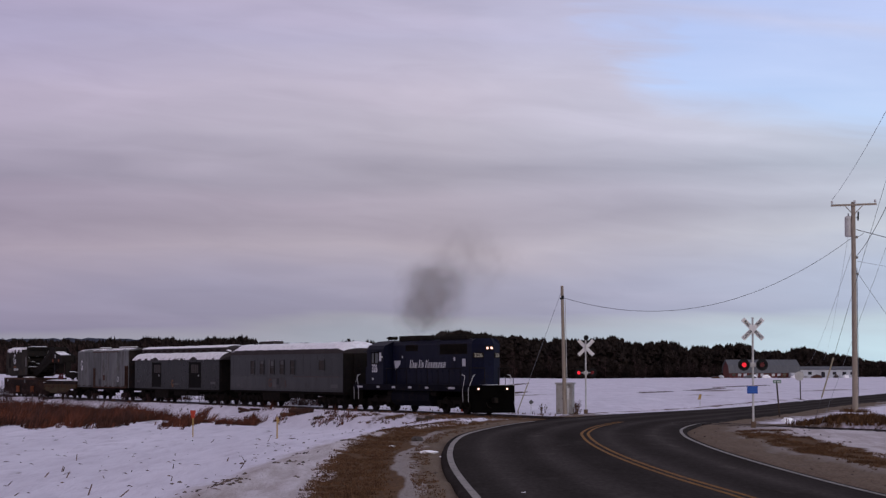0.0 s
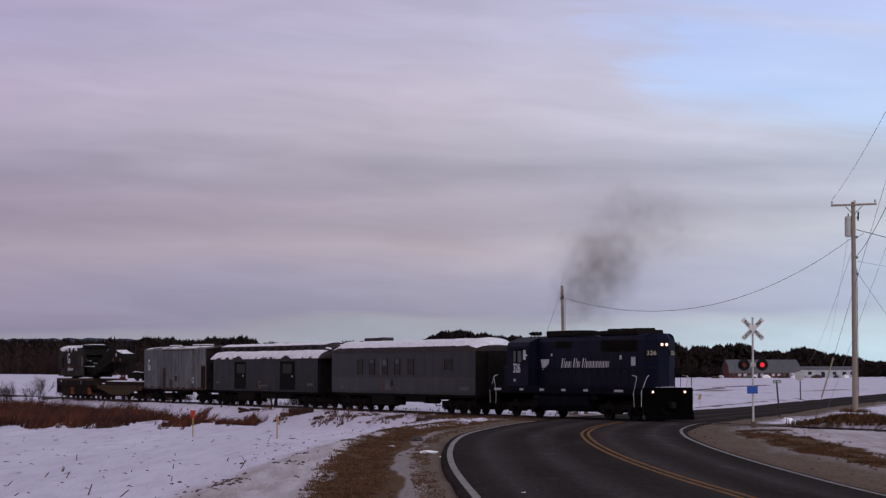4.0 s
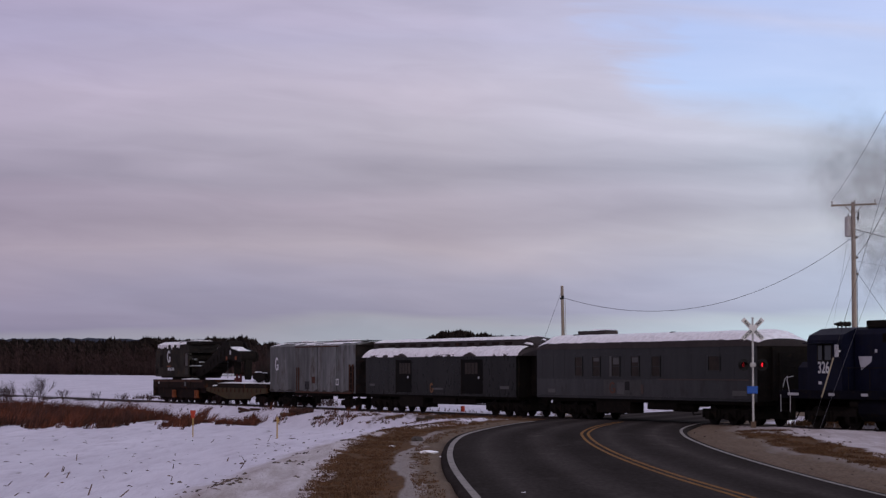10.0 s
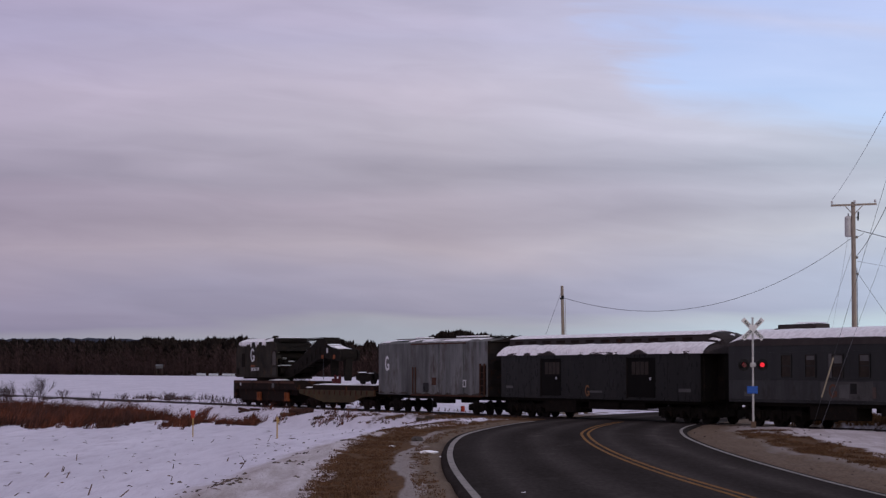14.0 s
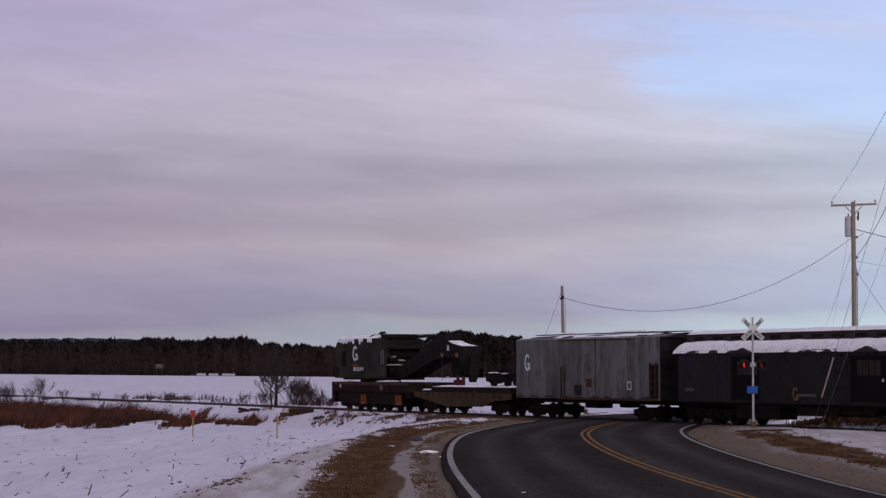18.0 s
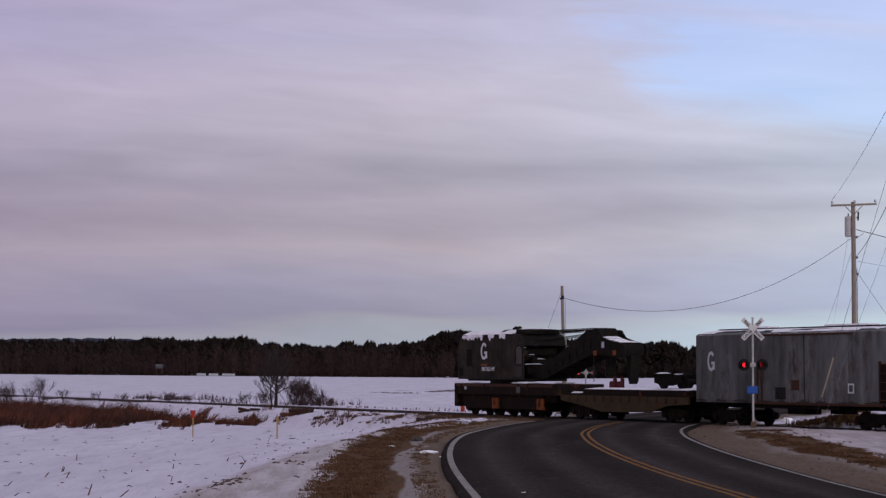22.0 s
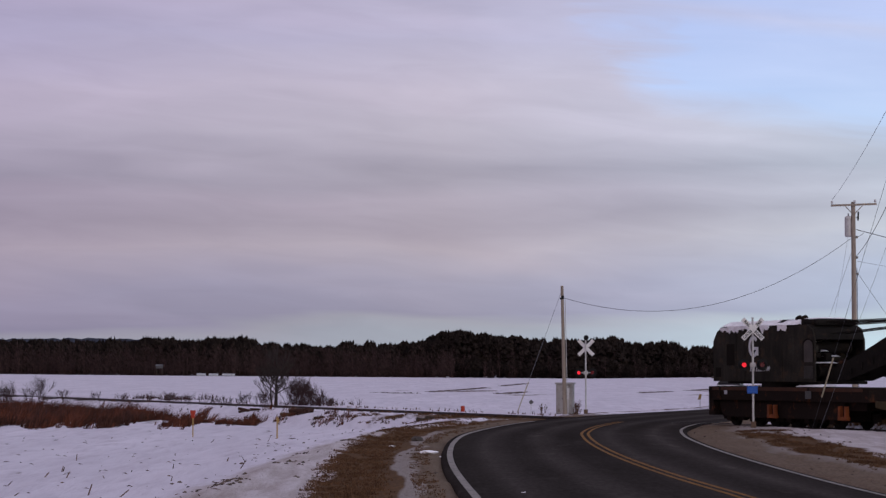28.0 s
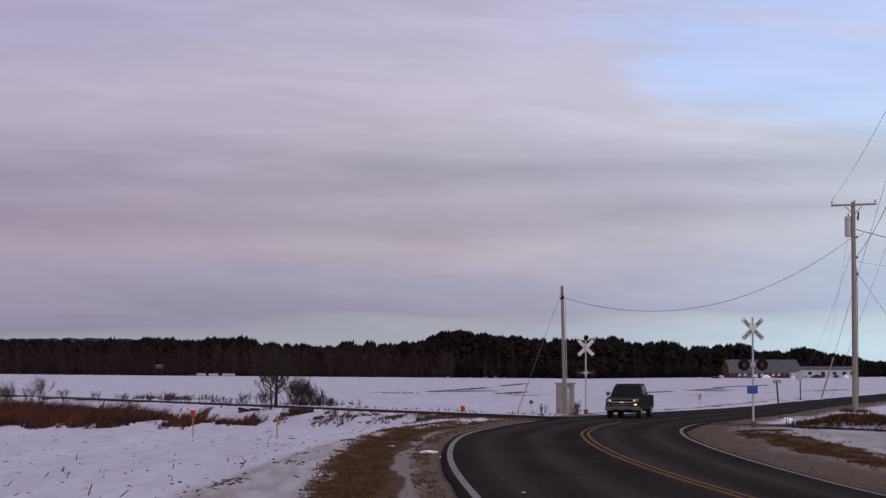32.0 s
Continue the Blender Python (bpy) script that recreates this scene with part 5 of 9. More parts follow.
        bm = bmnew()
        m = (x0 + x1) / 2
        prism(bm, [(m - 0.9, 3.42), (m + 0.9, 3.42), (m, 3.66)], -1.72, -1.45, "y")
        part("pediment", bm, "roofdark", c)
    bar(body, -9.8, -9.0, 1.62, 1.76, -W - 0.012, "carpale", "number_patch", "unreadable stencil line")
    bar(body, 8.3, 9.4, 1.55, 1.72, -W - 0.012, "carpale", "number_patch", "unreadable stencil line")
    ring_mark("painted_mark", body, -0.65, 1.55, -W - 0.012, 0.45, 0.6, "logo_yellow", "faded orange ring mark")
    bar(body, -0.4, 0.9, 1.45, 1.56, -W - 0.012, "carpale", "painted_mark", "unreadable pale lettering")
    bar(body, 4.9, 5.1, 1.3, 1.42, -W - 0.012, "reflect", "plate")
    underbody(c, [(-10.3, 10.1, -1.3, 1.3, 0.95, 1.12), (-5.6, -2.2, -1.35, -0.3, 0.36, 1.1), (-0.9, 2.2, -1.3, -0.2, 0.58, 1.1), (2.3, 4.6, -1.2, 0.2, 0.66, 1.1)])
    bm = bmnew()
    pipe(bm, [(-2.4, -1.0, 0.62), (6.0, -1.0, 0.62)], 0.035)
    part("truss_rod", bm, "black", c)
    for x in (-8.2, 8.0):
        bogie(c, x, (-1.68, 0.0, 1.68), 0.46, "black", "heavy")
    for sx in (-1, 1):
        coupler(c, sx * (X - 0.2), sx)
    return c


# -- boxcar --
def make_boxcar():
    c = car_thing("boxcar", -65.72, "weathered light grey steel boxcar with snow patches on its roof", "boxcar")
    W, X = 1.48, 7.6
    bm = bmnew()
    prism(bm, [(-W, 1.1), (-W, 4.28), (-1.35, 4.36), (0, 4.5), (1.35, 4.36), (W, 4.28), (W, 1.1)], -X, X)
    body = part("body", bm, "boxgrey", c, "weathered light grey side")
    rnd = random.Random(4)
    # side sheets with vertical posts
    for k in range(21):
        xx = -X + 0.05 + k * 0.755
        if -2.4 < xx < 4.6 or k % 2:
            continue
        bm = bmnew()
        box(bm, xx - 0.025, xx + 0.025, -W - 0.004, -W, 1.15, 4.25, 0.001)
        part("side_post", bm, "boxgrey", body)
    for x0, x1 in ((-2.3, 1.28), (1.36, 4.5)):
        bm = bmnew()
        box(bm, x0, x1, -W - 0.07, -W, 1.18, 4.2, 0.012)
        d = part("sliding_door", bm, "boxgrey", c, "grey sliding door")
        for k in range(3):
            xx = x0 + 0.2 + k * (x1 - x0 - 0.4) / 2
            bm = bmnew()
            box(bm, xx - 0.03, xx + 0.03, -W - 0.075, -W - 0.07, 1.25, 4.12, 0.001)
            part("door_post", bm, "boxgrey", d)
    bm = bmnew()
    box(bm, 1.28, 1.36, -W - 0.05, -W - 0.005, 1.15, 4.2)
    part("door_gap", bm, "black", c, "dark gap between the doors")
    bm = bmnew()
    box(bm, -2.6, 7.0, -W - 0.1, -W, 1.06, 1.16, 0.01)
    box(bm, -2.6, 4.8, -W - 0.1, -W, 4.18, 4.26, 0.01)
    part("door_track", bm, "rust", c, "rusty door rail")
    for x0, z0, z1 in ((-2.3, 1.2, 2.8), (-1.95, 1.2, 2.8)):
        bm = bmnew()
        pipe(bm, [(x0, -W - 0.1, z0), (x0, -W - 0.1, z1)], 0.045)
        part("lock_rod", bm, "rust", c, "rusty lock rod")
    bm = bmnew()
    box(bm, 0.35, 0.95, -W - 0.085, -W - 0.071, 1.72, 2.18, 0.01)
    part("placard_board", bm, "rust", c, "rusty placard board")
    bar(c, -0.9, -0.1, 1.3, 1.85, -W - 0.072, "carslate", "stain", "scuffed lower door panel")
    # ladder on the leading end, rusty
    for yy, xx in ((-W - 0.03, 7.0),):
        bm = bmnew()
        for k in range(5):
            cyl(bm, (6.75, yy - 0.05, 1.35 + k * 0.38), (7.3, yy - 0.05, 1.35 + k * 0.38), 0.022, seg=6)
        box(bm, 6.72, 6.78, yy - 0.08, yy + 0.03, 1.1, 3.0, 0.005)
        box(bm, 7.26, 7.32, yy - 0.08, yy + 0.03, 1.1, 3.0, 0.005)
        part("ladder", bm, "rust", c, "rusty side ladder")
    bar(c, 6.72, 7.45, 1.2, 2.9, -W - 0.02, "rustframe", "rust_patch", "broad rust patch")
    # rust creeping up from the sill in ragged tongues
    for k in range(9):
        x0 = -7.4 + k * 1.62 + rnd.uniform(-0.2, 0.2)
        wd = rnd.uniform(0.7, 1.5)
        m = 9
        up = [(x0 + wd * (1 - u / m), 1.2 + (0.02 + 0.16 * abs(noise.noise((k * 2.3 + u * 0.45, 1.7, 0)))) * math.sin(math.pi * (1 - u / m))) for u in range(m + 1)]
        bm = bmnew()
        prism(bm, [(x0, 1.165), (x0 + wd, 1.165)] + up, -W - 0.078, -W - 0.074 if -2.4 < x0 < 4.6 else -W, "y")
        part("rust_stain", bm, "ruststain", body, "brown rust stain along the sill")
    for z in (1.9, 2.5, 3.1, 3.7):
        bm = bmnew()
        box(bm, X, X + 0.07, -1.4, 1.4, z - 0.16, z + 0.16, 0.05)
        part("end_rib", bm, "enddark", c)
    bm = bmnew()
    box(bm, X, X + 0.02, -W + 0.01, W - 0.01, 1.1, 4.3)
    prism(bm, [(-W + 0.02, 4.25), (W - 0.02, 4.25), (0, 4.52)], X, X + 0.3)
    part("end_wall", bm, "enddark", c, "dark ribbed end")
    bm = bmnew()
    cyl(bm, (X + 0.15, -0.9, 2.9), (X + 0.2, -0.9, 2.9), 0.3, 0.3, 16)
    cyl(bm, (X, -0.9, 2.9), (X + 0.15, -0.9, 2.9), 0.03, seg=6)
    part("brake_wheel", bm, "black", c)
    ring_mark("painted_mark", c, -6.25, 3.05, -W - 0.024, 0.62, 0.95, "railpaint", "white painted ring mark")
    bm = bmnew()
    for a, b, e, f in ((4.55, 4.98, 1.98, 2.05), (4.55, 4.98, 1.62, 1.69), (4.55, 4.62, 1.69, 1.98), (4.91, 4.98, 1.69, 1.98)):
        box(bm, a, b, -W - 0.085, -W - 0.075, e, f)
    part("painted_mark", bm, "railpaint", c, "white square outline")

    def top(x, y):
        return 4.5 - 0.14 * abs(y) / 1.35 - max(0, abs(y) - 1.35) * 0.6

    snow_cap("roof_snow", c, -X + 0.05, X - 1.5, top, -1.46, 1.4, 12.3, 0.07, holes=0.22, ragged=0.06)
    bm = bmnew()
    box(bm, -X + 0.2, X + 0.25, -0.32, 0.32, 4.56, 4.6, 0.01)
    part("running_board", bm, "enddark", c, "roof walkway")
    for x0, x1 in ((1.2, 4.4), (-4.5, -3.2)):
        bm = bmnew()
        box(bm, x0, x1, -0.34, 0.34, 4.6, 4.68, 0.03)
        part("walkway_snow", bm, "snow", c, "strip of snow on the walkway")
    underbody(c, [(-7.5, 7.5, -0.35, 0.35, 0.85, 1.1), (-3.4, 3.6, -1.35, -1.2, 0.88, 1.1), (-0.9, 0.5, -0.9, 0.0, 0.62, 1.0), (1.0, 2.1, 0.1, 0.8, 0.66, 1.0)])
    for x in (-5.6, 5.6):
        bogie(c, x, (-0.87, 0.87), 0.42)
    for sx in (-1, 1):
        coupler(c, sx * (X + 0.05), sx)
    return c


M["ruststain"] = surface("faint_rust", (0.045, 0.036, 0.029), (0.065, 0.054, 0.045), 2.5, 0.8)
M["enddark"] = surface("boxcar_end", (0.020, 0.0165, 0.015), (0.030, 0.0245, 0.022), 1.5, 0.85, spec=0.04, wear=(0.05, 0.025, 0.015), wear_amount=0.25)


# -- idler flat car --
def make_flat_car():
    c = car_thing("flat_car", -80.45, "rusty olive fishbelly flat car with snow on its deck", "flat car")
    X, W = 6.35, 1.45
    bm = bmnew()
    box(bm, -X + 2.4, X, -W, W, 1.3, 1.62, 0.03)
    box(bm, -X, X - 2.0, -W + 0.1, W - 0.1, 1.2, 1.4, 0.03)
    part("deck", bm, "rustframe", c, "dark plank deck")
    for sy in (-1, 1):
        bm = bmnew()
        prism(bm, [(-X, 1.02), (-X, 1.3), (X, 1.3), (X, 0.95), (X - 2.0, 0.85), (X - 3.6, 0.5), (-X + 4.4, 0.46), (-X + 2.6, 0.72)], *sorted((sy * W, sy * (W - 0.12))), "y")
        sill = part("side_sill", bm, "flatolive", c, "fishbelly side sill of dull olive steel")
        for k in range(13):
            xx = -X + 1.0 + k * 0.88
            bm = bmnew()
            box(bm, xx - 0.05, xx + 0.05, *sorted((sy * W, sy * (W + 0.07))), 0.98, 1.28, 0.01)
            part("stake_pocket", bm, "rust", sill)
    zt = lambda x, y: 1.62
    snow_cap("deck_snow", c, -X + 2.5, X - 0.1, zt, -W, W, 21.1, 0.09, ragged=0.1)
    snow_cap("deck_snow", c, -X + 0.9, -X + 1.8, lambda x, y: 1.4, -W + 0.1, -W + 1.0, 23.1, 0.08, holes=0.1, nx=10, ragged=0.1)
    # red cradles under the hook
    for x0 in (-2.5, -1.75):
        bm = bmnew()
        prism(bm, [(x0 - 0.3, 1.65), (x0 + 0.3, 1.65), (x0 + 0.3, 2.15), (x0 + 0.12, 2.3), (x0 + 0.05, 1.9), (x0 - 0.05, 1.9), (x0 - 0.12, 2.05), (x0 - 0.3, 2.0)], -0.5, -0.38, "y")
        part("cradle", bm, "cradlered", c, "dull red cradle")
    for x in (-4.6, 4.5):
        bogie(c, x, (-0.85, 0.85), 0.42, "rustframe")
    for sx in (-1, 1):
        coupler(c, sx * (X + 0.05), sx)
    return c


M["boomdark"] = surface("dark_boom_paint", (0.0135, 0.0118, 0.0105), (0.021, 0.0185, 0.016), 1.2, 0.8, spec=0.03, wear=(0.035, 0.024, 0.017), wear_amount=0.2)
M["cabglass"] = surface("dusty_cab_glass", (0.060, 0.050, 0.043), (0.085, 0.072, 0.062), 2.0, 0.4, bump=0, spec=0.1)
M["carpale_dark"] = surface("scuffed_grey", (0.045, 0.041, 0.037), (0.062, 0.057, 0.052), 2.0, 0.8, bump=0, spec=0.04)
M["cradlered"] = surface("dull_red", (0.09, 0.01, 0.012), (0.06, 0.01, 0.011), 3.0, 0.7)


def make_spare_truck():
    c = car_thing("spare_truck", -76.6, "spare black freight truck chained on the flat car deck", "railway truck")
    bm = bmnew()
    for sy in (-1, 1):
        prism(bm, [(-1.2, 2.0), (-1.2, 2.3), (-0.4, 2.42), (0.4, 2.42), (1.2, 2.3), (1.2, 2.0), (0.4, 1.85), (-0.4, 1.85)], *sorted((sy * 0.95, sy * 1.1)), "y")
    box(bm, -0.25, 0.25, -0.95, 0.95, 2.0, 2.4, 0.03)
    part("frame", bm, "black", c)
    for a in (-0.86, 0.86):
        w = new("wheelset", WSET[0.42])
        w.parent, w.matrix_basis = c, pose(a, 0, 2.1)
    snow_cap("snow", c, -1.1, -0.4, lambda x, y: 2.44, -1.08, -0.6, 2.0, 0.06, nx=4, ny=4, ragged=0.05)
    snow_cap("snow", c, 0.5, 1.1, lambda x, y: 2.4, -1.08, -0.6, 4.0, 0.05, nx=4, ny=4, ragged=0.05)
    return c


# -- wrecking crane --
def make_crane():
    c = car_thing("wrecking_crane", -93.4, "dark railway wrecking crane with boom lowered forward, dusted with snow", "railway crane")
    X, W = 6.2, 1.5
    bm = bmnew()
    box(bm, -X, X, -W, W, 1.22, 1.86, 0.03)
    box(bm, -X, -X + 0.4, -W, W, 0.5, 1.86, 0.03)
    box(bm, -X + 0.4, X - 0.6, -W + 0.35, W - 0.35, 0.85, 1.25, 0.03)
    fr = part("carriage_frame", bm, "rustframe", c, "heavy rust-streaked carriage frame")
    bm = bmnew()
    box(bm, -X + 0.3, X - 0.4, -W - 0.02, -W, 1.68, 1.84, 0.01)
    part("frame_edge", bm, "rust", fr)
    for x in (-X + 1.0, -2.3, 1.9, 3.0):
        bm = bmnew()
        box(bm, x - 0.06, x + 0.06, -W - 0.05, -W, 1.22, 1.86, 0.01)
        part("rib", bm, "rustframe", fr)
    for sy in (-1, 1):
        bm = bmnew()
        prism(bm, [(-5.6, 1.24), (4.3, 1.24), (4.1, 0.62), (3.7, 0.44), (-5.0, 0.44), (-5.4, 0.62)], *sorted((sy * 1.3, sy * 1.22)), "y")
        part("truck_side", bm, "rustframe", fr, "rusty side frame hiding the wheels")
    # outrigger boxes, orange
    for x in (-0.95, 4.4):
        bm = bmnew()
        for e in (-0.3, 0.14):
            box(bm, x + e, x + e + 0.16, -W - 0.07, -W + 0.1, 0.52, 1.05, 0.02)
        box(bm, x - 0.34, x + 0.34, -W - 0.06, -W + 0.12, 0.44, 0.6, 0.02)
        part("outrigger_foot", bm, "orange", c, "faded orange outrigger foot")
    bar(fr, -4.85, -4.6, 1.5, 1.72, -W - 0.006, "reflect", "plate", "small white plate")
    bar(fr, 1.7, 2.15, 1.35, 1.7, -W - 0.056, "carpale", "plate", "unreadable stencil")
    # house
    H = 1.38
    house = [(-5.95, 2.1), (-5.95, 4.0), (-5.62, 4.45), (-5.2, 4.66), (0.9, 4.66), (0.9, 2.1)]
    bm = bmnew()
    prism(bm, house, -H, H, "y")
    hs = part("house", bm, "cranegreen", c, "dark machinery house with a chamfered back")
    for x in (-4.0, -3.3, -1.6, -0.3):
        bm = bmnew()
        box(bm, x - 0.025, x + 0.025, -H - 0.02, -H, 2.15, 4.55)
        part("seam", bm, "cranegreen", hs)
    for x0, x1, z0, z1 in ((-4.8, -4.15, 2.85, 3.85), (-5.75, -5.3, 2.3, 2.75)):
        bm = bmnew()
        box(bm, x0, x1, -H - 0.012, -H + 0.02, z0, z1)
        part("opening", bm, "black", hs, "dark window opening")
    # side walls and hood of the winch bay, which is open to the front
    for sy in (-1, 1):
        bm = bmnew()
        prism(bm, [(0.9, 2.1), (2.2, 2.1), (2.2, 4.0), (2.0, 4.48), (1.6, 4.66), (0.9, 4.66)], *sorted((sy * H, sy * (H - 0.08))), "y")
        part("bay_wall", bm, "cranegreen", hs, "dark side wall of the winch bay")
    bm = bmnew()
    prism(bm, [(0.9, 4.67), (1.6, 4.67), (2.02, 4.49), (2.22, 4.0), (2.13, 4.0), (1.93, 4.42), (1.57, 4.59), (0.9, 4.59)], -H + 0.08, H - 0.08, "y")
    part("bay_hood", bm, "boomdark", hs, "curved hood over the winches")
    bm = bmnew()
    box(bm, 0.75, 1.95, -1.1, 1.1, 4.62, 4.92, 0.12)
    part("roof_hump", bm, "boomdark", hs)
    snow_cap("snow", c, 0.85, 1.7, lambda x, y: 4.92, -1.0, 0.9, 47.0, 0.07, nx=8, ny=8, ragged=0.15)
    # operator's window, round at its top, over a scuffed lower panel
    bm = bmnew()
    arc = [(1.73 + 0.38 * math.cos(math.pi * k / 8), 3.75 + 0.26 * math.sin(math.pi * k / 8)) for k in range(9)]
    prism(bm, [(1.35, 2.98), (2.11, 2.98)] + arc, -H - 0.014, -H, "y")
    part("cab_window", bm, "cabglass", hs, "dusty round-topped operator's window")
    bm = bmnew()
    for a, b in zip([(2.11, 2.98)] + arc, arc + [(1.35, 2.98)]):
        cyl(bm, (a[0], -H - 0.015, a[1]), (b[0], -H - 0.015, b[1]), 0.03, seg=6)
    part("window_frame", bm, "black", hs)
    bar(hs, 1.38, 2.08, 2.25, 2.82, -H - 0.01, "carpale_dark", "panel", "scuffed grey lower panel")
    ring_mark("painted_mark", c, -2.55, 3.72, -H - 0.022, 0.8, 1.0, "railpaint", "white painted ring mark")
    bar(hs, -2.95, -2.15, 2.88, 2.98, -H - 0.012, "orange", "stripe", "rust-red streak")
    text_mesh("stencil", "BM 3365 MW", 0.34, "railpaint", hs, Matrix.Translation((-2.05, -H - 0.012, 2.68)) @ Euler((radians(90), 0, 0)).to_matrix().to_4x4(), "white stencilled number", 0, 0.82, 0.004)

    def top(x, y):
        return np.interp(x, [-5.95, -5.62, -5.2, 1.3], [4.0, 4.45, 4.66, 4.66])

    snow_cap("roof_snow", c, -5.7, 0.75, top, -1.42, 1.3, 31.0, 0.26, holes=0.02, ragged=0.12)
    for k, x0 in enumerate((-5.3, -4.7, -4.05, -3.4, -2.0, -0.6)):
        bm = bmnew()
        z0 = top(x0, 0) - 0.25
        n = 7
        prism(bm, [(x0 + u * 0.7 / n, z0 + 0.28) for u in range(n + 1)] + [(x0 + 0.7 - u * 0.7 / n, z0 + 0.18 - 0.4 * abs(noise.noise((u * 0.3, k * 3.7, 1))) - 0.04 * (u % 2)) for u in range(n + 1)], -H - 0.05, -H - 0.01, "y")
        part("snow_drip", bm, "snow", c, "snow hanging over the roof edge")
    # turntable
    bm = bmnew()
    cyl(bm, (-1.6, 0, 1.84), (-1.6, 0, 2.12), 1.35, 1.3, 32)
    box(bm, -5.0, 2.6, -1.2, 1.2, 2.0, 2.14, 0.03)
    part("turntable", bm, "black", c)
    # winches in the open bay
    for x, z, r in ((1.35, 2.75, 0.45), (1.8, 2.55, 0.34), (1.4, 3.65, 0.32)):
        bm = bmnew()
        cyl(bm, (x, -1.0, z), (x, 1.0, z), r * 0.75, seg=20)
        for y in (-1.0, 1.0):
            cyl(bm, (x, y - 0.04, z), (x, y + 0.04, z), r, seg=20)
        part("winch_drum", bm, "black", c)
    snow_cap("snow", c, 1.2, 2.1, lambda x, y: 3.22, -0.9, 0.2, 41.0, 0.08, nx=8, ny=5, ragged=0.2)
    snow_cap("snow", c, 1.6, 2.2, lambda x, y: 2.92, -1.1, -0.1, 43.0, 0.08, nx=8, ny=5, ragged=0.2)
    # gear crowding the winch bay
    rnd = random.Random(77)
    for k in range(14):
        x, z, y = rnd.uniform(1.0, 2.0), rnd.uniform(2.3, 4.1), rnd.uniform(-1.15, 1.1)
        bm = bmnew()
        if k % 3:
            box(bm, x - rnd.uniform(0.1, 0.4), x + rnd.uniform(0.1, 0.4), y - 0.15, y + 0.15, z - rnd.uniform(0.05, 0.25), z + rnd.uniform(0.05, 0.25), 0.02)
        else:
            cyl(bm, (x, y - 0.3, z), (x + rnd.uniform(-0.3, 0.3), y + 0.3, z + rnd.uniform(-0.2, 0.2)), rnd.uniform(0.06, 0.2), seg=12)
        part("winch_gear", bm, rnd.choice(["black", "cranegreen", "rustframe"]), c)
        if k % 3 != 0:
            snow_cap("snow", c, x - 0.22, x + 0.18, lambda xx, yy, h=z + 0.2: h, y - 0.14, y + 0.1, 80.0 + k, 0.06, nx=4, ny=4, ragged=0.05)
    # twin lamps on the house front
    for dx in (0.0, 0.42):
        bm = bmnew()
        cyl(bm, (0.1 + dx, -0.8, 4.95), (0.3 + dx, -0.8, 4.95), 0.12, 0.17, 14)
        cyl(bm, (0.22 + dx, -0.8, 4.6), (0.22 + dx, -0.8, 4.9), 0.03, seg=6)
        part("work_lamp", bm, "black", c, "black work lamp")
    # the boom: two plate girders, cranked at the head
    for sy in (-1, 1):
        bm = bmnew()
        prism(bm, [(1.7, 2.15), (3.6, 2.15), (7.4, 3.15), (8.9, 3.5), (10.2, 3.4), (11.5, 3.25), (12.0, 3.3), (12.15, 3.75), (11.9, 4.0), (10.9, 4.12), (9.9, 4.35), (9.45, 4.74), (8.3, 4.8), (7.6, 4.5), (5.6, 3.72), (3.1, 2.85), (1.8, 2.5)], *sorted((sy * 0.62, sy * 0.72)), "y")
        bo = part("boom", bm, "boomdark", c, "dark plate girder boom")
        for k in range(7):
            u = k / 6
            xx = 4.0 + 4.6 * u
            bm = bmnew()
            box(bm, xx - 0.04, xx + 0.04, *sorted((sy * 0.72, sy * 0.79)), 2.45 + 1.25 * u, 2.7 + 1.6 * u, 0.01)
            part("stiffener", bm, "boomdark", bo)
    for k in range(8):
        bm = bmnew()
        xx = 3.4 + 8.3 * k / 7
        zz = np.interp(xx, [3.4, 8.2, 10.2, 11.8], [2.45, 3.9, 3.9, 3.6])
        cyl(bm, (xx, -0.66, zz), (xx, 0.66, zz), 0.07, seg=8)
        part("tie_rod", bm, "black", c)
    for x, z, r in ((8.9, 4.45, 0.42), (10.4, 3.95, 0.32), (11.6, 3.65, 0.4)):
        bm = bmnew()
        cyl(bm, (x, -0.55, z), (x, 0.55, z), r, seg=22)
        part("sheave", bm, "black", c, "black boom sheave")
    for k, (xa, xb, z0, z1) in enumerate(((9.9, 10.2, 4.36, 4.3), (10.35, 10.75, 4.26, 4.18), (10.9, 11.1, 4.15, 4.12), (11.3, 11.75, 4.1, 4.05))):
        snow_cap("snow", c, xa, xb, lambda x, y, xa=xa, xb=xb, z0=z0, z1=z1: z0 + (z1 - z0) * (x - xa) / (xb - xa), -0.74, 0.3, 51.0 + k, 0.06, ragged=0.1, nx=5, ny=5)
    snow_cap("snow", c, 5.8, 7.6, lambda x, y: np.interp(x, [5.6, 7.6], [3.72, 4.5]), -0.72, 0.2, 53.0, 0.05, holes=0.25, ragged=0.1, nx=14)
    for x in (8.9, 10.9):
        bar(c, x, x + 0.35, 3.4, 3.66, -0.735, "orange", "patch", "rust-orange patch")
    bar(c, 9.75, 10.03, 3.8, 4.12, -0.735, "reflect", "plate", "small white plate")
    # hoist lines from the house to the boom head
    for k in range(6):
        bm = bmnew()
        y = -0.5 + 0.2 * k
        pipe(bm, [(1.9, y, 4.8 - 0.03 * k), (8.8, y, 4.86 - 0.05 * (k % 3))], 0.024, 5)
        part("hoist_line", bm, "black", c)
    for k in range(3):
        bm = bmnew()
        y = -0.4 + 0.4 * k
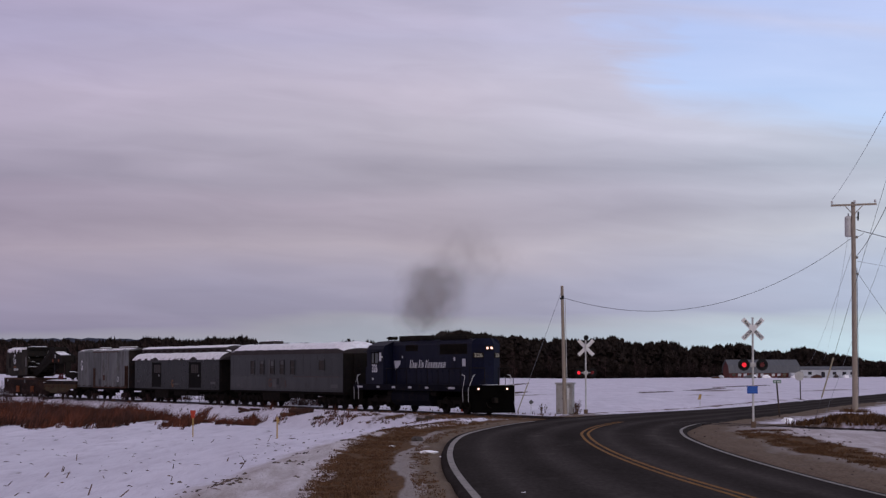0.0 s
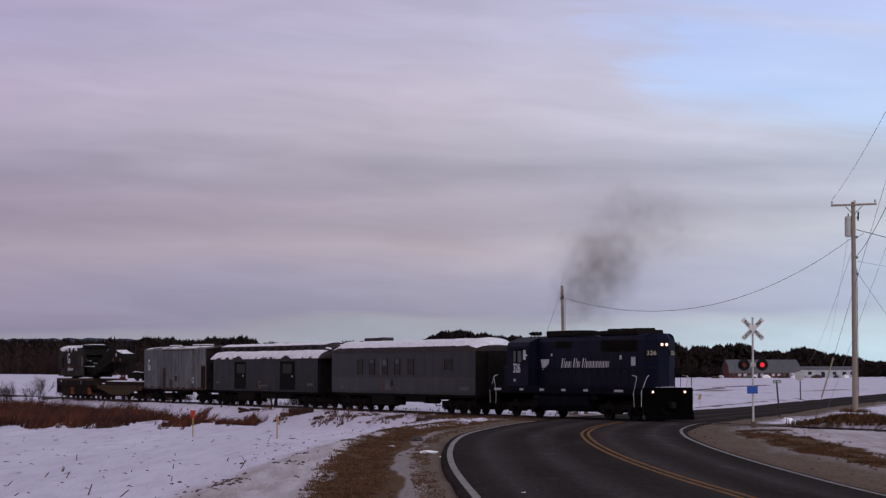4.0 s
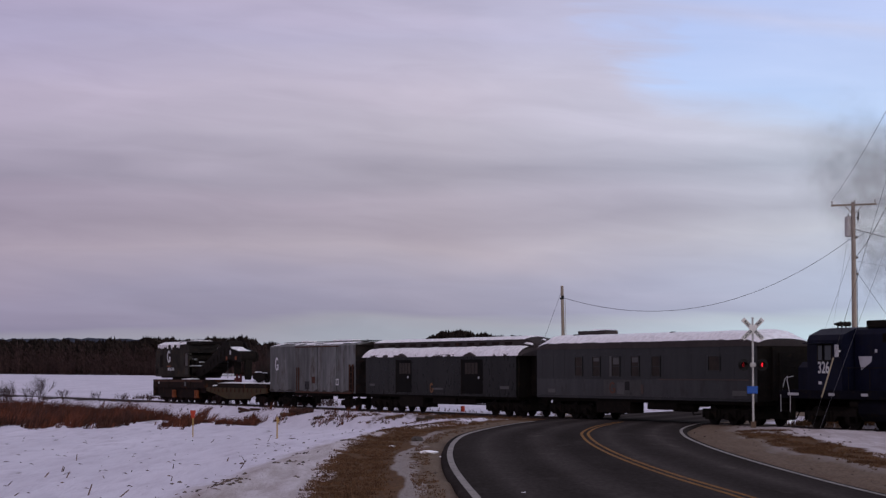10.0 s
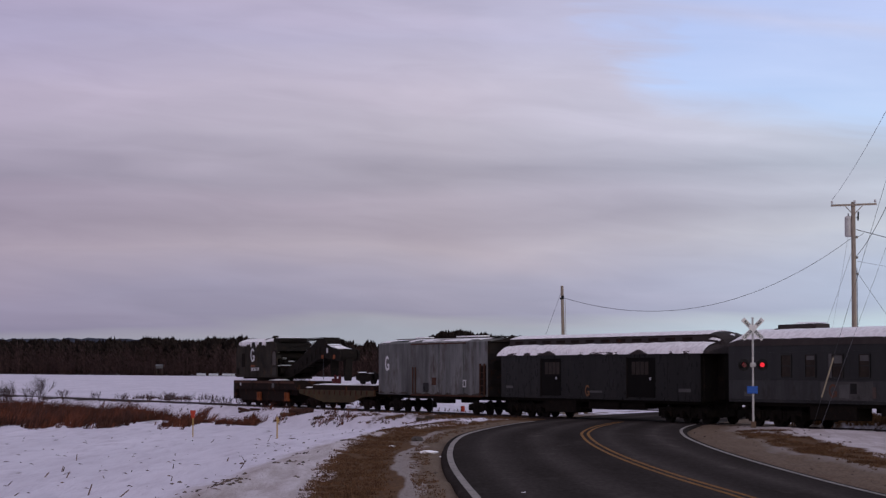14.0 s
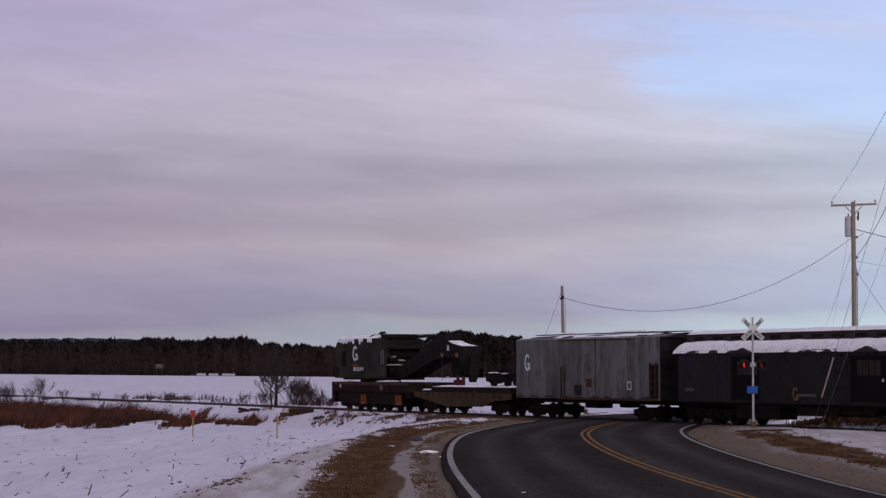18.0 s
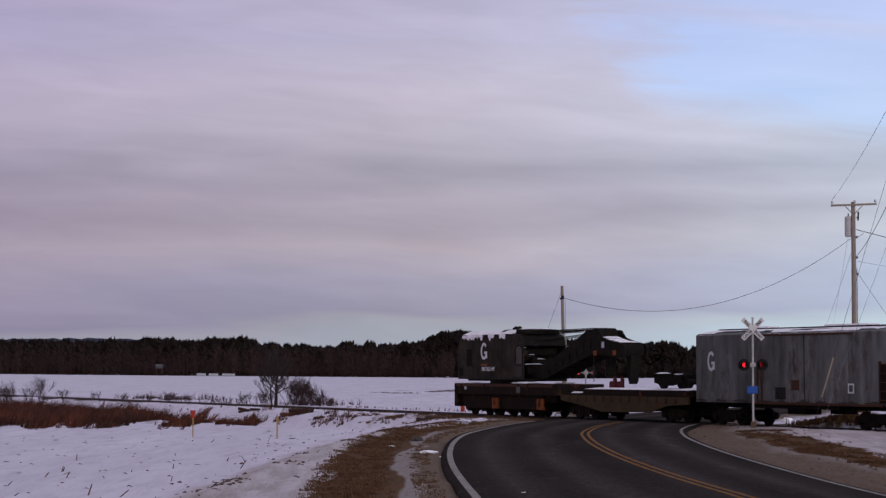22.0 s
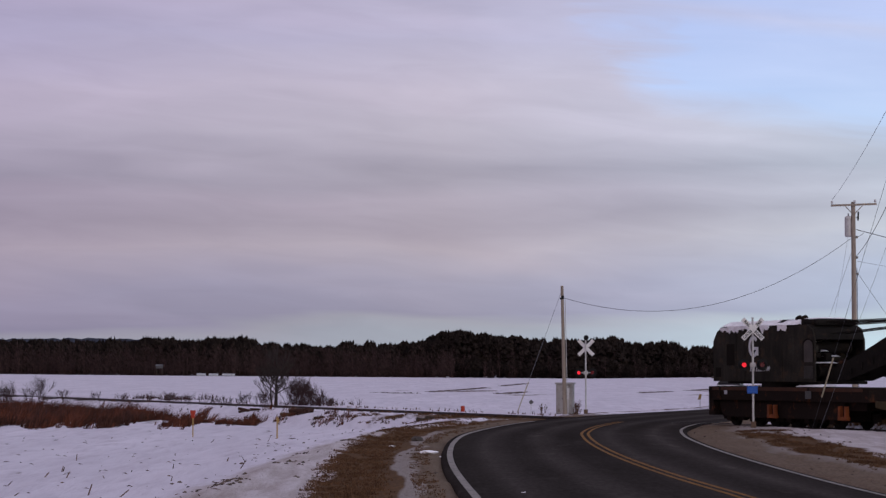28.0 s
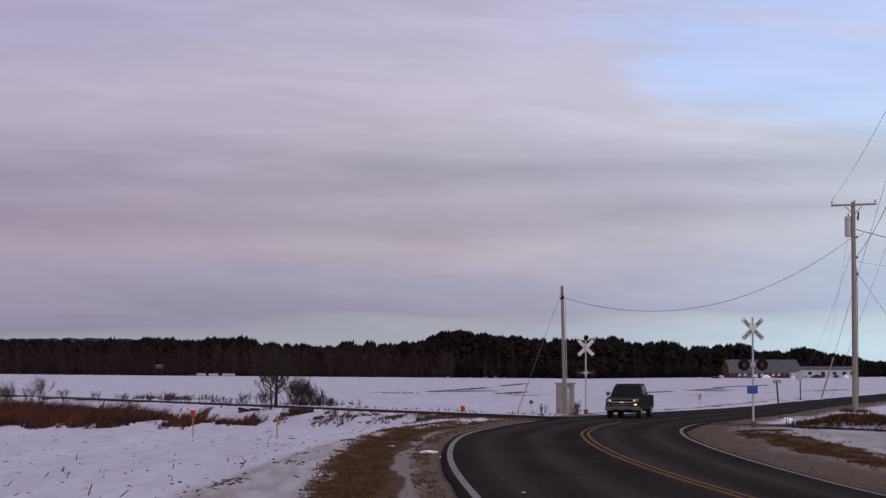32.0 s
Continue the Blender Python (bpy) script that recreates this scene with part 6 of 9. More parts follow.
        pipe(bm, [(2.1, y, 4.25), (8.2, y, 4.62)], 0.022, 5)
        part("hoist_line", bm, "black", c)
    # hooks hanging at the head
    for x, z0, z1, w in ((11.75, 3.4, 1.9, 0.16), (9.45, 3.5, 2.2, 0.13)):
        bm = bmnew()
        prism(bm, [(x - w * 1.6, z0), (x + w * 1.6, z0), (x + w, (z0 + z1) / 2), (x + w * 0.9, z1 + 0.2), (x, z1), (x - w * 0.7, z1 + 0.35), (x - w, (z0 + z1) / 2)], -0.25, 0.25, "y")
        part("hook_block", bm, "black", c, "black hook block")
    bm = bmnew()
    pipe(bm, [(8.2, -0.3, 3.4), (8.2, -0.3, 2.0)], 0.02)
    part("hoist_line", bm, "cable", c)
    snow_cap("deck_snow", c, 0.8, 2.8, lambda x, y: 1.87, -1.45, -0.6, 61.0, 0.1, ragged=0.14, nx=16, ny=6)
    snow_cap("deck_snow", c, -5.8, -4.0, lambda x, y: 1.87, -1.45, -0.8, 63.0, 0.05, ragged=0.14, nx=8, ny=5, holes=0.15)
    for x in (-4.0, 2.2):
        bogie(c, x, (-0.95, 0.95), 0.44, "rustframe", "heavy")
    bogie(c, -0.9, (-0.8, 0.8), 0.44, "rustframe", "heavy")
    for sx in (-1, 1):
        coupler(c, sx * (X + 0.05), sx)
    return c


make_locomotive()
make_mail_coach()
make_baggage_coach()
make_boxcar()
make_flat_car()
make_spare_truck()
make_crane()


# ---- woods, hill and farm ----
def joined(name, verts, faces, material, label, category, kind="stuff"):
    me = bpy.data.meshes.new(name)
    me.from_pydata(verts, [], faces)
    me.materials.append(M[material])
    return tagged(new(name, me), label, category, kind=kind)


def pine_variant(rnd, slim, domed, n=250):
    """A unit pine, one metre high: a stem and a full, uneven crown of many small sprays."""
    V, F = [], []
    for k in range(3):
        a = k * math.pi / 1.5
        V.append((0.012 * math.cos(a), 0.012 * math.sin(a), 0))
    V.append((0, 0, 0.95))
    F += [(0, 1, 3), (1, 2, 3), (2, 0, 3)]
    bulge = rnd.uniform(0.35, 0.6)
    lobes = [(rnd.uniform(0, 6.28), rnd.uniform(0.25, 0.95), rnd.uniform(0.75, 1.25)) for _ in range(7)]
    for i in range(n):
        u = (i + rnd.random()) / n
        z = 0.08 + 0.9 * u
        full = math.sqrt(max(0.03, 1 - ((u - 0.47) / 0.56) ** 2)) if domed else max(0.2, 1 - abs((u - bulge) / (0.62 if u > bulge else 0.75)) ** 2.4)
        a = rnd.uniform(0, 2 * math.pi)
        g = max([1.0] + [w * max(0.0, math.cos(a - la)) * math.exp(-((z - lz) / 0.12) ** 2) * 1.12 for la, lz, w in lobes])
        reach = slim * max(0.34, full) * rnd.uniform(0.55, 1.05) * g
        ca, sa = math.cos(a), math.sin(a)
        r0, w, h = reach * 0.45, (0.018 + reach * rnd.uniform(0.1, 0.24)) * math.sqrt(250 / n), rnd.uniform(0.014, 0.03) * math.sqrt(250 / n)
        b = len(V)
        h *= 2.5
        V += [(ca * r0, sa * r0, z - h), (ca * reach * 0.8 - sa * w, sa * reach * 0.8 + ca * w, z - h * rnd.uniform(0, 1)), (ca * reach, sa * reach, z + h * rnd.uniform(-0.5, 0.6)),
              (ca * reach * 0.8 + sa * w, sa * reach * 0.8 - ca * w, z - h * rnd.uniform(0, 1)), (ca * reach * 0.75, sa * reach * 0.75, z + h * 1.6)]
        F += [(b, b + 1, b + 4), (b + 1, b + 2, b + 4), (b + 2, b + 3, b + 4), (b + 3, b, b + 4)]
    return np.array(V), np.array(F)


def make_woods():
    rnd = random.Random(11)
    kinds = [pine_variant(rnd, rnd.uniform(0.19, 0.30), k > 3) for k in range(12)]
    grand = [pine_variant(rnd, rnd.uniform(0.2, 0.27), True, 620) for k in range(4)]
    az = [-0.235, -0.18, -0.141, -0.139, -0.128, -0.102, -0.088, -0.0865, -0.06, -0.038, -0.022, -0.012, -0.005, -0.004, 0.008, 0.022, 0.034, 0.037, 0.05, 0.07, 0.082, 0.087, 0.1, 0.118, 0.135, 0.142, 0.148, 0.16, 0.168, 0.175, 0.182, 0.188, 0.197, 0.205, 0.24]
    tp = [600, 600, 601, 597, 599, 600, 593, 608, 608, 605, 608, 604, 600, 589, 587, 590, 596, 607, 602, 599, 603, 609, 610, 614, 613, 616, 620, 622, 617, 623, 628, 628, 634, 640, 640]
    V, F, base = [], [], 0
    for row, (Y, n, cut) in enumerate(((905, 190, 0.98), (930, 210, 0.95), (960, 230, 0.92), (880, 200, 0.7))):
        for i in range(n):
            a = -0.24 + 0.485 * (i + rnd.random()) / n
            y = Y + rnd.uniform(-12, 12)
            x = a * y
            z0 = height(x, y)
            top = 2.633 + (655 - np.interp(a, az, tp)) / 3800 * y
            H = (top - z0) * (rnd.uniform(0.95, 1.13) if a > 0.035 else 1.0) * (cut * rnd.uniform(0.86, 1.06) if rnd.random() < 0.8 else cut * rnd.uniform(0.7, 0.9))
            if row == 3:
                H *= rnd.uniform(0.4, 0.75)
            kv, kf = grand[rnd.randrange(4)] if -0.008 < a < 0.038 else kinds[rnd.randrange(12) if a < 0.03 else rnd.randrange(3, 12)]
            t = rnd.uniform(0, 6.28)
            c, s = math.cos(t), math.sin(t)
            wide = H * rnd.uniform(0.95, 1.5)
            if a > -0.006:
                wide *= 1.3
            P = np.column_stack([(kv[:, 0] * c - kv[:, 1] * s) * wide + x, (kv[:, 0] * s + kv[:, 1] * c) * wide + y, kv[:, 2] * H + z0 - 0.3])
            V.append(P)
            F.append(kf + base)
            base += len(P)
    V, F = np.vstack(V), np.vstack(F)
    joined("pine_woods", V.tolist(), F.tolist(), "conifer", "dark pine woods along the far edge of the field", "woods")
    # bare hardwood fringe in front: thin stems and twig sprays
    HV, HF = [], []
    for i in range(3600):
        a = -0.24 + 0.485 * rnd.random() if i < 2300 else -0.24 + 0.245 * rnd.random()
        y = rnd.uniform(850, 882)
        x = a * y
        if a > 0.005 and rnd.random() < (0.92 if a > 0.035 else 0.65):
            continue
        z0 = height(x, y) - 0.2
        H = rnd.uniform(2.0, 12.5) * (0.7 if a > 0.1 else 1.0)
        w = rnd.uniform(0.02, 0.06)
        lean = rnd.uniform(-0.5, 0.5)
        b = len(HV)
        HV += [(x - w, y, z0), (x + w, y, z0), (x + lean, y, z0 + H)]
        HF.append((b, b + 1, b + 2))
        for k in range(12):
            u = rnd.uniform(0.3, 1)
            bx, bz = x + lean * u, z0 + H * u
            dx, dz = rnd.uniform(-1.6, 1.6), rnd.uniform(0.3, 2.2)
            b = len(HV)
            HV += [(bx, y, bz), (bx + dx, y + rnd.uniform(-1, 1), bz + dz), (bx + dx * 0.5 + rnd.uniform(0.06, 0.2), y, bz + dz * 0.55)]
            HF.append((b, b + 1, b + 2))
    joined("bare_hardwoods", HV, HF, "hardwood", "leafless grey-brown hardwoods fringing the pine woods", "woods")
    # a far wooded ridge, the blue of distance haze put into its colour
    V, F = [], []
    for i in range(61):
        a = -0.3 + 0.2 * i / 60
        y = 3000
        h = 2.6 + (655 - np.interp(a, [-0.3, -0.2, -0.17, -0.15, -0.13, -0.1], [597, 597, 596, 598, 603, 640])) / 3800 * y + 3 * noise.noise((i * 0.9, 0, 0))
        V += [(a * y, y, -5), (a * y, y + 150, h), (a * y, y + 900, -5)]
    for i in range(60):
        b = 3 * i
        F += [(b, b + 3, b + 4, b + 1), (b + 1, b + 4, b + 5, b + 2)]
    joined("far_hill", V, F, "ridge", "distant wooded ridge coloured blue-grey for haze", "hill", "structure")


def make_barn():
    x, y = 120.5, 815
    z = height(x, y) - 0.3
    b = thing("barn", pose(x, y, z, 0, 0, 9), "long grey-roofed barn with a dull red gable", "barn")
    L, W = 13.6, 4.5
    bm = bmnew()
    box(bm, -L, L, -W, W, 0, 2.3)
    part("wall", bm, "barnred", b, "dull red board wall")
    bm = bmnew()
    prism(bm, [(-W, 2.3), (-W * 0.8, 4.8), (0, 6.9), (W * 0.8, 4.8), (W, 2.3)], -L - 0.02, L + 0.02)
    part("gable", bm, "barnred", b)
    for sy in (-1, 1):
        bm = bmnew()
        prism(bm, [(sy * (W + 0.3), 2.1), (sy * (W * 0.8 + 0.05), 4.85), (0, 7.0), (0, 7.2), (sy * (W * 0.8 + 0.2), 4.95), (sy * (W + 0.5), 2.1)], -L - 0.4, L + 0.4)
        part("roof", bm, "barnroof", b, "grey metal gambrel roof")
    for k in range(12):
        bm = bmnew()
        box(bm, -L + 1 + k * 2.2, -L + 2.2 + k * 2.2, -W - 0.05, -W, 0.9, 1.9)
        part("window", bm, "housewhite" if k % 3 else "glassdark", b)
    bm = bmnew()
    box(bm, 9.5, 13.4, -W - 3, -W, 0, 2.2)
    part("lean_to", bm, "housewhite", b, "pale lean-to at the barn")
    x, y = 148, 830
    h = thing("farm_building", pose(x, y, height(x, y) - 0.2, 0, 0, -7), "long low white building with small dark windows", "farm building")
    bm = bmnew()
    box(bm, -12.5, 11.5, -4, 4, 0, 3.3)
    part("wall", bm, "housewhite", h, "white siding")
    bm = bmnew()
    prism(bm, [(-4.4, 3.2), (0, 4.3), (4.4, 3.2), (4.4, 3.4), (0, 4.5), (-4.4, 3.4)], -13, 12)
    part("roof", bm, "barnroof", h, "low pale grey roof")
    for k, xx in enumerate((-10, -6.5, -1.5, 2.8, 6.5, 9.5)):
        bm = bmnew()
        box(bm, xx - 0.7, xx + 0.7, -4.06, -4, 1.3 if k % 2 else 0.1, 2.4)
        part("window" if k % 2 else "door", bm, "glassdark", h)
    x, y = -111.6, 846
    s = thing("field_shed", pose(x, y, height(x, y)), "small pale shed raised on posts at the edge of the woods", "shed")
    bm = bmnew()
    box(bm, -1.2, 1.2, -1.2, 1.2, 2.9, 3.8)
    part("wall", bm, "carpale", s, "weathered grey wall")
    bm = bmnew()
    prism(bm, [(-1.4, 3.75), (0, 4.5), (1.4, 3.75)], -1.4, 1.4)
    part("roof", bm, "barnroof", s, "pale grey roof")
    for px in (-1.05, 1.05):
        for py in (-1.05, 1.05):
            bm = bmnew()
            cyl(bm, (px, py, -0.3), (px, py, 2.92), 0.09, seg=6)
            part("post", bm, "darkwood", s)
    bm = bmnew()
    cyl(bm, (-0.55, 0, 0), (0.55, 0, 0), 0.55, seg=14)
    bale = mesh_of("hay_bale", bm, "housewhite")
    rnd = random.Random(19)
    for k in range(12):
        x, y = -95.5 + 1.25 * k + rnd.uniform(-0.1, 0.1), 838 + rnd.uniform(-0.6, 0.6)
        if k in (3, 7):
            continue
        o = new("hay_bale", bale)
        o.matrix_basis = pose(x, y, height(x, y) + 0.5, 0, 0, rnd.uniform(-12, 12))
        tagged(o, "pale wrapped hay bale in a row at the field edge", "hay bale", "row of hay bales")
    # odd heaps in the yard
    rnd = random.Random(3)
    for k in range(22):
        x = rnd.choice([rnd.uniform(97, 106), rnd.uniform(112, 140), rnd.uniform(116, 150)])
        y = rnd.uniform(770, 805)
        bm = bmnew()
        ball(bm, (0, 0, 0), 1.0, 2, (rnd.uniform(0.7, 2.6), rnd.uniform(1, 2), rnd.uniform(0.5, 1.3)))
        for v in bm.verts:
            v.co += Vector((noise.noise(v.co * 1.1 + Vector((k, 0, 0))), noise.noise(v.co * 1.3 + Vector((0, k, 0))), noise.noise(v.co * 1.7 + Vector((0, 0, k))))) * 0.45
        solid("yard_heap", bm, rnd.choice(["rust", "stone", "housewhite", "snow", "cabinet", "snow", "carpale", "housewhite"]), pose(x, y, height(x, y)), "indistinct heap of farmyard clutter in the snow", "heap", "farmyard heaps")


# ---- poles and wires ----
def wire(name, a, b, sag, r, material, label, group=""):
    a, b = Vector(a), Vector(b)
    bm = bmnew()
    n = 22
    pts = [a.lerp(b, k / n) - Vector((0, 0, sag * 4 * (k / n) * (1 - k / n))) for k in range(n + 1)]
    for p, q in zip(pts, pts[1:]):
        cyl(bm, p, q, r * 0.8, r * 0.8, 6, False)
    return solid(name, bm, material, Matrix.Identity(4), label, "cable", group)


def make_poles():
    P = Vector((25.36, 132.4, 0))
    p = thing("utility_pole", pose(P.x, P.y, -0.1), "tall weathered wooden utility pole with a crossarm and transformer", "utility pole", "utility poles")
    bm = bmnew()
    cyl(bm, (0, 0, -0.3), (0, 0, 13.1), 0.19, 0.13, 16)
    part("pole", bm, "wood", p, "weathered grey-brown wooden shaft")
    bm = bmnew()
    box(bm, -1.42, 1.4, -0.2, -0.09, 12.86, 12.98, 0.01)
    arm = part("crossarm", bm, "wood", p, at=Matrix.Translation((0.02, 0, 12.92)) @ pose(0, 0, 0, 0, -2.0, 0) @ Matrix.Translation((0, 0, -12.92)))
    for x in (-0.55, 0.55):
        bm = bmnew()
        cyl(bm, (x, -0.15, 12.86), (0, -0.12, 12.3), 0.025, seg=6)
        part("brace", bm, "wood", p)
    for x in (-1.35, 0.05, 1.32):
        bm = bmnew()
        cyl(bm, (x, -0.15, 12.98), (x, -0.15, 13.1), 0.03, seg=8)
        cyl(bm, (x, -0.15, 13.06), (x, -0.15, 13.2), 0.085, 0.06, 12)
        part("insulator", bm, "silver", arm, "grey insulator")
    bm = bmnew()
    cyl(bm, (-0.27, 0.2, 11.05), (-0.27, 0.2, 12.15), 0.23, seg=20)
    cyl(bm, (-0.27, 0.2, 12.15), (-0.27, 0.2, 12.24), 0.23, 0.15, 20)
    cyl(bm, (-0.27, 0.2, 10.95), (-0.27, 0.2, 11.05), 0.18, 0.23, 20)
    tf = part("transformer", bm, "silver", p, "pale grey transformer can", smooth=False)
    bm = bmnew()
    cyl(bm, (-0.27, 0.2, 12.24), (-0.27, 0.2, 12.42), 0.05, 0.035, 10)
    part("bushing", bm, "wirepale", tf)
    for z in (11.3, 11.95):
        bm = bmnew()
        box(bm, -0.2, 0.0, 0.02, 0.22, z, z + 0.08, 0.01)
        part("bracket", bm, "steel", tf)
    bm = bmnew()
    cyl(bm, (0.27, -0.1, 11.95), (0.3, -0.1, 12.5), 0.05, seg=8)
    cyl(bm, (0.15, -0.1, 12.1), (0.3, -0.1, 12.2), 0.02, seg=6)
    part("cutout", bm, "carslate", p)
    for z in (10.85, 9.6, 8.6):
        bm = bmnew()
        box(bm, 0.1, 0.26, -0.1, 0.02, z, z + 0.14, 0.02)
        part("bracket", bm, "steel", p)
    bm = bmnew()
    pipe(bm, [(0.21, -0.06, 0), (0.18, -0.06, 9.0)], 0.02)
    part("ground_wire", bm, "cable", p)

    Q = Vector((7.22, 127.3, 0))
    q = thing("utility_pole", pose(Q.x, Q.y, -0.1), "short leaning weathered wooden service pole beside the crossing", "utility pole", "utility poles")
    bm = bmnew()
    cyl(bm, (0, 0, -0.3), (-0.16, 0, 7.72), 0.125, 0.085, 14)
    part("pole", bm, "wood", q, "weathered wooden shaft")
    bm = bmnew()
    box(bm, 0.1, 0.24, -0.16, 0.0, 1.0, 1.65, 0.02)
    part("meter_box", bm, "silver", q, "small grey meter box")
    bm = bmnew()
    pipe(bm, [(0.17, -0.06, 0.0), (0.17, -0.06, 1.0)], 0.025)
    pipe(bm, [(0.12, -0.05, 1.6), (0.02, -0.05, 6.9)], 0.02)
    part("conduit", bm, "silver", q)
    bm = bmnew()
    cyl(bm, (-0.28, -0.1, 6.95), (-0.06, -0.1, 6.98), 0.06, 0.04, 10)
    box(bm, -0.2, -0.05, -0.14, -0.06, 7.0, 7.14, 0.02)
    part("cable_clamp", bm, "blackmatt", q, "small black cable clamp")
    R = Vector((17.02, 80, 0))
    r = thing("utility_pole", pose(R.x, R.y, 0), "tall weathered wooden utility pole beside the road", "utility pole", "utility poles")
    bm = bmnew()
    cyl(bm, (0, 0, -0.3), (0, 0, 13.3), 0.19, 0.13, 16)
    part("pole", bm, "wood", r)
    wire("service_cable", (P.x - 0.12, P.y - 0.1, 10.78), (Q.x - 0.14, Q.y - 0.1, 6.92), 2.3, 0.017, "cable", "dark service cable sagging between the poles")
    wire("overhead_wire", (P.x - 1.35, P.y - 0.15, 13.1), (R.x, R.y - 0.1, 13.15), 0.25, 0.011, "wirepale", "thin pale overhead wire between poles", "overhead wires")
    wire("overhead_wire", (P.x + 0.15, P.y, 9.65), (R.x, R.y, 9.7), 0.3, 0.018, "cable", "dark overhead cable between utility poles", "overhead wires")
    wire("overhead_wire", (P.x + 0.18, P.y, 11.3), (P.x + 22, P.y + 18, 9.4), 0.5, 0.028, "cable", "dark overhead cable between utility poles", "overhead wires")
    wire("overhead_wire", (P.x + 0.18, P.y, 9.35), (P.x + 16, P.y + 6, 8.4), 0.4, 0.012, "wirepale", "thin pale overhead wire between poles", "overhead wires")
    wire("overhead_wire", (P.x - 0.1, P.y, 12.3), (106, 600, 5.6), 2.5, 0.012, "wirepale", "thin pale overhead wire between poles", "overhead wires")
    wire("overhead_wire", (P.x - 0.1, P.y, 10.0), (101, 600, 4.2), 2.0, 0.014, "wirepale", "thin pale overhead wire between poles", "overhead wires")
    wire("guy_wire", (P.x + 0.1, P.y, 8.8), (P.x + 8.2, P.y + 10, 0.2), 0.0, 0.014, "cable", "taut steel guy wire bracing a pole", "guy wires")
    wire("guy_wire", (Q.x - 0.15, Q.y, 7.4), (4.49, 130.6, 0.0), 0.0, 0.012, "wirepale", "taut steel guy wire bracing a pole", "guy wires")
    a, b = Vector((R.x, R.y, 11.2)), Vector((15.63, 91.4, 0.0))
    wire("guy_wire", (R.x, R.y, 8.5), (15.95, 91.4, 0.0), 0.0, 0.007, "wirepale", "taut steel guy wire bracing a pole", "guy wires")
    wire("drip_loop", (P.x + 0.16, P.y - 0.05, 10.85), (P.x + 0.75, P.y + 0.4, 11.18), 0.08, 0.016, "cable", "short drip loop of dark service cable")
    wire("guy_wire", a, b, 0.0, 0.009, "cable", "taut steel guy wire bracing a pole", "guy wires")
    for nm, u0, u1, aa, bb, rad, mt in (("guy_guard", 0.72, 0.865, a, b, 0.032, "yellowpale"), ("guy_guard", 0.74, 0.99, Vector((Q.x - 0.15, Q.y, 7.4)), Vector((4.49, 130.6, 0.0)), 0.03, "yellowpale")):
        bm = bmnew()
        cyl(bm, aa.lerp(bb, u0), aa.lerp(bb, u1), rad, rad, 10)
        solid(nm, bm, mt, Matrix.Identity(4), "pale yellow plastic guard on a guy wire", "guy guard", "guy guards")


M["yellowpale"] = surface("pale_yellow_plastic", (0.5, 0.44, 0.3), (0.42, 0.37, 0.26), 3.0, 0.5)


# ---- crossing signals ----
FLASHERS = []


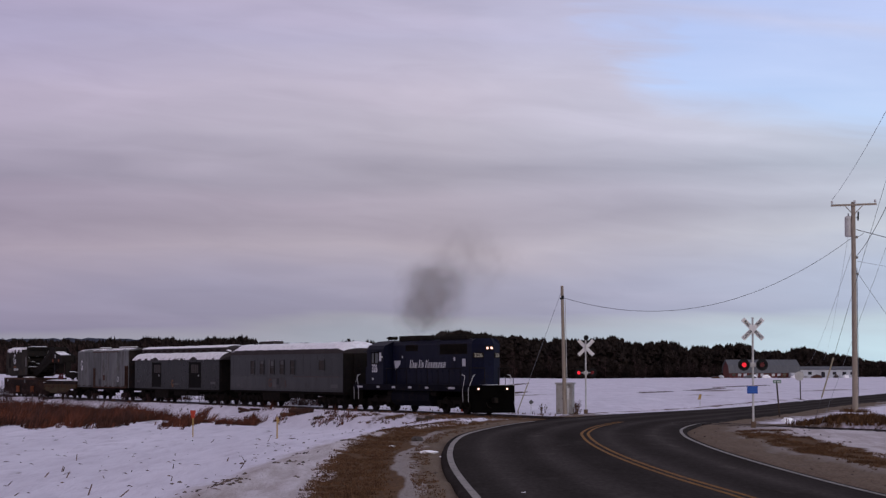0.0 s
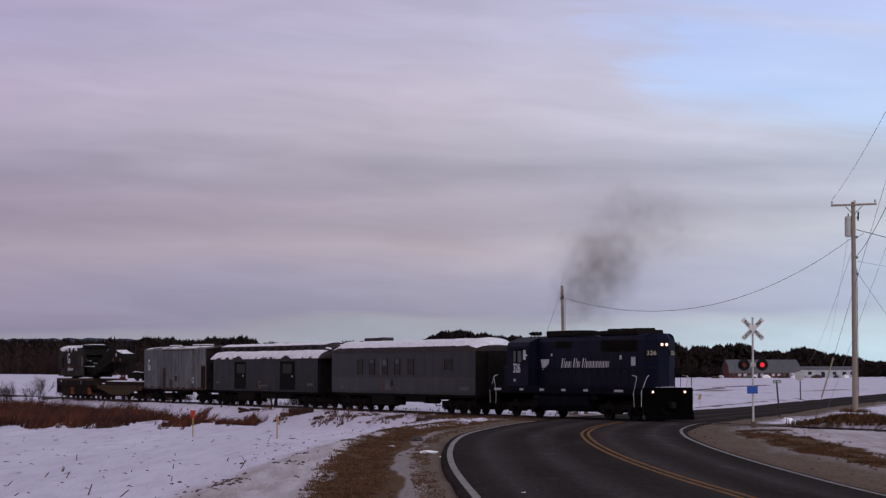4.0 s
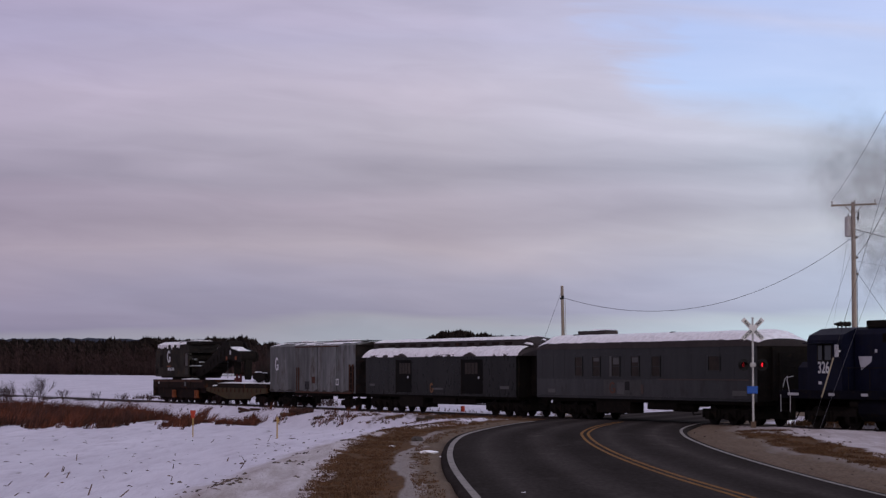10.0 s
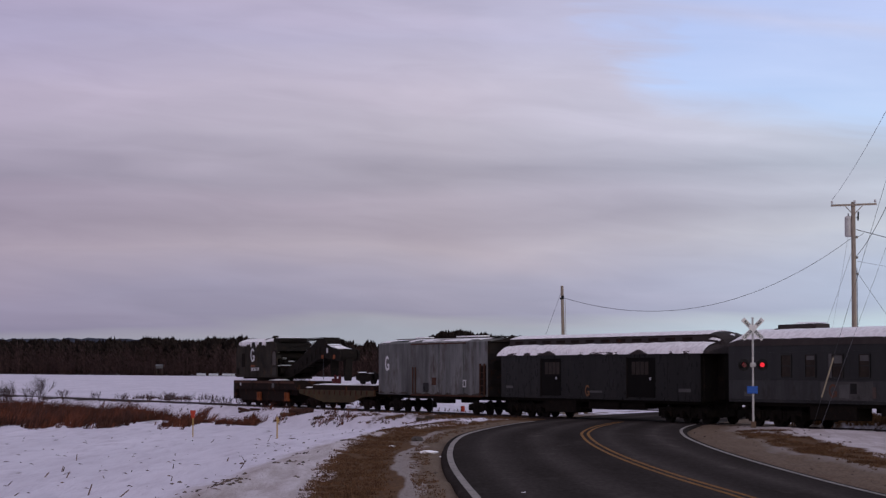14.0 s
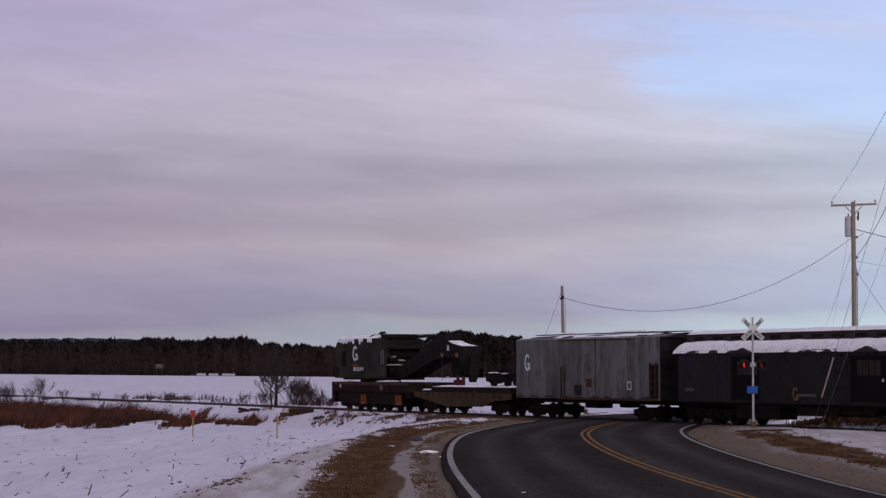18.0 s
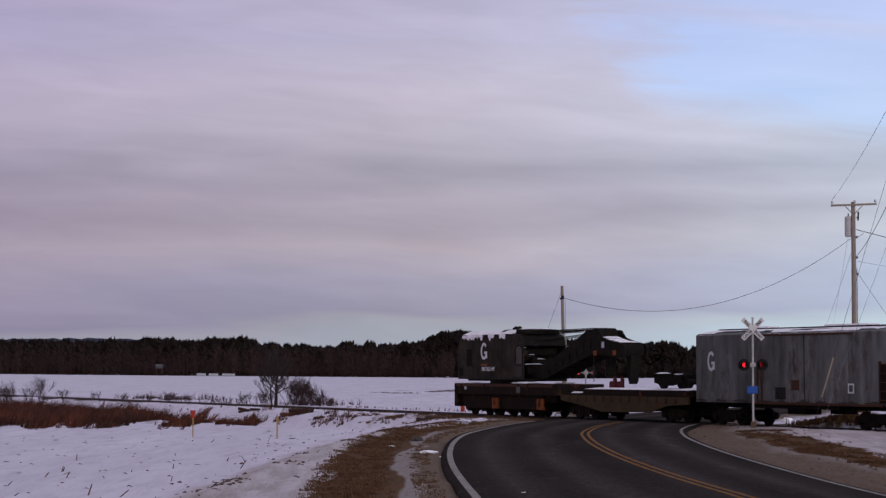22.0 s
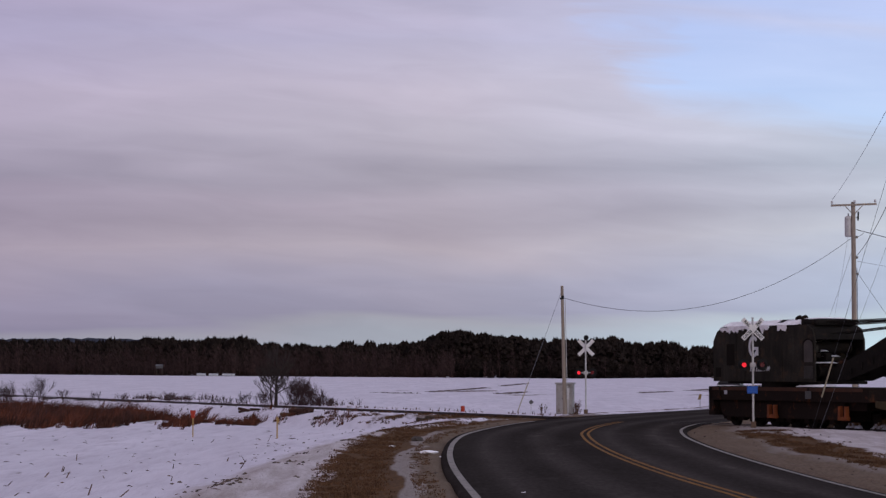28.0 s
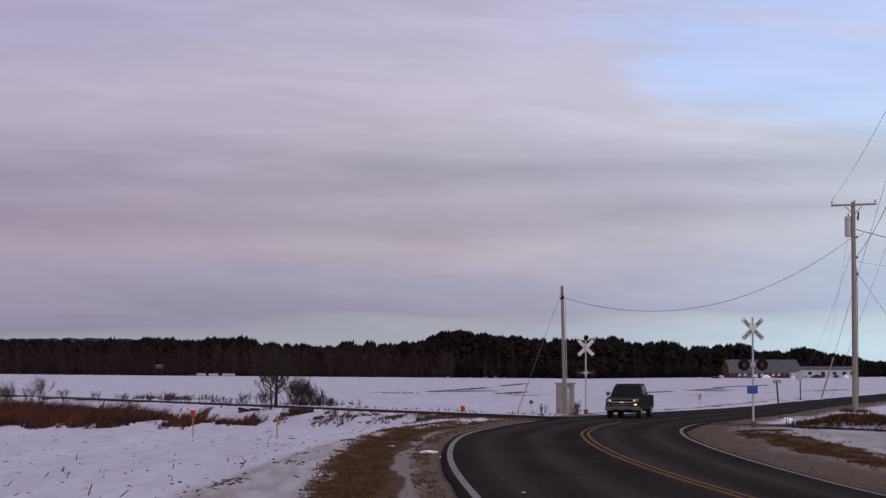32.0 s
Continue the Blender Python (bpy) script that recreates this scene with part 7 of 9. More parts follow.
def make_signal(x, y, z, turn, lettered, bell, top, cz, lz, lit, label):
    g = thing("crossing_signal", pose(x, y, z, 0, 0, turn), label, "crossing signal", "crossing signals")
    bm = bmnew()
    cyl(bm, (0, 0, 0.1), (0, 0, top), 0.05, 0.045, 14)
    cyl(bm, (0, 0, top), (0, 0, top + 0.04), 0.07, 0.04, 12)
    part("mast", bm, "silver", g, "silver painted mast")
    bm = bmnew()
    prism(bm, [(-0.13, -0.15), (0.13, -0.15), (0.08, 0.3), (-0.08, 0.3)], -0.11, 0.11)
    part("base", bm, "basebrown", g, "squat brown base casting")
    for k, ang in enumerate((45, -45)):
        bm = bmnew()
        box(bm, -0.63, 0.63, -0.015, 0.015, -0.105, 0.105, 0.004)
        bl = part("blade", bm, "signwhite", g, "white crossbuck blade", at=Matrix.Translation((0, -0.09 - 0.035 * k, cz)) @ pose(0, 0, 0, 0, ang, 0))
        if lettered:
            for word, dx in ((("RAIL", -0.35), ("ROAD", 0.35)) if ang == 45 else (("CROSS", -0.33), ("ING", 0.37))):
                text_mesh("letters", word, 0.175, "letterblack", bl, Matrix.Translation((dx, -0.018, 0)) @ Euler((radians(90), 0, 0)).to_matrix().to_4x4(), "black sign lettering", 0, 0.9, 0.006)
    bm = bmnew()
    pipe(bm, [(-0.38, -0.02, lz), (0.38, -0.02, lz)], 0.03)
    box(bm, -0.12, 0.12, -0.1, 0.1, lz - 0.1, lz + 0.1, 0.03)
    part("light_bar", bm, "silver", g)
    for k, sx in enumerate((-0.4, 0.4)):
        bm = bmnew()
        cyl(bm, (sx, -0.06, lz), (sx, -0.045, lz), 0.26, 0.26, 28)
        cyl(bm, (sx, -0.2, lz), (sx, 0.1, lz), 0.12, 0.1, 20)
        lamp = part("lamp", bm, "blackmatt", g, "black round lamp and backing disc")
        bm = bmnew()
        for a in range(12):
            t0, t1 = math.pi * a / 12, math.pi * (a + 1) / 12
            prism(bm, [(sx + 0.155 * math.cos(t0), lz + 0.155 * math.sin(t0)), (sx + 0.155 * math.cos(t1), lz + 0.155 * math.sin(t1)), (sx + 0.145 * math.cos(t1), lz + 0.145 * math.sin(t1)), (sx + 0.145 * math.cos(t0), lz + 0.145 * math.sin(t0))], -0.4, -0.06, "y")
        part("hood", bm, "blackmatt", lamp)
        # an added two-faced disc, lit lens and dull glass; turning it imitates flashing
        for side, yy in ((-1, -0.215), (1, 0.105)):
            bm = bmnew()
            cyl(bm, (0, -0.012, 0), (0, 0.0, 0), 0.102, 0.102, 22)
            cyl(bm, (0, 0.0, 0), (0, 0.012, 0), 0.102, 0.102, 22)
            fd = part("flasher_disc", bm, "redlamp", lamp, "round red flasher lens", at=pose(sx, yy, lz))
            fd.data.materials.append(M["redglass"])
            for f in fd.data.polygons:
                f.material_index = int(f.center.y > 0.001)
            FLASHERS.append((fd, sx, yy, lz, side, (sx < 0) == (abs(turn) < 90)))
        if lettered:
            bm = bmnew()
            cyl(bm, (sx, 0.02, lz), (sx, 0.035, lz), 0.26, 0.26, 28)
            part("backing", bm, "blackmatt", lamp)
    if bell:
        bm = bmnew()
        cyl(bm, (-0.02, 0.0, top + 0.02), (-0.02, 0, top + 0.12), 0.05, seg=10)
        cyl(bm, (-0.02, -0.08, top + 0.2), (-0.02, 0.08, top + 0.2), 0.15, 0.12, 20)
        part("bell", bm, "blackmatt", g, "dark warning bell")
    return g


M["signback"] = surface("sign_back", (0.48, 0.46, 0.43), (0.38, 0.36, 0.34), 3.0, 0.6)
M["cabinet"] = surface("cabinet_paint", (0.36, 0.34, 0.32), (0.27, 0.255, 0.24), 2.0, 0.6, wear=(0.16, 0.12, 0.09), wear_amount=0.2)
M["blackmatt"] = surface("matt_black", (0.012, 0.012, 0.012), (0.02, 0.019, 0.018), 4.0, 0.8)
M["basebrown"] = surface("rusty_base", (0.14, 0.09, 0.06), (0.1, 0.065, 0.045), 5.0, 0.8)


def make_crossing():
    z = 0.06
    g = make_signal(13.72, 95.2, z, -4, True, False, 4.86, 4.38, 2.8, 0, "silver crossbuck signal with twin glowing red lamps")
    bm = bmnew()
    box(bm, -0.27, 0.2, -0.085, -0.065, 1.53, 1.86, 0.01)
    part("blue_sign", bm, "signblue", g, "plain blue notice plate")
    for k in range(3):
        bar(g, -0.22, 0.15, 1.6 + 0.08 * k, 1.625 + 0.08 * k, -0.085, "signblue_light", "sign_line", "unreadable pale line")
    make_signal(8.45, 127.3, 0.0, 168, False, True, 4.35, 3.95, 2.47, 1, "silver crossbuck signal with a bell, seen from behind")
    # relay cabinet
    c = thing("relay_cabinet", pose(7.34, 129.2, -0.05, 0, 0, -12), "pale grey weathered relay cabinet beside the service pole", "cabinet")
    bm = bmnew()
    box(bm, -0.5, 0.5, -0.4, 0.4, 0.08, 1.85, 0.03)
    part("body", bm, "cabinet", c)
    bm = bmnew()
    prism(bm, [(-0.47, 1.83), (0.47, 1.83), (0.44, 1.93), (-0.44, 1.93)], -0.56, 0.56)
    part("lid", bm, "cabinet", c)
    for x in (-0.24, 0.24):
        bm = bmnew()
        box(bm, x - 0.22, x + 0.22, -0.425, -0.4, 0.2, 1.75, 0.01)
        d = part("door", bm, "cabinet", c)
        bm = bmnew()
        box(bm, x - 0.02 + (0.15 if x < 0 else -0.15), x + 0.02 + (0.15 if x < 0 else -0.15), -0.45, -0.425, 0.9, 1.05, 0.005)
        part("handle", bm, "blackmatt", d)
    bm = bmnew()
    box(bm, -0.55, 0.55, -0.45, 0.45, -0.2, 0.08, 0.02)
    part("plinth", bm, "stone", c)
    # planks in the crossing
    pl = thing("crossing_planks", Matrix.Identity(4), "timber and asphalt crossing deck between the rails", "level crossing", kind="structure")
    for n, w in ((-0.32, 0.5), (0.32, 0.5), (-1.18, 0.55), (1.18, 0.55)):
        for k in range(3):
            s0 = 18.3 + k * 3.7
            bm = bmnew()
            box(bm, -1.83, 1.83, -w / 2, w / 2, -0.1, 0.028, 0.01)
            p = on_track(s0 + 1.85, n)
            part("plank", bm, "asphalt", pl, at=pose(p[0], p[1], -0.012, 0, 0, HEAD))


M["signblue_light"] = surface("faded_sign_blue", (0.06, 0.16, 0.5), (0.05, 0.14, 0.46), 3.0, 0.4)


# ---- small signs, stakes, heaps ----
def post_sign(name, x, y, label, category, build, group=""):
    t = thing(name, pose(x, y, height(x, y) - 0.02), label, category, group)
    build(t)
    return t


def make_signs():
    def street(t):
        bm = bmnew()
        pipe(bm, [(0, 0, 0), (-0.16, 0, 2.0)], 0.045)
        part("post", bm, "darkwood", t, "thin leaning dark post")
        bm = bmnew()
        box(bm, -0.36, 0.1, -0.03, -0.01, 1.9, 2.08, 0.005)
        part("plate", bm, "signgreen", t, "pale green street plate")
        bar(t, -0.3, 0.05, 1.96, 2.0, -0.03, "signwhite", "sign_line", "unreadable white line")

    post_sign("street_sign", 18.95, 121.2, "pale green street name sign on a leaning post", "sign", street)

    def stop(t):
        bm = bmnew()
        pipe(bm, [(0, 0, 0), (-0.03, 0, 2.3)], 0.05)
        part("post", bm, "darkwood", t)
        bm = bmnew()
        cyl(bm, (-0.1, -0.07, 2.05), (-0.1, -0.05, 2.05), 0.42, 0.42, 8)
        part("plate", bm, "signback", t, "pale back of an octagonal sign")

    post_sign("stop_sign", 30.9, 186.0, "octagonal road sign seen from its pale back", "sign", stop)

    def diamond(t):
        bm = bmnew()
        pipe(bm, [(0, 0, 0), (0, 0, 0.75)], 0.02)
        part("post", bm, "silver", t)
        bm = bmnew()
        box(bm, -0.11, 0.11, -0.03, -0.015, -0.11, 0.11, 0.005)
        part("plate", bm, "carpale", t, at=Matrix.Translation((0, 0, 0.75)) @ pose(0, 0, 0, 0, 45, 0))

    post_sign("diamond_marker", 5.28, 129.0, "small grey diamond marker on a thin post", "marker", diamond)

    def tag(t):
        bm = bmnew()
        pipe(bm, [(0, 0, 0), (0.02, 0, 0.7)], 0.025)
        part("post", bm, "silver", t)
        bm = bmnew()
        prism(bm, [(-0.16, 0.6), (0.06, 0.62), (0.12, 0.95), (-0.02, 0.98)], -0.04, -0.02, "y")
        part("tag", bm, "yellowwood", t, "yellow tag")

    post_sign("utility_marker", 17.4, 145.8, "yellow-tagged marker post in the snow", "marker", tag)

    def red_stake(t):
        bm = bmnew()
        box(bm, -0.025, 0.025, -0.025, 0.025, -0.1, 0.95, 0.005)
        part("stake", bm, "yellowwood", t, "yellow wooden stake")
        bm = bmnew()
        prism(bm, [(-0.14, 1.28), (0.14, 1.28), (0.09, 1.1), (0.08, 0.92), (-0.08, 0.92), (-0.09, 1.1)], -0.05, 0.05, "y")
        part("marker", bm, "redpaint", t, "faded red marker head")

    post_sign("survey_stake", -11.9, 102.5, "wooden stake with a red marker head in the snow", "stake", red_stake, "line-side stakes")

    def yellow_stake(t):
        bm = bmnew()
        box(bm, -0.03, 0.03, -0.025, 0.025, -0.1, 1.0, 0.005)
        part("stake", bm, "yellowwood", t, "yellow wooden stake")
        bm = bmnew()
        prism(bm, [(-0.04, 0.98), (0.06, 0.95), (0.1, 0.75), (-0.02, 0.7)], -0.04, -0.025, "y")
        part("tag", bm, "yellowwood", t)

    post_sign("survey_stake", -7.5, 97.4, "plain yellow wooden stake in the snow", "stake", yellow_stake, "line-side stakes")

    def can(t):
        bm = bmnew()
        cyl(bm, (0, 0, 0), (0, 0, 0.34), 0.13, 0.13, 14)
        part("body", bm, "redpaint", t)
        bm = bmnew()
        cyl(bm, (0, 0, 0.34), (0, 0, 0.38), 0.14, 0.1, 14)
        part("cap", bm, "redpaint", t)

    post_sign("marker_can", 1.25, 135.9, "squat red marker beside the rail", "marker", can)


def log_pile(x, y, n, size, material, label, seed, across=0.5, high=3):
    rnd = random.Random(seed)
    for k in range(n):
        bm = bmnew()
        L = size * rnd.uniform(0.6, 1.1)
        box(bm, -L / 2, L / 2, -0.12, 0.12, -0.1, 0.1, 0.025)
        for v in bm.verts:
            v.co += Vector((noise.noise(v.co * 3 + Vector((k, 0, 0))), noise.noise(v.co * 4 + Vector((0, k, 0))), noise.noise(v.co * 4 + Vector((0, 0, k))))) * 0.03
        xx, yy = x + rnd.uniform(-1, 1) * across, y + rnd.uniform(-0.3, 0.3)
        solid("old_tie", bm, material, pose(xx, yy, height(xx, yy) + 0.02 + 0.15 * (k // high), rnd.uniform(-10, 10), rnd.uniform(-14, 14), rnd.uniform(-40, 40)), label, "railway tie", "discarded ties")


def make_lineside():
    log_pile(-13.26, 149.0, 4, 0.8, "logdark", "dark discarded railway tie lying in the snow", 1)
    log_pile(-10.0, 140.4, 5, 0.9, "logbrown", "brown weathered tie stacked in the snow", 2, 0.5)
    log_pile(-9.1, 139.9, 7, 0.9, "logdark", "dark red-brown tie stacked in the snow", 12)
    log_pile(-7.9, 134.8, 2, 0.6, "darkwood", "dark discarded railway tie lying in the snow", 3)
    log_pile(-0.77, 122.7, 3, 1.0, "darkwood", "dark discarded railway tie lying in the snow", 4)
    log_pile(-3.0, 127.3, 3, 0.7, "logbrown", "brown weathered tie half buried in snow", 6)
    for k, (x, y, r) in enumerate(((19.08, 101.8, 0.2), (20.39, 103.9, 0.26), (20.0, 99.8, 0.22), (17.4, 108.7, 0.2), (18.2, 104.6, 0.12))):
        bm = bmnew()
        ball(bm, (0, 0, 0), r, 2, (1.6, 1.2, 0.9))
        for v in bm.verts:
            v.co += v.co.normalized() * noise.noise(v.co * 7 + Vector((k * 3, 0, 0))) * r * 0.5
        solid("snow_lump", bm, "snow", pose(x, y, r * 0.4), "lump of ploughed snow beside the rails", "snow", "snow lumps by the rails")
    for x, y, r, mt, nm, lb in ((-0.95, 80.6, 0.17, "stone", "stone", "rough dark stone on the verge"), (-0.45, 67.6, 0.16, "snow", "snow_lump", "lump of ploughed snow on the verge"), (-0.1, 67.2, 0.09, "snow", "snow_lump", "small lump of ploughed snow"), (1.72, 46.2, 0.035, "snow", "snow_lump", "small lump of snow on the road"), (-1.75, 74.0, 0.07, "snow", "snow_lump", "small lump of snow on the turf")):
        bm = bmnew()
        ball(bm, (0, 0, 0), r, 2, (1.5, 1.2, 0.75) if mt == "stone" else (1.9, 1.2, 0.42))
        for v in bm.verts:
            v.co += v.co.normalized() * noise.noise(v.co * 9 + Vector((x, 0, 0))) * r * 0.45
        solid(nm, bm, mt, pose(x, y, max(height(x, y), 0.0 if x > 0.6 else -9) + r * 0.35), lb, "stone" if mt == "stone" else "snow")


M["logdark"] = surface("red_brown_tie_wood", (0.06, 0.028, 0.02), (0.04, 0.02, 0.015), 2.0, 0.9)
M["logbrown"] = surface("brown_tie_wood", (0.12, 0.07, 0.04), (0.08, 0.048, 0.03), 2.0, 0.9)


# ---- plants ----
def twig(V, F, p, q, r0, r1):
    """A three-sided tapering stick from p to q."""
    d = (q - p).normalized()
    u = d.orthogonal()
    w = d.cross(u)
    b = len(V)
    for c, r in ((p, r0), (q, r1)):
        for k in range(3):
            a = 2.0944 * k
            V.append(tuple(c + (u * math.cos(a) + w * math.sin(a)) * r))
    F += [(b + k, b + (k + 1) % 3, b + 3 + (k + 1) % 3, b + 3 + k) for k in range(3)]


def grow(V, F, p, d, length, r, depth, rnd, spread=0.55, lift=0.25):
    """A limb that bends a little on its way and forks into finer ones."""
    if depth == 0:
        return
    m = p + d * length * 0.5
    e = (d + Vector((rnd.uniform(-1, 1), rnd.uniform(-1, 1), rnd.uniform(-0.4, 0.8))) * 0.18).normalized()
    q = m + e * length * 0.5
    twig(V, F, p, m, r, r * 0.85)
    twig(V, F, m, q, r * 0.85, r * 0.66)
    for k in range(rnd.choice((2, 3, 3)) if depth > 1 else 0):
        f = (e + Vector((rnd.uniform(-1, 1), rnd.uniform(-1, 1), rnd.uniform(-0.45, 0.55) + lift)) * spread).normalized()
        grow(V, F, m.lerp(q, rnd.uniform(0.1, 1.0)), f, length * rnd.uniform(0.55, 0.85), max(0.0045, r * rnd.uniform(0.5, 0.66)), depth - 1, rnd, spread, lift)


def plant_mesh(name, V, F, material):
    me = bpy.data.meshes.new(name)
    me.from_pydata(V, [], F)
    me.materials.append(M[material])
    return me


def make_trees():
    x, y = -12.5, 160.5
    t = thing("bare_tree", pose(x, y, height(x, y) - 0.1), "small leafless tree with a dark trunk behind the track", "tree")
    rnd = random.Random(21)
    V, F = [], []
    limbs = []
    for lean, r, top in ((Vector((0.04, 0, 1)), 0.13, 2.7), (Vector((-0.16, 0.1, 1)), 0.07, 2.1)):
        p, up = Vector((lean.x * 1.5, 0, 0)), lean.normalized()
        for k in range(7):
            q = p + (up + Vector((rnd.uniform(-0.1, 0.1), rnd.uniform(-0.1, 0.1), 0))) * (top / 7)
            twig(V, F, p, q, r * (1 - 0.13 * k), r * (1 - 0.13 * (k + 1)))
            if k > 1:
                limbs += [(p.lerp(q, rnd.random()), k, r) for _ in range(3)]
            p = q
        limbs.append((p, 7, r))
    tr = new("trunk", plant_mesh("trunk", V, F, "bark"))
    tr.parent = t
    tagged(tr, "grey-brown forking trunk")
    V, F = [], []
    for i, (p, k, r) in enumerate(limbs):
        a = i * 2.4
        out = 1.0 - 0.07 * k
        d = Vector((math.cos(a) * out, math.sin(a) * out, 0.35 + 0.1 * k)).normalized()
        grow(V, F, p, d, (1.15 - 0.04 * k) * (1.0 if r > 0.1 else 0.7), r * 0.32, 5, rnd, 0.55, 0.3)
    cr = new("crown", plant_mesh("crown", V, F, "bark"))
    cr.parent = t
    tagged(cr, "fan of fine bare twigs")
    shrubs = [(-11.3, 162.8, 2.3, 34, "drystem"), (-10.5, 161.0, 2.2, 38, "drystem"), (-9.8, 159.6, 1.6, 34, "drystem"), (-9.0, 157.8, 1.1, 26, "drystem"), (-8.2, 156.2, 0.7, 20, "drystem"), (-13.6, 163.5, 1.5, 22, "drystem"), (-15.0, 162, 1.2, 14, "hardwood"), (-16.6, 164.5, 1.0, 12, "hardwood"), (-36.2, 194, 2.8, 16, "hardwood"), (-37.6, 195.5, 2.2, 12, "hardwood"), (-39.6, 197, 2.3, 16, "hardwood"), (-33.6, 190.5, 1.5, 10, "hardwood"), (-41.0, 200, 2.6, 18, "hardwood"), (-30.0, 186, 0.9, 9, "hardwood"), (-24.6, 180, 1.0, 12, "drystem"), (-27.2, 182.5, 0.8, 9, "drystem"), (-22.6, 177, 1.2, 14, "drystem"), (-20.6, 173.5, 0.9, 10, "drystem"), (-18.2, 169.5, 1.0, 10, "drystem"), (6.0, 130.6, 0.7, 6, "tangrass"), (8.1, 130.5, 0.9, 10, "tangrass"), (8.0, 128.9, 0.6, 10, "tangrass")]
    for k, (x, y, h, n, mt) in enumerate(shrubs):
        V, F = [], []
        for i in range(n):
            a, u = rnd.uniform(0, 6.28), rnd.uniform(0, 0.5) * min(1.2, h)
            grow(V, F, Vector((u * math.cos(a), u * math.sin(a), 0)), Vector((rnd.uniform(-0.5, 0.5), rnd.uniform(-0.5, 0.5), 1)).normalized(), h * rnd.uniform(0.28, 0.46), 0.014, 4, rnd, 0.5, 0.2)
        ob = new("bare_shrub", plant_mesh("bare_shrub", V, F, mt))
        ob.matrix_basis = pose(x, y, height(x, y) - 0.05)
        tagged(ob, "leafless reddish shrub beside the track" if mt == "drystem" else "dead tan weed clump by the crossing" if mt == "tangrass" else "leafless twiggy shrub in the snow", "shrub", "bare shrubs")


M["drystem"] = surface("red_brown_stems", (0.075, 0.04, 0.036), (0.055, 0.032, 0.03), 2.0, 0.95, bump=0)


def tufts(name, places, hmin, hmax, blades, material, label, category, seed, lean=0.5, width=0.02, bend=0.0):
    rnd = random.Random(seed)
    V, F = [], []
    zs = fields(places)[0]
    for (x, y), z in zip(places, zs):
        h = rnd.uniform(hmin, hmax) * (1.0 + 0.7 * noise.noise((x * 0.7, y * 0.3, 4)))
        for k in range(blades):
            a = rnd.uniform(0, 6.28)
            bx, by = x + rnd.uniform(-0.12, 0.12) * (h + 0.3), y + rnd.uniform(-0.12, 0.12) * (h + 0.3)
            dx, dy = math.cos(a) * lean * h * rnd.random() + bend * h * rnd.uniform(0.4, 1.2), math.sin(a) * lean * h * rnd.random()
            w = width * rnd.uniform(0.6, 1.4)
            b = len(V)
            hh = h * rnd.uniform(0.5, 1.1)
            V += [(bx - w, by, z - 0.03), (bx + w, by, z - 0.03), (bx + dx * 0.4 + w * 0.8, by + dy * 0.4, z + hh * 0.6), (bx + dx * 0.4 - w * 0.8, by + dy * 0.4, z + hh * 0.6), (bx + dx, by + dy, z + hh * rnd.uniform(0.75, 1.0))]
            F += [(b, b + 1, b + 2, b + 3), (b + 3, b + 2, b + 4)]
    return joined(name, V, F, material, label, category)


M["rankdark"] = surface("dark_rank_grass", (0.070, 0.032, 0.022), (0.028, 0.015, 0.012), 0.35, 0.95, bump=0, island=0.55, spec=0.03)
M["stubblegrey"] = surface("grey_stubble", (0.10, 0.078, 0.07), (0.15, 0.12, 0.105), 1.0, 0.95, bump=0, island=0.4)


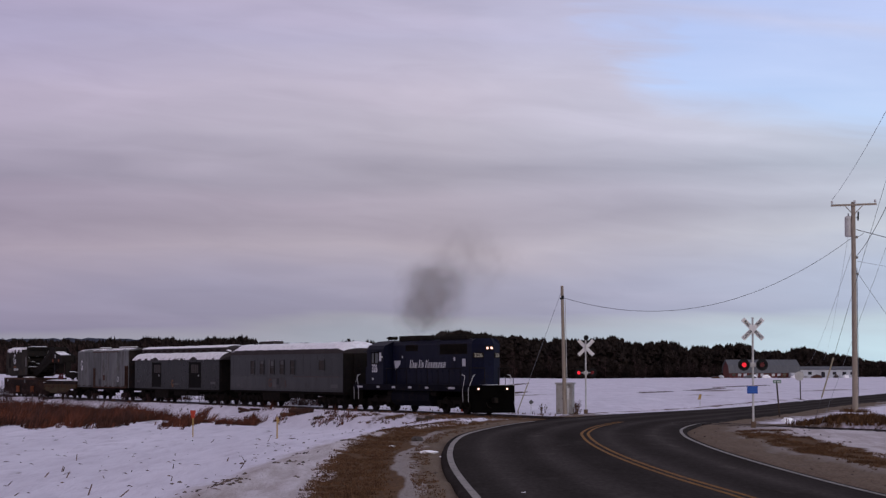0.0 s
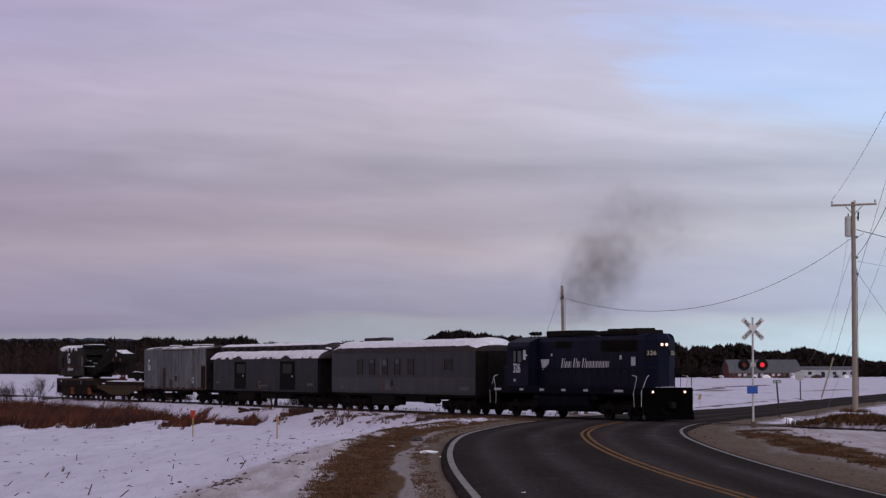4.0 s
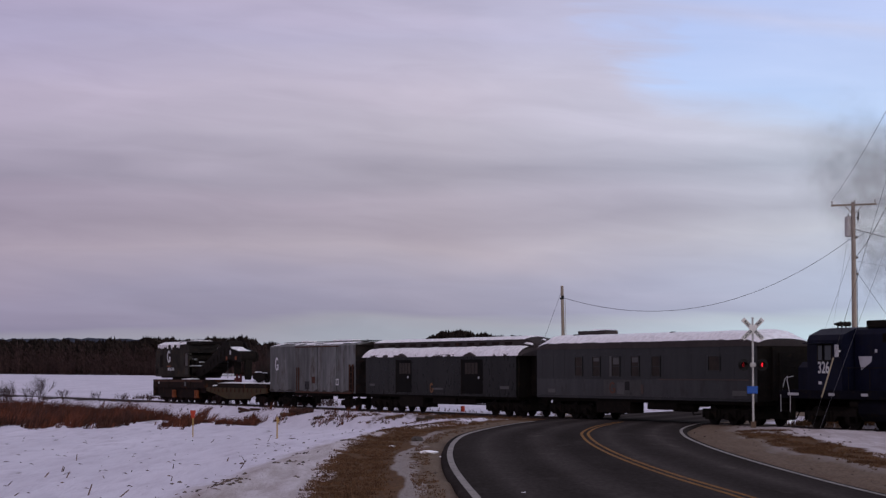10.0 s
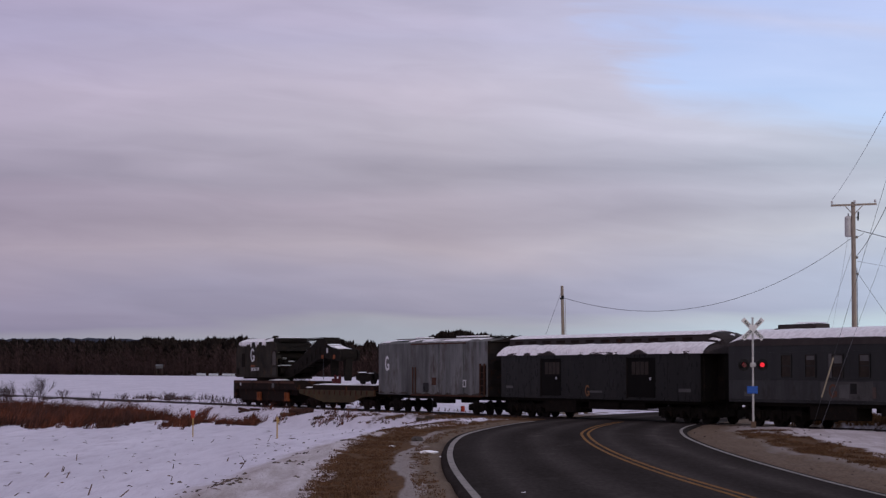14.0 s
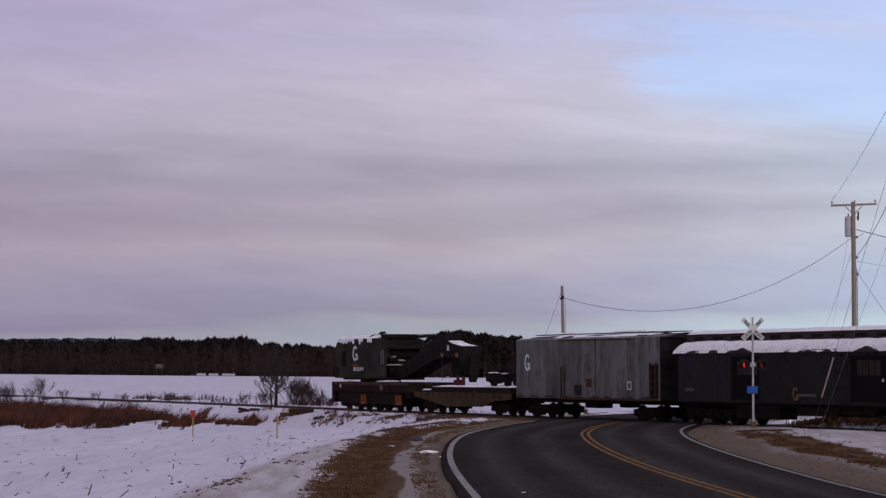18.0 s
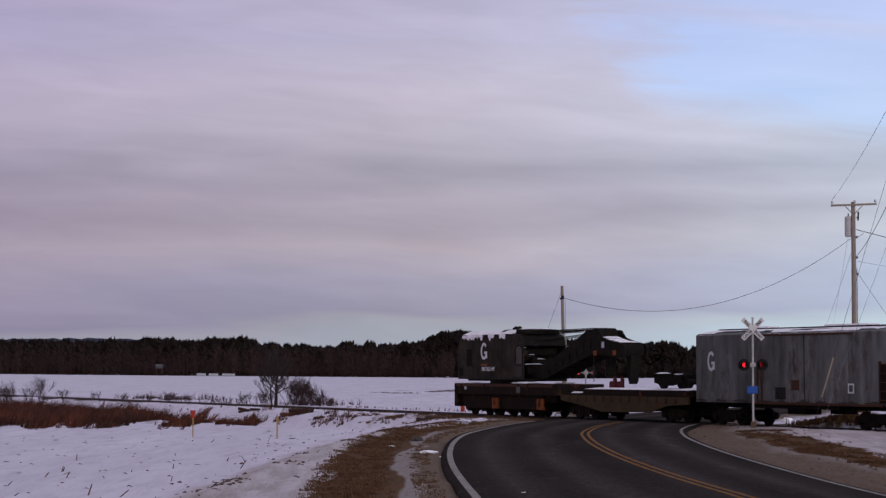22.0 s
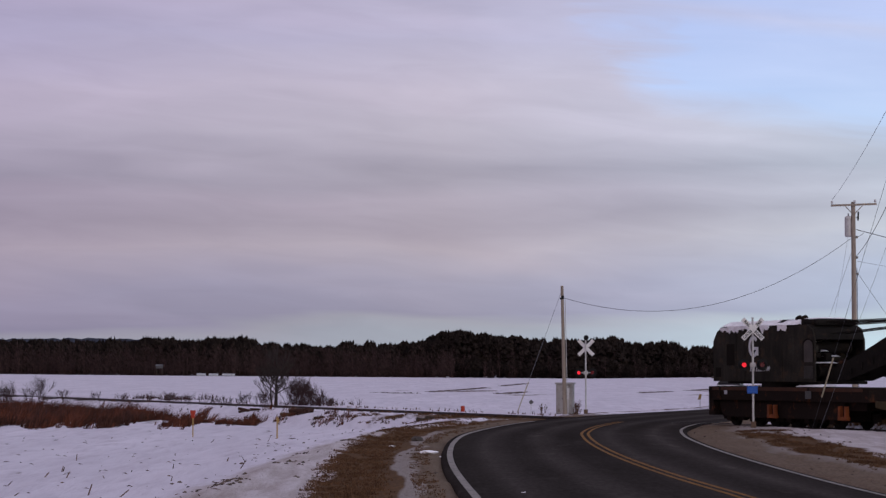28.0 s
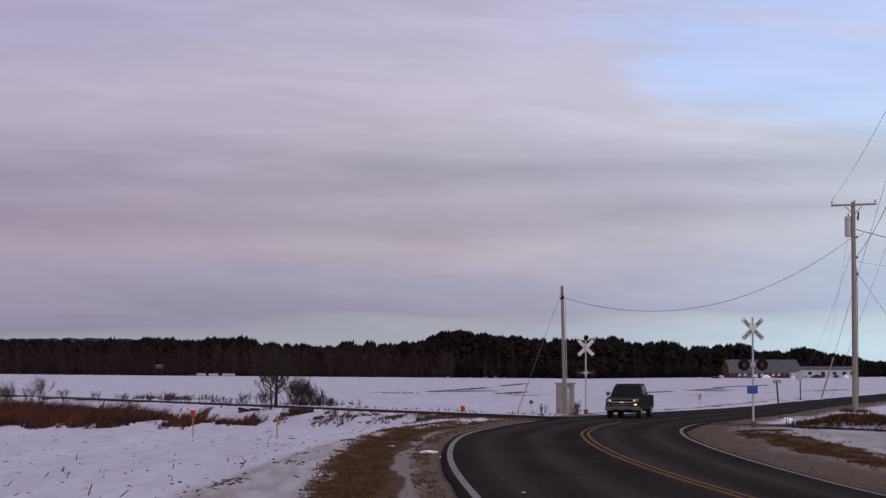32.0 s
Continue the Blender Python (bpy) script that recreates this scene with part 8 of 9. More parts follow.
def make_grass():
    rnd = random.Random(31)
    pl, pp = [], []
    while len(pl) < 8200:
        X, Y = rnd.uniform(-60, -11), rnd.uniform(112, 200)
        n = float((np.array((X, Y)) - TRACK0) @ SIDE)
        a = X / Y
        if n < 4.5 or a > -0.126 or a < -0.26:
            continue
        # clumps that lie over in slanting drifts, with snow between them
        c = a * 115 - (Y - 130) * 0.10
        v = noise.noise((c * 0.9, Y * 0.07, 2)) + 0.7 * noise.noise((c * 2.6, Y * 0.22, 6))
        foot = 114.5 + 20 * smooth01(a, -0.165, -0.126)
        edge = smooth01(Y, foot - 4 * v, foot + 5 - 4 * v) * smooth01(n, 5.5, 9)
        if rnd.random() > edge or v < -0.22 - 0.2 * smooth01(Y, 125, 140) + 0.35 * smooth01(a, -0.15, -0.128):
            continue
        pl.append((X, Y))
    half = [noise.noise((q[0] * 0.5, q[1] * 0.16, 9)) > rnd.uniform(-0.25, 0.25) for q in pl]
    tufts("rank_grass", [q for q, f in zip(pl, half) if f], 0.3, 1.0, 7, "drygrass", "dense dead reddish grass and brush on the railway bank", "dry grass", 1, 0.7, 0.013, 0.55)
    tufts("rank_grass", [q for q, f in zip(pl, half) if not f], 0.25, 0.8, 7, "rankdark", "dark brown dead grass matted on the railway bank", "dry grass", 11, 0.8, 0.013, 0.6)
    tufts("rank_stems", [q for q in pl if rnd.random() < 0.22], 0.6, 1.35, 3, "drystem", "thin dark stems among the dead grass", "dry grass", 12, 0.5, 0.007, 0.3)
    # a thin hedge of brush on the far side of the rails
    hedge = []
    while len(hedge) < 300:
        s, n = rnd.uniform(-75, -28), rnd.gauss(-4.5, 1.2)
        if noise.noise((s * 0.16, 3.3, 1)) + 0.5 * noise.noise((s * 0.5, 1.3, 5)) > 0.05 and n < -2.5:
            hedge.append(tuple(on_track(s, n)))
    tufts("far_brush", hedge, 0.25, 0.75, 5, "drystem", "thin reddish brush beyond the rails", "dry grass", 13, 0.8, 0.008, 0.1)
    for ca, cy, ra, ry, m in ((-0.1225, 126, 0.0075, 9, 420), (-0.1145, 136, 0.0065, 9, 300), (-0.1005, 130, 0.006, 9, 300), (-0.0915, 137, 0.0055, 7, 220), (-0.0855, 142, 0.004, 6, 140), (-0.112, 150, 0.007, 5, 160), (-0.128, 148, 0.005, 8, 200), (-0.0715, 141, 0.006, 4, 90), (-0.055, 134, 0.008, 5, 60), (-0.044, 133, 0.004, 4, 50)):
        for k in range(m):
            u, w = rnd.gauss(0, 0.5), rnd.gauss(0, 0.5)
            Y = cy + w * ry
            X = (ca + u * ra + w * 0.004) * Y
            if noise.noise((X * 1.2 - Y * 0.3, Y * 0.3, 5)) > 0.02:
                pp.append((X, Y))
    tufts("grass_clump", pp[::2], 0.2, 0.75, 7, "drygrass", "patches of dead reddish grass in the snow", "dry grass", 2, 0.8, 0.012, 0.6)
    tufts("grass_clump", pp[1::2], 0.15, 0.5, 7, "rankdark", "patches of dark dead grass in the snow", "dry grass", 16, 1.0, 0.012, 0.5)
    # thin weeds and debris by the crossing
    q = []
    while len(q) < 420:
        s, n = rnd.uniform(-6, 17), rnd.uniform(2.2, 6.5)
        X, Y = on_track(s, n)
        if noise.noise((X * 0.8, Y * 0.35, 15)) > 0.1 and -poly_dist(np.array([[X, Y]]), LE[::3])[0] > 1.0:
            q.append((X, Y))
    tufts("crossing_weeds", q, 0.04, 0.16, 6, "tangrass", "flattened dead weeds in snow beside the crossing", "dry grass", 22, 2.0, 0.012)
    # wind-swept stubble rows far out in the field
    q = []
    for (xa, ya), (xb, yb), wide, m in (((-1.6, 275), (6.7, 344), 1.8, 1100), ((-8.5, 262), (-3.2, 250), 1.2, 90), ((6.6, 246), (10.3, 274), 1.4, 520), ((10.4, 380), (16.5, 430), 2.4, 500), ((34.5, 300), (43.5, 335), 1.6, 480), ((24, 262), (30, 285), 1.4, 240), ((44, 350), (58, 385), 1.8, 480)):
        for k in range(m):
            u = rnd.random()
            q.append((xa + (xb - xa) * u + rnd.gauss(0, 0.4), ya + (yb - ya) * u + rnd.gauss(0, wide)))
    tufts("field_stubble", q, 0.03, 0.12, 6, "stubblegrey", "wind-swept rows of stubble showing through field snow", "stubble", 21, 0.8, 0.03)
    q = []
    while len(q) < 7000:
        k = rnd.randrange(20, 110)
        c = LE[k]
        nn = normals(LE)[k]
        d = rnd.uniform(1.9, 3.55)
        X, Y = c[0] - nn[0] * d + rnd.uniform(-0.2, 0.2), c[1] + rnd.uniform(-1.5, 1.5)
        if 40 < Y < 106 and noise.noise((X * 0.9, Y * 0.5, 8)) > -0.35:
            q.append((X, Y))
    tufts("verge_grass", q, 0.03, 0.095, 5, "tangrass", "short dead brown turf on the road verge", "dry grass", 3, 1.3, 0.006)
    q = []
    while len(q) < 900:
        k = rnd.randrange(20, 110)
        c = LE[k]
        nn = normals(LE)[k]
        d = rnd.uniform(0.62, 1.2)
        X, Y = c[0] - nn[0] * d, c[1] + rnd.uniform(-1.0, 1.0)
        if 44 < Y < 100 and noise.noise((X * 1.4, Y * 0.5, 28)) > -0.1:
            q.append((X, Y))
    tufts("verge_grass", q, 0.02, 0.06, 4, "tangrass", "thin trodden tan grass along the road edge", "dry grass", 31, 1.6, 0.006)
    q = []
    while len(q) < 4200:
        k = rnd.randrange(20, 100)
        c = RE[k]
        d = rnd.uniform(2.2, 4.3)
        X, Y = c[0] + d + rnd.uniform(-0.2, 0.2), c[1] + rnd.uniform(-1.5, 1.5)
        if 42 < Y < 90 and noise.noise((X * 0.9, Y * 0.35, 9)) + 0.6 * noise.noise((X * 2.5, Y * 0.9, 19)) > rnd.uniform(-0.15, 0.25):
            q.append((X, Y))
    tufts("verge_grass", q[::2], 0.03, 0.12, 7, "tangrass", "short dead brown turf inside the bend", "dry grass", 14, 1.8, 0.005)
    tufts("verge_grass", q[1::2], 0.03, 0.10, 6, "turfdark", "short dead brown turf inside the bend", "dry grass", 4, 1.6, 0.006)
    q = []
    while len(q) < 1500:
        s, n = rnd.uniform(33.5, 46), rnd.gauss(-3.0, 0.55)
        X, Y = on_track(s, n)
        if poly_dist(np.array([[X, Y]]), RE[::3])[0] > 1.5 and n < -1.9 and rnd.random() < 0.2 + (s - 33) / 5:
            q.append((X, Y))
    for k in range(60):
        a, u = rnd.uniform(0, 6.28), rnd.uniform(0.15, 0.7)
        q.append((25.36 + 1.3 * u * math.cos(a), 132.4 + u * math.sin(a)))
    tufts("verge_grass", q, 0.12, 0.36, 7, "turfdark", "dead brown grass along the rails", "dry grass", 5, 0.8, 0.016)
    q = []
    while len(q) < 260:
        s, n = rnd.uniform(-60, 16), rnd.choice((rnd.gauss(3.0, 0.5), rnd.gauss(-2.8, 0.5)))
        if noise.noise((s * 0.4, n, 3)) > 0.0:
            q.append(tuple(on_track(s, n)))
    tufts("trackside_weeds", q, 0.06, 0.26, 4, "tangrass", "thin dead weeds beside the rails", "dry grass", 6, 0.6, 0.01)
    # stubble of last year's corn
    V, F = [], []
    for k in range(210):
        y = 45 + 67 * rnd.random() ** 1.3
        x = rnd.uniform(-0.205, -0.035) * y
        if -poly_dist(np.array([[x, y]]), LE[::6])[0] < 5.5:
            continue
        z = height(x, y)
        a = rnd.uniform(0, 6.28)
        if rnd.random() < 0.5:
            # a snapped stalk, leaning or lying
            h, tilt, w = 0.06 + 0.3 * rnd.random() ** 2, rnd.choice((rnd.uniform(0.3, 0.9), rnd.uniform(1.1, 1.5), rnd.uniform(1.1, 1.5))), rnd.uniform(0.010, 0.019)
            p = Vector((x, y, z - 0.03))
            d = Vector((math.cos(a) * math.sin(tilt), math.sin(a) * math.sin(tilt), math.cos(tilt)))
            twig(V, F, p, p + d * h, w, w * 0.7)
            if rnd.random() < 0.35:
                e = (d + Vector((rnd.uniform(-1, 1), rnd.uniform(-0.5, 0.5), rnd.uniform(-0.9, 0.1)))).normalized()
                twig(V, F, p + d * h * 0.8, p + d * h * 0.8 + e * h * 0.7, w * 0.7, w * 0.3)
        else:
            # a flat curl of husk
            L, w = rnd.uniform(0.04, 0.15), rnd.uniform(0.015, 0.035)
            ca, sa = math.cos(a) * L, math.sin(a) * L
            b = len(V)
            V += [(x - ca, y - sa, z + 0.005), (x, y + w, z + 0.015), (x + ca, y + sa, z + 0.01 + w * 0.8), (x, y - w, z + 0.02 + w)]
            F += [(b, b + 1, b + 3), (b + 1, b + 2, b + 3)]
    joined("corn_stubble", V, F, "stalk", "broken corn stalks poking through the snow", "stubble")


def make_clods():
    """Frozen clods and gravel thrown up along the verge and the wheel track in the snow."""
    rnd = random.Random(91)
    P = []
    nl = normals(LE)
    while len(P) < 300:
        k = rnd.randrange(20, 112)
        d = rnd.choice((rnd.gauss(0, 0.3) + np.interp(LE[k][1], [40, 54, 81, 100], [6.3, 5.1, 3.6, 3.0]),) * 3 + (rnd.uniform(3.4, 7.5), rnd.gauss(1.1, 0.4)))
        X, Y = LE[k][0] - nl[k][0] * d, LE[k][1] + rnd.uniform(-1.2, 1.2)
        if d > 0.5 and 44 < Y < 112 and noise.noise((X * 0.6, Y * 0.25, 12)) > 0.12:
            P.append((X, Y, rnd.uniform(0.012, 0.05) * (1.3 if rnd.random() < 0.12 else 1.0)))
    nr = normals(RE)
    while len(P) < 430:
        k = rnd.randrange(20, 100)
        d = rnd.uniform(0.5, 5.5)
        X, Y = RE[k][0] + nr[k][0] * d, RE[k][1] + rnd.uniform(-1.2, 1.2)
        if 44 < Y < 100:
            P.append((X, Y, rnd.uniform(0.012, 0.04)))
    zs = fields([(x, y) for x, y, r in P])[0]
    V, F = [], []
    for (x, y, r), z in zip(P, zs):
        b = len(V)
        for dx, dy, dz in ((1, 0, 0), (0, 1, 0), (-1, 0, 0), (0, -1, 0), (0.2, 0.1, 0.8), (0, 0, -0.6)):
            V.append((x + r * (dx * 1.5 + rnd.uniform(-0.35, 0.35)), y + r * (dy * 1.2 + rnd.uniform(-0.35, 0.35)), z + r * (dz + 0.2 + rnd.uniform(-0.25, 0.25))))
        F += [(b, b + 1, b + 4), (b + 1, b + 2, b + 4), (b + 2, b + 3, b + 4), (b + 3, b, b + 4), (b + 1, b, b + 5), (b + 2, b + 1, b + 5), (b + 3, b + 2, b + 5), (b, b + 3, b + 5)]
    joined("frozen_clods", V, F, "clod", "scattered brown clods and gravel on the snowy verge", "gravel")


M["clod"] = surface("frozen_earth", (0.085, 0.058, 0.042), (0.14, 0.105, 0.082), 2.0, 0.95, bump=0, island=0.5)
make_woods()
make_clods()
make_barn()
make_poles()
make_crossing()
make_signs()
make_lineside()
make_trees()
make_grass()


# ---- pickup; local x runs forward ----
def make_pickup():
    c = thing("pickup_truck", pose(120, 470, 0), "dark grey crew-cab pickup with chrome grille, headlights lit", "pickup truck")
    W = 0.97
    side = [(-2.85, 0.55), (-2.85, 1.2), (-0.95, 1.22), (-0.75, 1.24), (1.0, 1.2), (2.55, 1.1), (2.78, 0.95), (2.8, 0.5), (2.45, 0.42), (-2.5, 0.45)]
    bm = bmnew()
    prism(bm, side, -W, W, "y")
    bmesh.ops.bevel(bm, geom=bm.edges[:], offset=0.05, segments=2, affect="EDGES", profile=0.6)
    part("body", bm, "truckpaint", c, "dark grey painted body")
    bm = bmnew()
    cabp = [(-1.05, 1.2), (-0.9, 1.78), (-0.6, 1.85), (0.45, 1.85), (0.7, 1.78), (1.35, 1.2)]
    A = [bm.verts.new((x, -W + 0.02 - (-0.2 if z > 1.5 else 0.0), z)) for x, z in cabp]
    B = [bm.verts.new((x, W - 0.02 + (-0.2 if z > 1.5 else 0.0), z)) for x, z in cabp]
    bm.faces.new(A)
    bm.faces.new(list(reversed(B)))
    for i in range(len(A)):
        j = (i + 1) % len(A)
        bm.faces.new((A[j], A[i], B[i], B[j]))
    bmesh.ops.recalc_face_normals(bm, faces=bm.faces)
    bmesh.ops.bevel(bm, geom=bm.edges[:], offset=0.06, segments=3, affect="EDGES", profile=0.6)
    part("cab", bm, "truckpaint", c, "dark grey cab roof and pillars")
    bm = bmnew()
    q = [bm.verts.new(p) for p in ((1.27, -0.84, 1.29), (1.27, 0.84, 1.29), (0.74, 0.69, 1.76), (0.74, -0.69, 1.76))]
    bm.faces.new(q)
    bmesh.ops.solidify(bm, geom=bm.faces[:], thickness=-0.02)
    part("windscreen", bm, "glassdark", c, "dark windscreen", at=pose(0.015, 0, 0.008))
    for sy in (-1, 1):
        for x0, x1, x2, x3 in ((0.2, 1.08, 0.68, 0.2), (-0.85, 0.1, 0.1, -0.78)):
            bm = bmnew()
            q = [bm.verts.new((x, y, z)) for x, y, z in ((x0, sy * 0.945, 1.28), (x1, sy * 0.945, 1.28), (x2, sy * 0.785, 1.74), (x3, sy * 0.785, 1.74))]
            bm.faces.new(q)
            bmesh.ops.solidify(bm, geom=bm.faces[:], thickness=0.02)
            part("side_window", bm, "glassdark", c, "dark side window", at=pose(0, sy * 0.012, 0))
        bm = bmnew()
        box(bm, 0.95, 1.12, *sorted((sy * 1.0, sy * 1.24)), 1.2, 1.42, 0.04)
        part("mirror", bm, "bumpertan", c, "pale door mirror")
        bm = bmnew()
        box(bm, 2.62, 2.8, *sorted((sy * 0.6, sy * 0.955)), 0.84, 1.05, 0.04)
        hl = part("headlight", bm, "chrome", c, "headlight unit")
        bm = bmnew()
        cyl(bm, (2.8, sy * 0.72, 0.96), (2.815, sy * 0.72, 0.96), 0.06, 0.06, 12)
        part("lens", bm, "dimlamp", hl, "lit pale lens")
        bm = bmnew()
        box(bm, 2.68, 2.81, *sorted((sy * 0.7, sy * 0.88)), 0.71, 0.77, 0.02)
        part("turn_lamp", bm, "amber" if sy > 0 else "chrome", hl, "glowing amber turn lamp" if sy > 0 else "")
        for xx in (-1.75, 1.85):
            bm = bmnew()
            for a in range(10):
                t0, t1 = math.pi * a / 10, math.pi * (a + 1) / 10
                prism(bm, [(xx + 0.5 * math.cos(t0), 0.42 + 0.5 * math.sin(t0)), (xx + 0.5 * math.cos(t1), 0.42 + 0.5 * math.sin(t1)), (xx + 0.43 * math.cos(t1), 0.42 + 0.43 * math.sin(t1)), (xx + 0.43 * math.cos(t0), 0.42 + 0.43 * math.sin(t0))], *sorted((sy * 0.8, sy * 1.0)), "y")
            part("wheel_arch", bm, "blackmatt", c)
    bm = bmnew()
    box(bm, 2.7, 2.82, -0.6, 0.6, 0.66, 1.05, 0.03)
    g = part("grille", bm, "blackmatt", c, "black grille with chrome bars")
    for z in (1.03, 0.87, 0.72):
        bm = bmnew()
        box(bm, 2.8, 2.85, -0.62, 0.62, z - 0.03, z + 0.03, 0.01)
        part("grille_bar", bm, "brightbar" if 0.8 < z < 0.9 else "bumpertan", g, "chrome bar")
    bm = bmnew()
    box(bm, 2.84, 2.86, -0.14, 0.14, 0.835, 0.905, 0.01)
    part("badge", bm, "badge_glow", g, "plain pale badge with a faint added glow")
    bm = bmnew()
    box(bm, 2.62, 2.95, -0.99, 0.99, 0.42, 0.64, 0.05)
    bp = part("bumper", bm, "bumpertan", c, "road-dirty chrome bumper")
    bm = bmnew()
    box(bm, 2.95, 2.965, -0.17, 0.17, 0.46, 0.6, 0.005)
    part("plate", bm, "carpale", bp, "blank plate")
    bm = bmnew()
    box(bm, 2.9, 2.958, -0.55, 0.55, 0.44, 0.5, 0.01)
    part("air_dam", bm, "blackmatt", bp)
    bm = bmnew()
    box(bm, -2.78, -1.1, -0.8, 0.8, 1.18, 1.235, 0.02)
    part("bed", bm, "blackmatt", c, "dark load bed")
    bm = bmnew()
    box(bm, -2.6, 2.5, -0.7, 0.7, 0.3, 0.5, 0.03)
    part("chassis", bm, "blackmatt", c)
    for xx in (-1.75, 1.85):
        for sy in (-1, 1):
            bm = bmnew()
            cyl(bm, (0, -0.13, 0), (0, 0.13, 0), 0.4, 0.4, 28)
            w = part("wheel", bm, "tyre", c, "worn black tyre", at=pose(xx, sy * 0.86, 0.4))
            bm = bmnew()
            cyl(bm, (0, sy * 0.1, 0), (0, sy * 0.14, 0), 0.25, 0.23, 20)
            for k in range(6):
                a = k * math.pi / 3
                cyl(bm, (0.13 * math.cos(a), sy * 0.14, 0.13 * math.sin(a)), (0.13 * math.cos(a), sy * 0.15, 0.13 * math.sin(a)), 0.03, seg=8)
            part("rim", bm, "chrome", w, "dull metal rim")
            ROAD_WHEELS.append((w, xx, sy * 0.86))
    return c


ROAD_WHEELS = []
M["bumpertan"] = surface("dirty_chrome", (0.15, 0.13, 0.115), (0.105, 0.09, 0.08), 4.0, 0.5, 0.0, bump=0, spec=0.2)
M["brightbar"] = surface("chrome_bar", (0.42, 0.41, 0.40), (0.34, 0.33, 0.32), 4.0, 0.35, 0.2, bump=0)
M["dimlamp"] = plain("dim_headlamp", (0.8, 0.78, 0.72), 0.2, glow=(1.0, 0.86, 0.7), power=0.3)
# the badge is no lamp; a faint glow is added to brighten it
M["badge_glow"] = plain("glowing_badge", (0.7, 0.68, 0.62), 0.3, glow=(1.0, 0.95, 0.85), power=0.15)
PICKUP = make_pickup()
# a compact model: the drawn body brought to its true size
for ob in PICKUP.children_recursive:
    ob.data.transform(Matrix.Diagonal((0.93, 0.93, 1.0, 1)))
    ob.matrix_basis = Matrix.Translation(ob.matrix_basis.translation * 0.93)


# ---- exhaust smoke: soft rigid puffs that drift ----
def smoke_material(radius, alpha):
    m = bpy.data.materials.new("exhaust_smoke")
    m.use_nodes = True
    nt = m.node_tree
    nt.nodes.clear()
    N, L = nt.nodes.new, nt.links.new
    tc = N("ShaderNodeTexCoord")
    warp = N("ShaderNodeTexNoise")
    warp.inputs["Scale"].default_value, warp.inputs["Detail"].default_value = 1.1 / radius, 3.0
    L(tc.outputs["Object"], warp.inputs["Vector"])
    ln = N("ShaderNodeVectorMath")
    ln.operation = "LENGTH"
    L(tc.outputs["Object"], ln.inputs[0])
    far = N("ShaderNodeMath")
    far.operation = "DIVIDE"
    L(ln.outputs["Value"], far.inputs[0])
    far.inputs[1].default_value = radius
    add = N("ShaderNodeMath")
    add.operation = "MULTIPLY_ADD"
    L(warp.outputs["Fac"], add.inputs[0])
    add.inputs[1].default_value = 0.9
    L(far.outputs[0], add.inputs[2])
    r = N("ShaderNodeMapRange")
    r.interpolation_type = "SMOOTHSTEP"
    r.inputs[1].default_value, r.inputs[2].default_value, r.inputs[3].default_value, r.inputs[4].default_value = 0.6, 1.28, alpha, 0.0
    L(add.outputs[0], r.inputs[0])
    nz = N("ShaderNodeTexNoise")
    nz.inputs["Scale"].default_value, nz.inputs["Detail"].default_value = 3.6 / radius, 5.0
    L(tc.outputs["Object"], nz.inputs["Vector"])
    nr = N("ShaderNodeMapRange")
    nr.inputs[1].default_value, nr.inputs[2].default_value, nr.inputs[3].default_value, nr.inputs[4].default_value = 0.32, 0.68, 0.45, 1.3
    L(nz.outputs["Fac"], nr.inputs[0])
    # nothing is left at the disc's own rim
    rim = N("ShaderNodeMapRange")
    rim.inputs[1].default_value, rim.inputs[2].default_value, rim.inputs[3].default_value, rim.inputs[4].default_value = 0.75, 0.99, 1.0, 0.0
    L(far.outputs[0], rim.inputs[0])
    last = r.outputs[0]
    for o in (nr.outputs[0], rim.outputs[0]):
        mu = N("ShaderNodeMath")
        mu.operation = "MULTIPLY"
        L(last, mu.inputs[0])
        L(o, mu.inputs[1])
        last = mu.outputs[0]
    di = N("ShaderNodeBsdfDiffuse")
    di.inputs[0].default_value = (0.21, 0.188, 0.178, 1)
    tr = N("ShaderNodeBsdfTransparent")
    mx = N("ShaderNodeMixShader")
    L(last, mx.inputs[0])
    L(tr.outputs[0], mx.inputs[1])
    L(di.outputs[0], mx.inputs[2])
    o = N("ShaderNodeOutputMaterial")
    L(mx.outputs[0], o.inputs[0])
    return m


SMOKE = []


def make_smoke():
    rnd = random.Random(17)
    for kind, n, spread, size, alpha in (("dense", 4, (1.0, 0.5, 1.0), 3.3, 0.27), ("wisp", 2, (1.4, 0.3, 0.9), 3.8, 0.13), ("tail", 2, (0.3, 0.2, 1.1), 2.3, 0.24)):
        sm = smoke_material(size, alpha)
        t = thing("exhaust_smoke", pose(0, 130, 8), "drifting puff of dark diesel exhaust smoke", "smoke", "exhaust smoke")
        puffs = []
        for k in range(n):
            bm = bmnew()
            bmesh.ops.create_circle(bm, cap_ends=True, segments=28, radius=size)
            ob = new("puff", mesh_of("puff", bm, sm))
            ob.parent = t
            a, u = k * 2.4, math.sqrt((k + 0.5) / n)
            off = (math.cos(a) * u * spread[0] * 1.15, rnd.uniform(-1, 1) * spread[1], math.sin(a) * u * spread[2] * 1.15)
            turn = (90 + rnd.uniform(-20, 20), rnd.uniform(0, 360), rnd.uniform(-20, 20))
            ob.visible_shadow = False
            puffs.append((ob, off, turn))
        SMOKE.append((kind, t, puffs))


make_smoke()


# ---- what moves ----
def train_s(t):
    return 4.8719 * t - 0.006133 * t * t


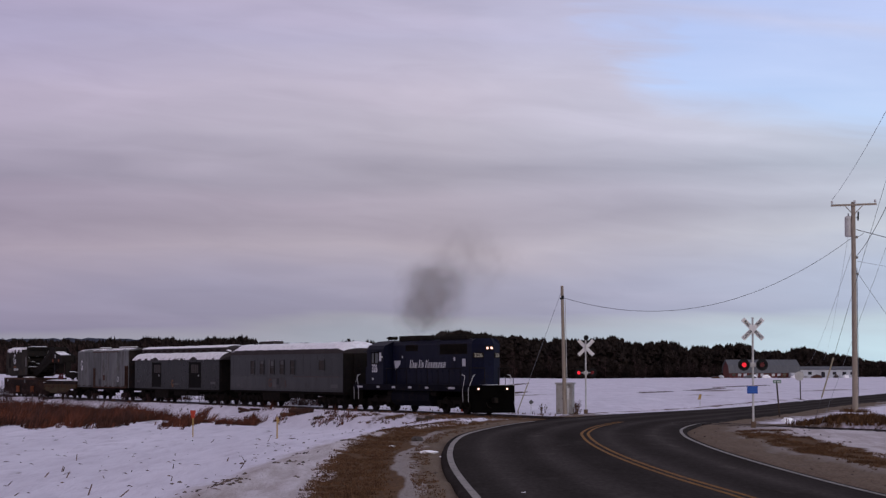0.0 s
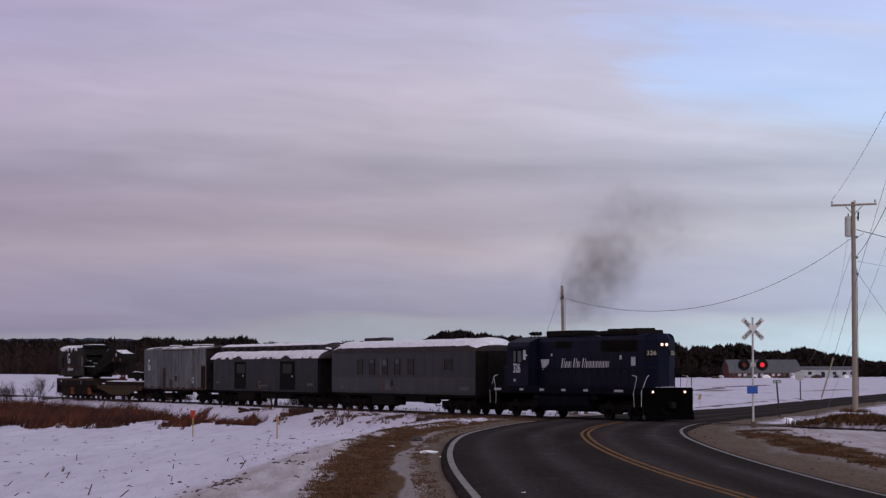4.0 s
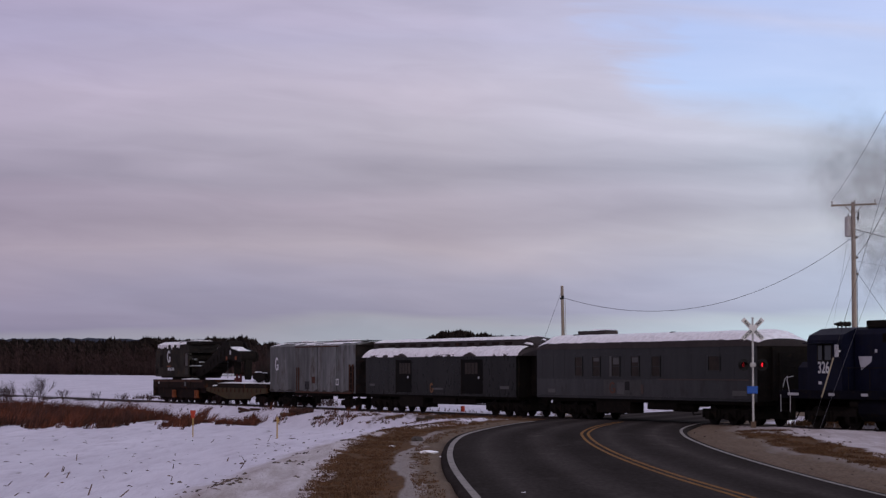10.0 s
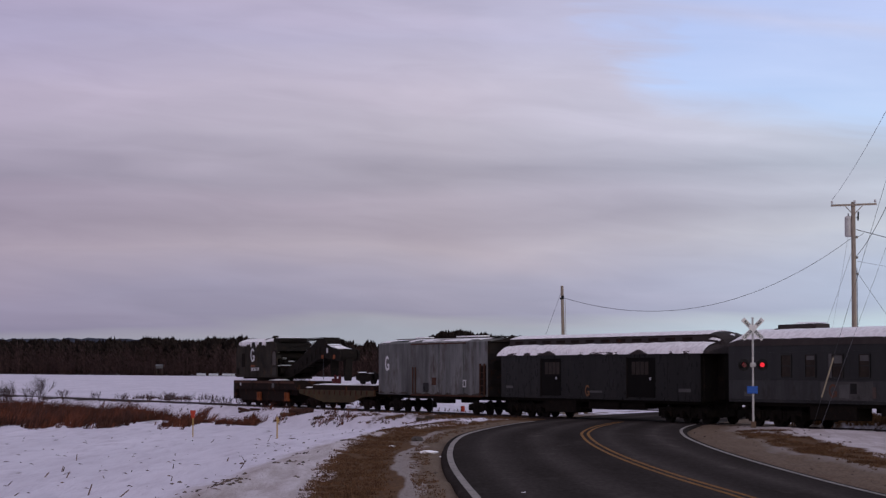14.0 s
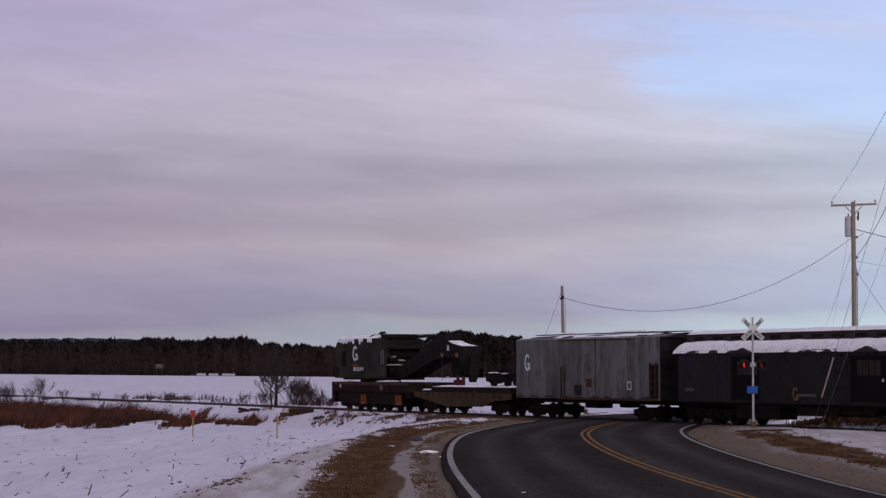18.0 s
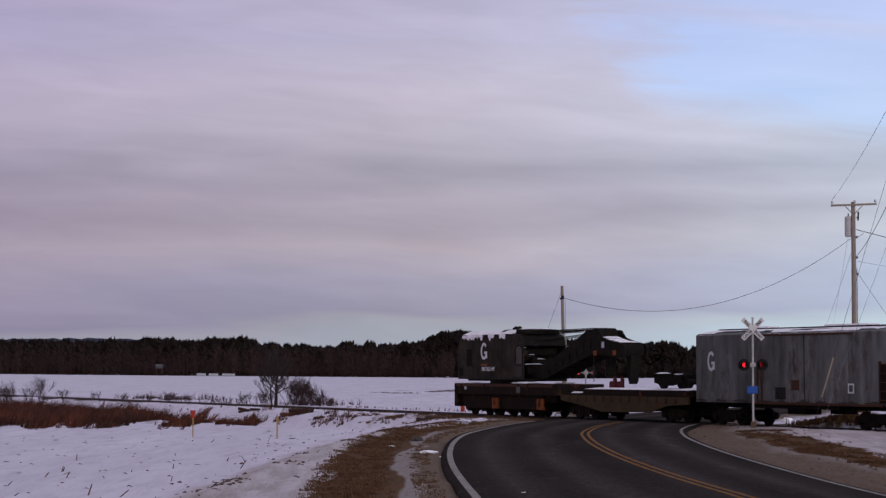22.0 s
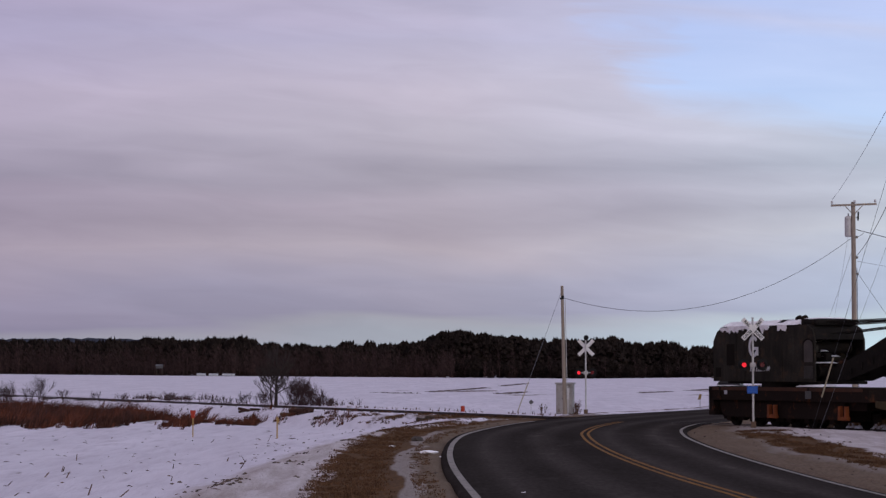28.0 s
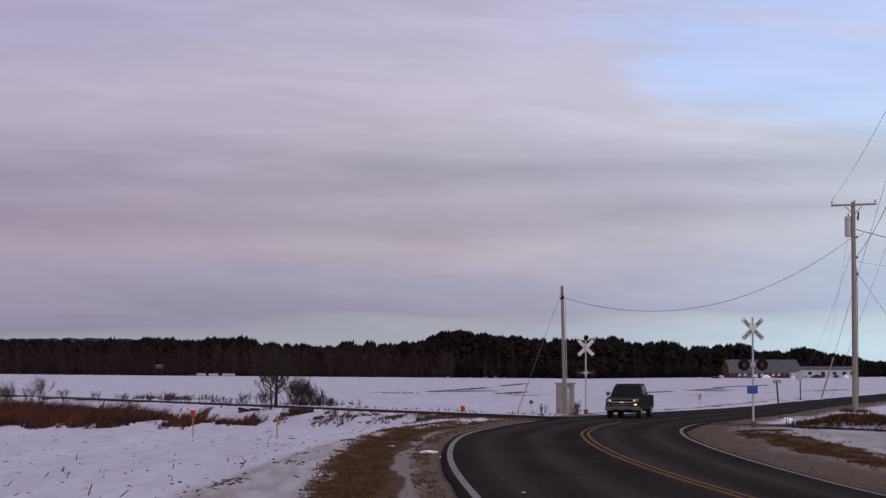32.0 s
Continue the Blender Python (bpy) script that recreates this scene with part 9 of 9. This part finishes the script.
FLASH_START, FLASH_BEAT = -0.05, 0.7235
TRUCK_ROWS = [(0, 120, 470), (12, 74, 322), (18, 47.6, 234), (22, 34.5, 190), (25, 26.0, 165), (27, 21.0, 150), (28, 18.72, 142.4), (28.5, 17.35, 138.6), (29.5, 15.45, 133.0), (30.5, 13.4, 127.0), (31.5, 11.05, 120.3), (32, 9.8, 116.6)]


def motions():
    for car, s0 in CARS:
        rows = []
        for k in range(17):
            t = 2.0 * k
            p = on_track(s0 + train_s(t))
            rows.append((t, pose(p[0], p[1], 0, 0, 0, HEAD)))
        walk(car, rows)
    n = 32 * 9
    for w, a, r in WHEELS:
        rows = [(32 * k / n, pose(a, 0, r, 0, math.degrees(train_s(32 * k / n) / r) % 360, 0)) for k in range(n + 1)]
        walk(w, rows)

    # pickup along the road
    P = [np.array(r[1:]) for r in TRUCK_ROWS]
    rows, turned, run = [], [], 0.0
    for k, (t, x, y) in enumerate(TRUCK_ROWS):
        a, b = P[max(0, k - 1)], P[min(len(P) - 1, k + 1)]
        h = math.degrees(math.atan2(b[1] - a[1], b[0] - a[0]))
        h = -104.5 - 0.35 * (32 - t) if t > 26 else h
        rows.append((t, pose(x - 2.0 * math.cos(radians(h)), y - 2.0 * math.sin(radians(h)), 0.03, 0, 0, h)))
        run += 0.0 if k == 0 else float(np.hypot(*(P[k] - P[k - 1])))
        turned.append(run)
    walk(PICKUP, rows)
    ts = [r[0] for r in TRUCK_ROWS]
    for w, x, y in ROAD_WHEELS:
        n = 480
        walk(w, [(32 * k / n, pose(x * 0.93, y * 0.93, 0.372, 0, math.degrees(float(np.interp(32 * k / n, ts, turned)) / 0.372) % 360, 0)) for k in range(n + 1)])
    # flashing imitated by turning the lit faces forward, until the train has cleared the road
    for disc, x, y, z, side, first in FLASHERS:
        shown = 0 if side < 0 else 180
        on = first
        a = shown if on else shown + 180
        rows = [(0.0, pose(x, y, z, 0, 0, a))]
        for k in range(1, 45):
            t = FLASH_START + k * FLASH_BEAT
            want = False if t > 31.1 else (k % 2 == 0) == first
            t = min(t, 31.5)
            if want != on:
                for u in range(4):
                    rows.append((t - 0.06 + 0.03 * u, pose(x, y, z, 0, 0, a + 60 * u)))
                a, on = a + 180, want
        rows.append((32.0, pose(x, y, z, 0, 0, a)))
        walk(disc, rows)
    # smoke rises from the stack and drifts on, spreading as it goes
    for kind, ob, puffs in SMOKE:
        rows = []
        for t, px, py in SMOKE_PATH[kind]:
            d = float(on_track(-1.8 + train_s(min(t, 10.0)))[1])
            rows.append((t, pose(px * d, d, 2.633 + py * d)))
        walk(ob, rows)
        for p, off, turn in puffs:
            walk(p, [(t, pose(off[0] * g, off[1] * g, off[2] * g, turn[0], turn[1] + spin, turn[2])) for t, g, spin in ((0, 0.38, 0), (3.5, 0.75, 12), (6, 1.15, 24), (9, 1.5, 40), (32, 1.8, 60))])


# seconds, and the bearing and rise of each cloud of smoke from the roadside
SMOKE_PATH = {
    "dense": [(0, -0.0042, 0.035), (1, 0.0153, 0.0366), (3, 0.0529, 0.0439), (5.5, 0.1042, 0.0487), (6, 0.1142, 0.0518), (7, 0.1389, 0.0597), (8, 0.1616, 0.065), (9, 0.1811, 0.0724), (11, 0.2221, 0.0882), (13, 0.28, 0.0961), (32, 0.5042, 0.11)],
    "wisp": [(0, 0.0134, 0.05), (1, 0.0345, 0.0539), (3, 0.0766, 0.065), (5.5, 0.1174, 0.0684), (6, 0.1274, 0.0724), (7, 0.1476, 0.0803), (8, 0.1687, 0.0834), (9, 0.1884, 0.0855), (11, 0.2305, 0.0987), (13, 0.29, 0.1), (32, 0.52, 0.11)],
    "tail": [(0, -0.0111, 0.0245), (1, 0.0082, 0.025), (3, 0.0416, 0.0289), (5.5, 0.0963, 0.0316), (6, 0.1068, 0.0342), (7, 0.13, 0.0395), (8, 0.1568, 0.0426), (9, 0.1805, 0.0408), (11, 0.2305, 0.05), (13, 0.28, 0.0592), (32, 0.5042, 0.0803)],
}
motions()
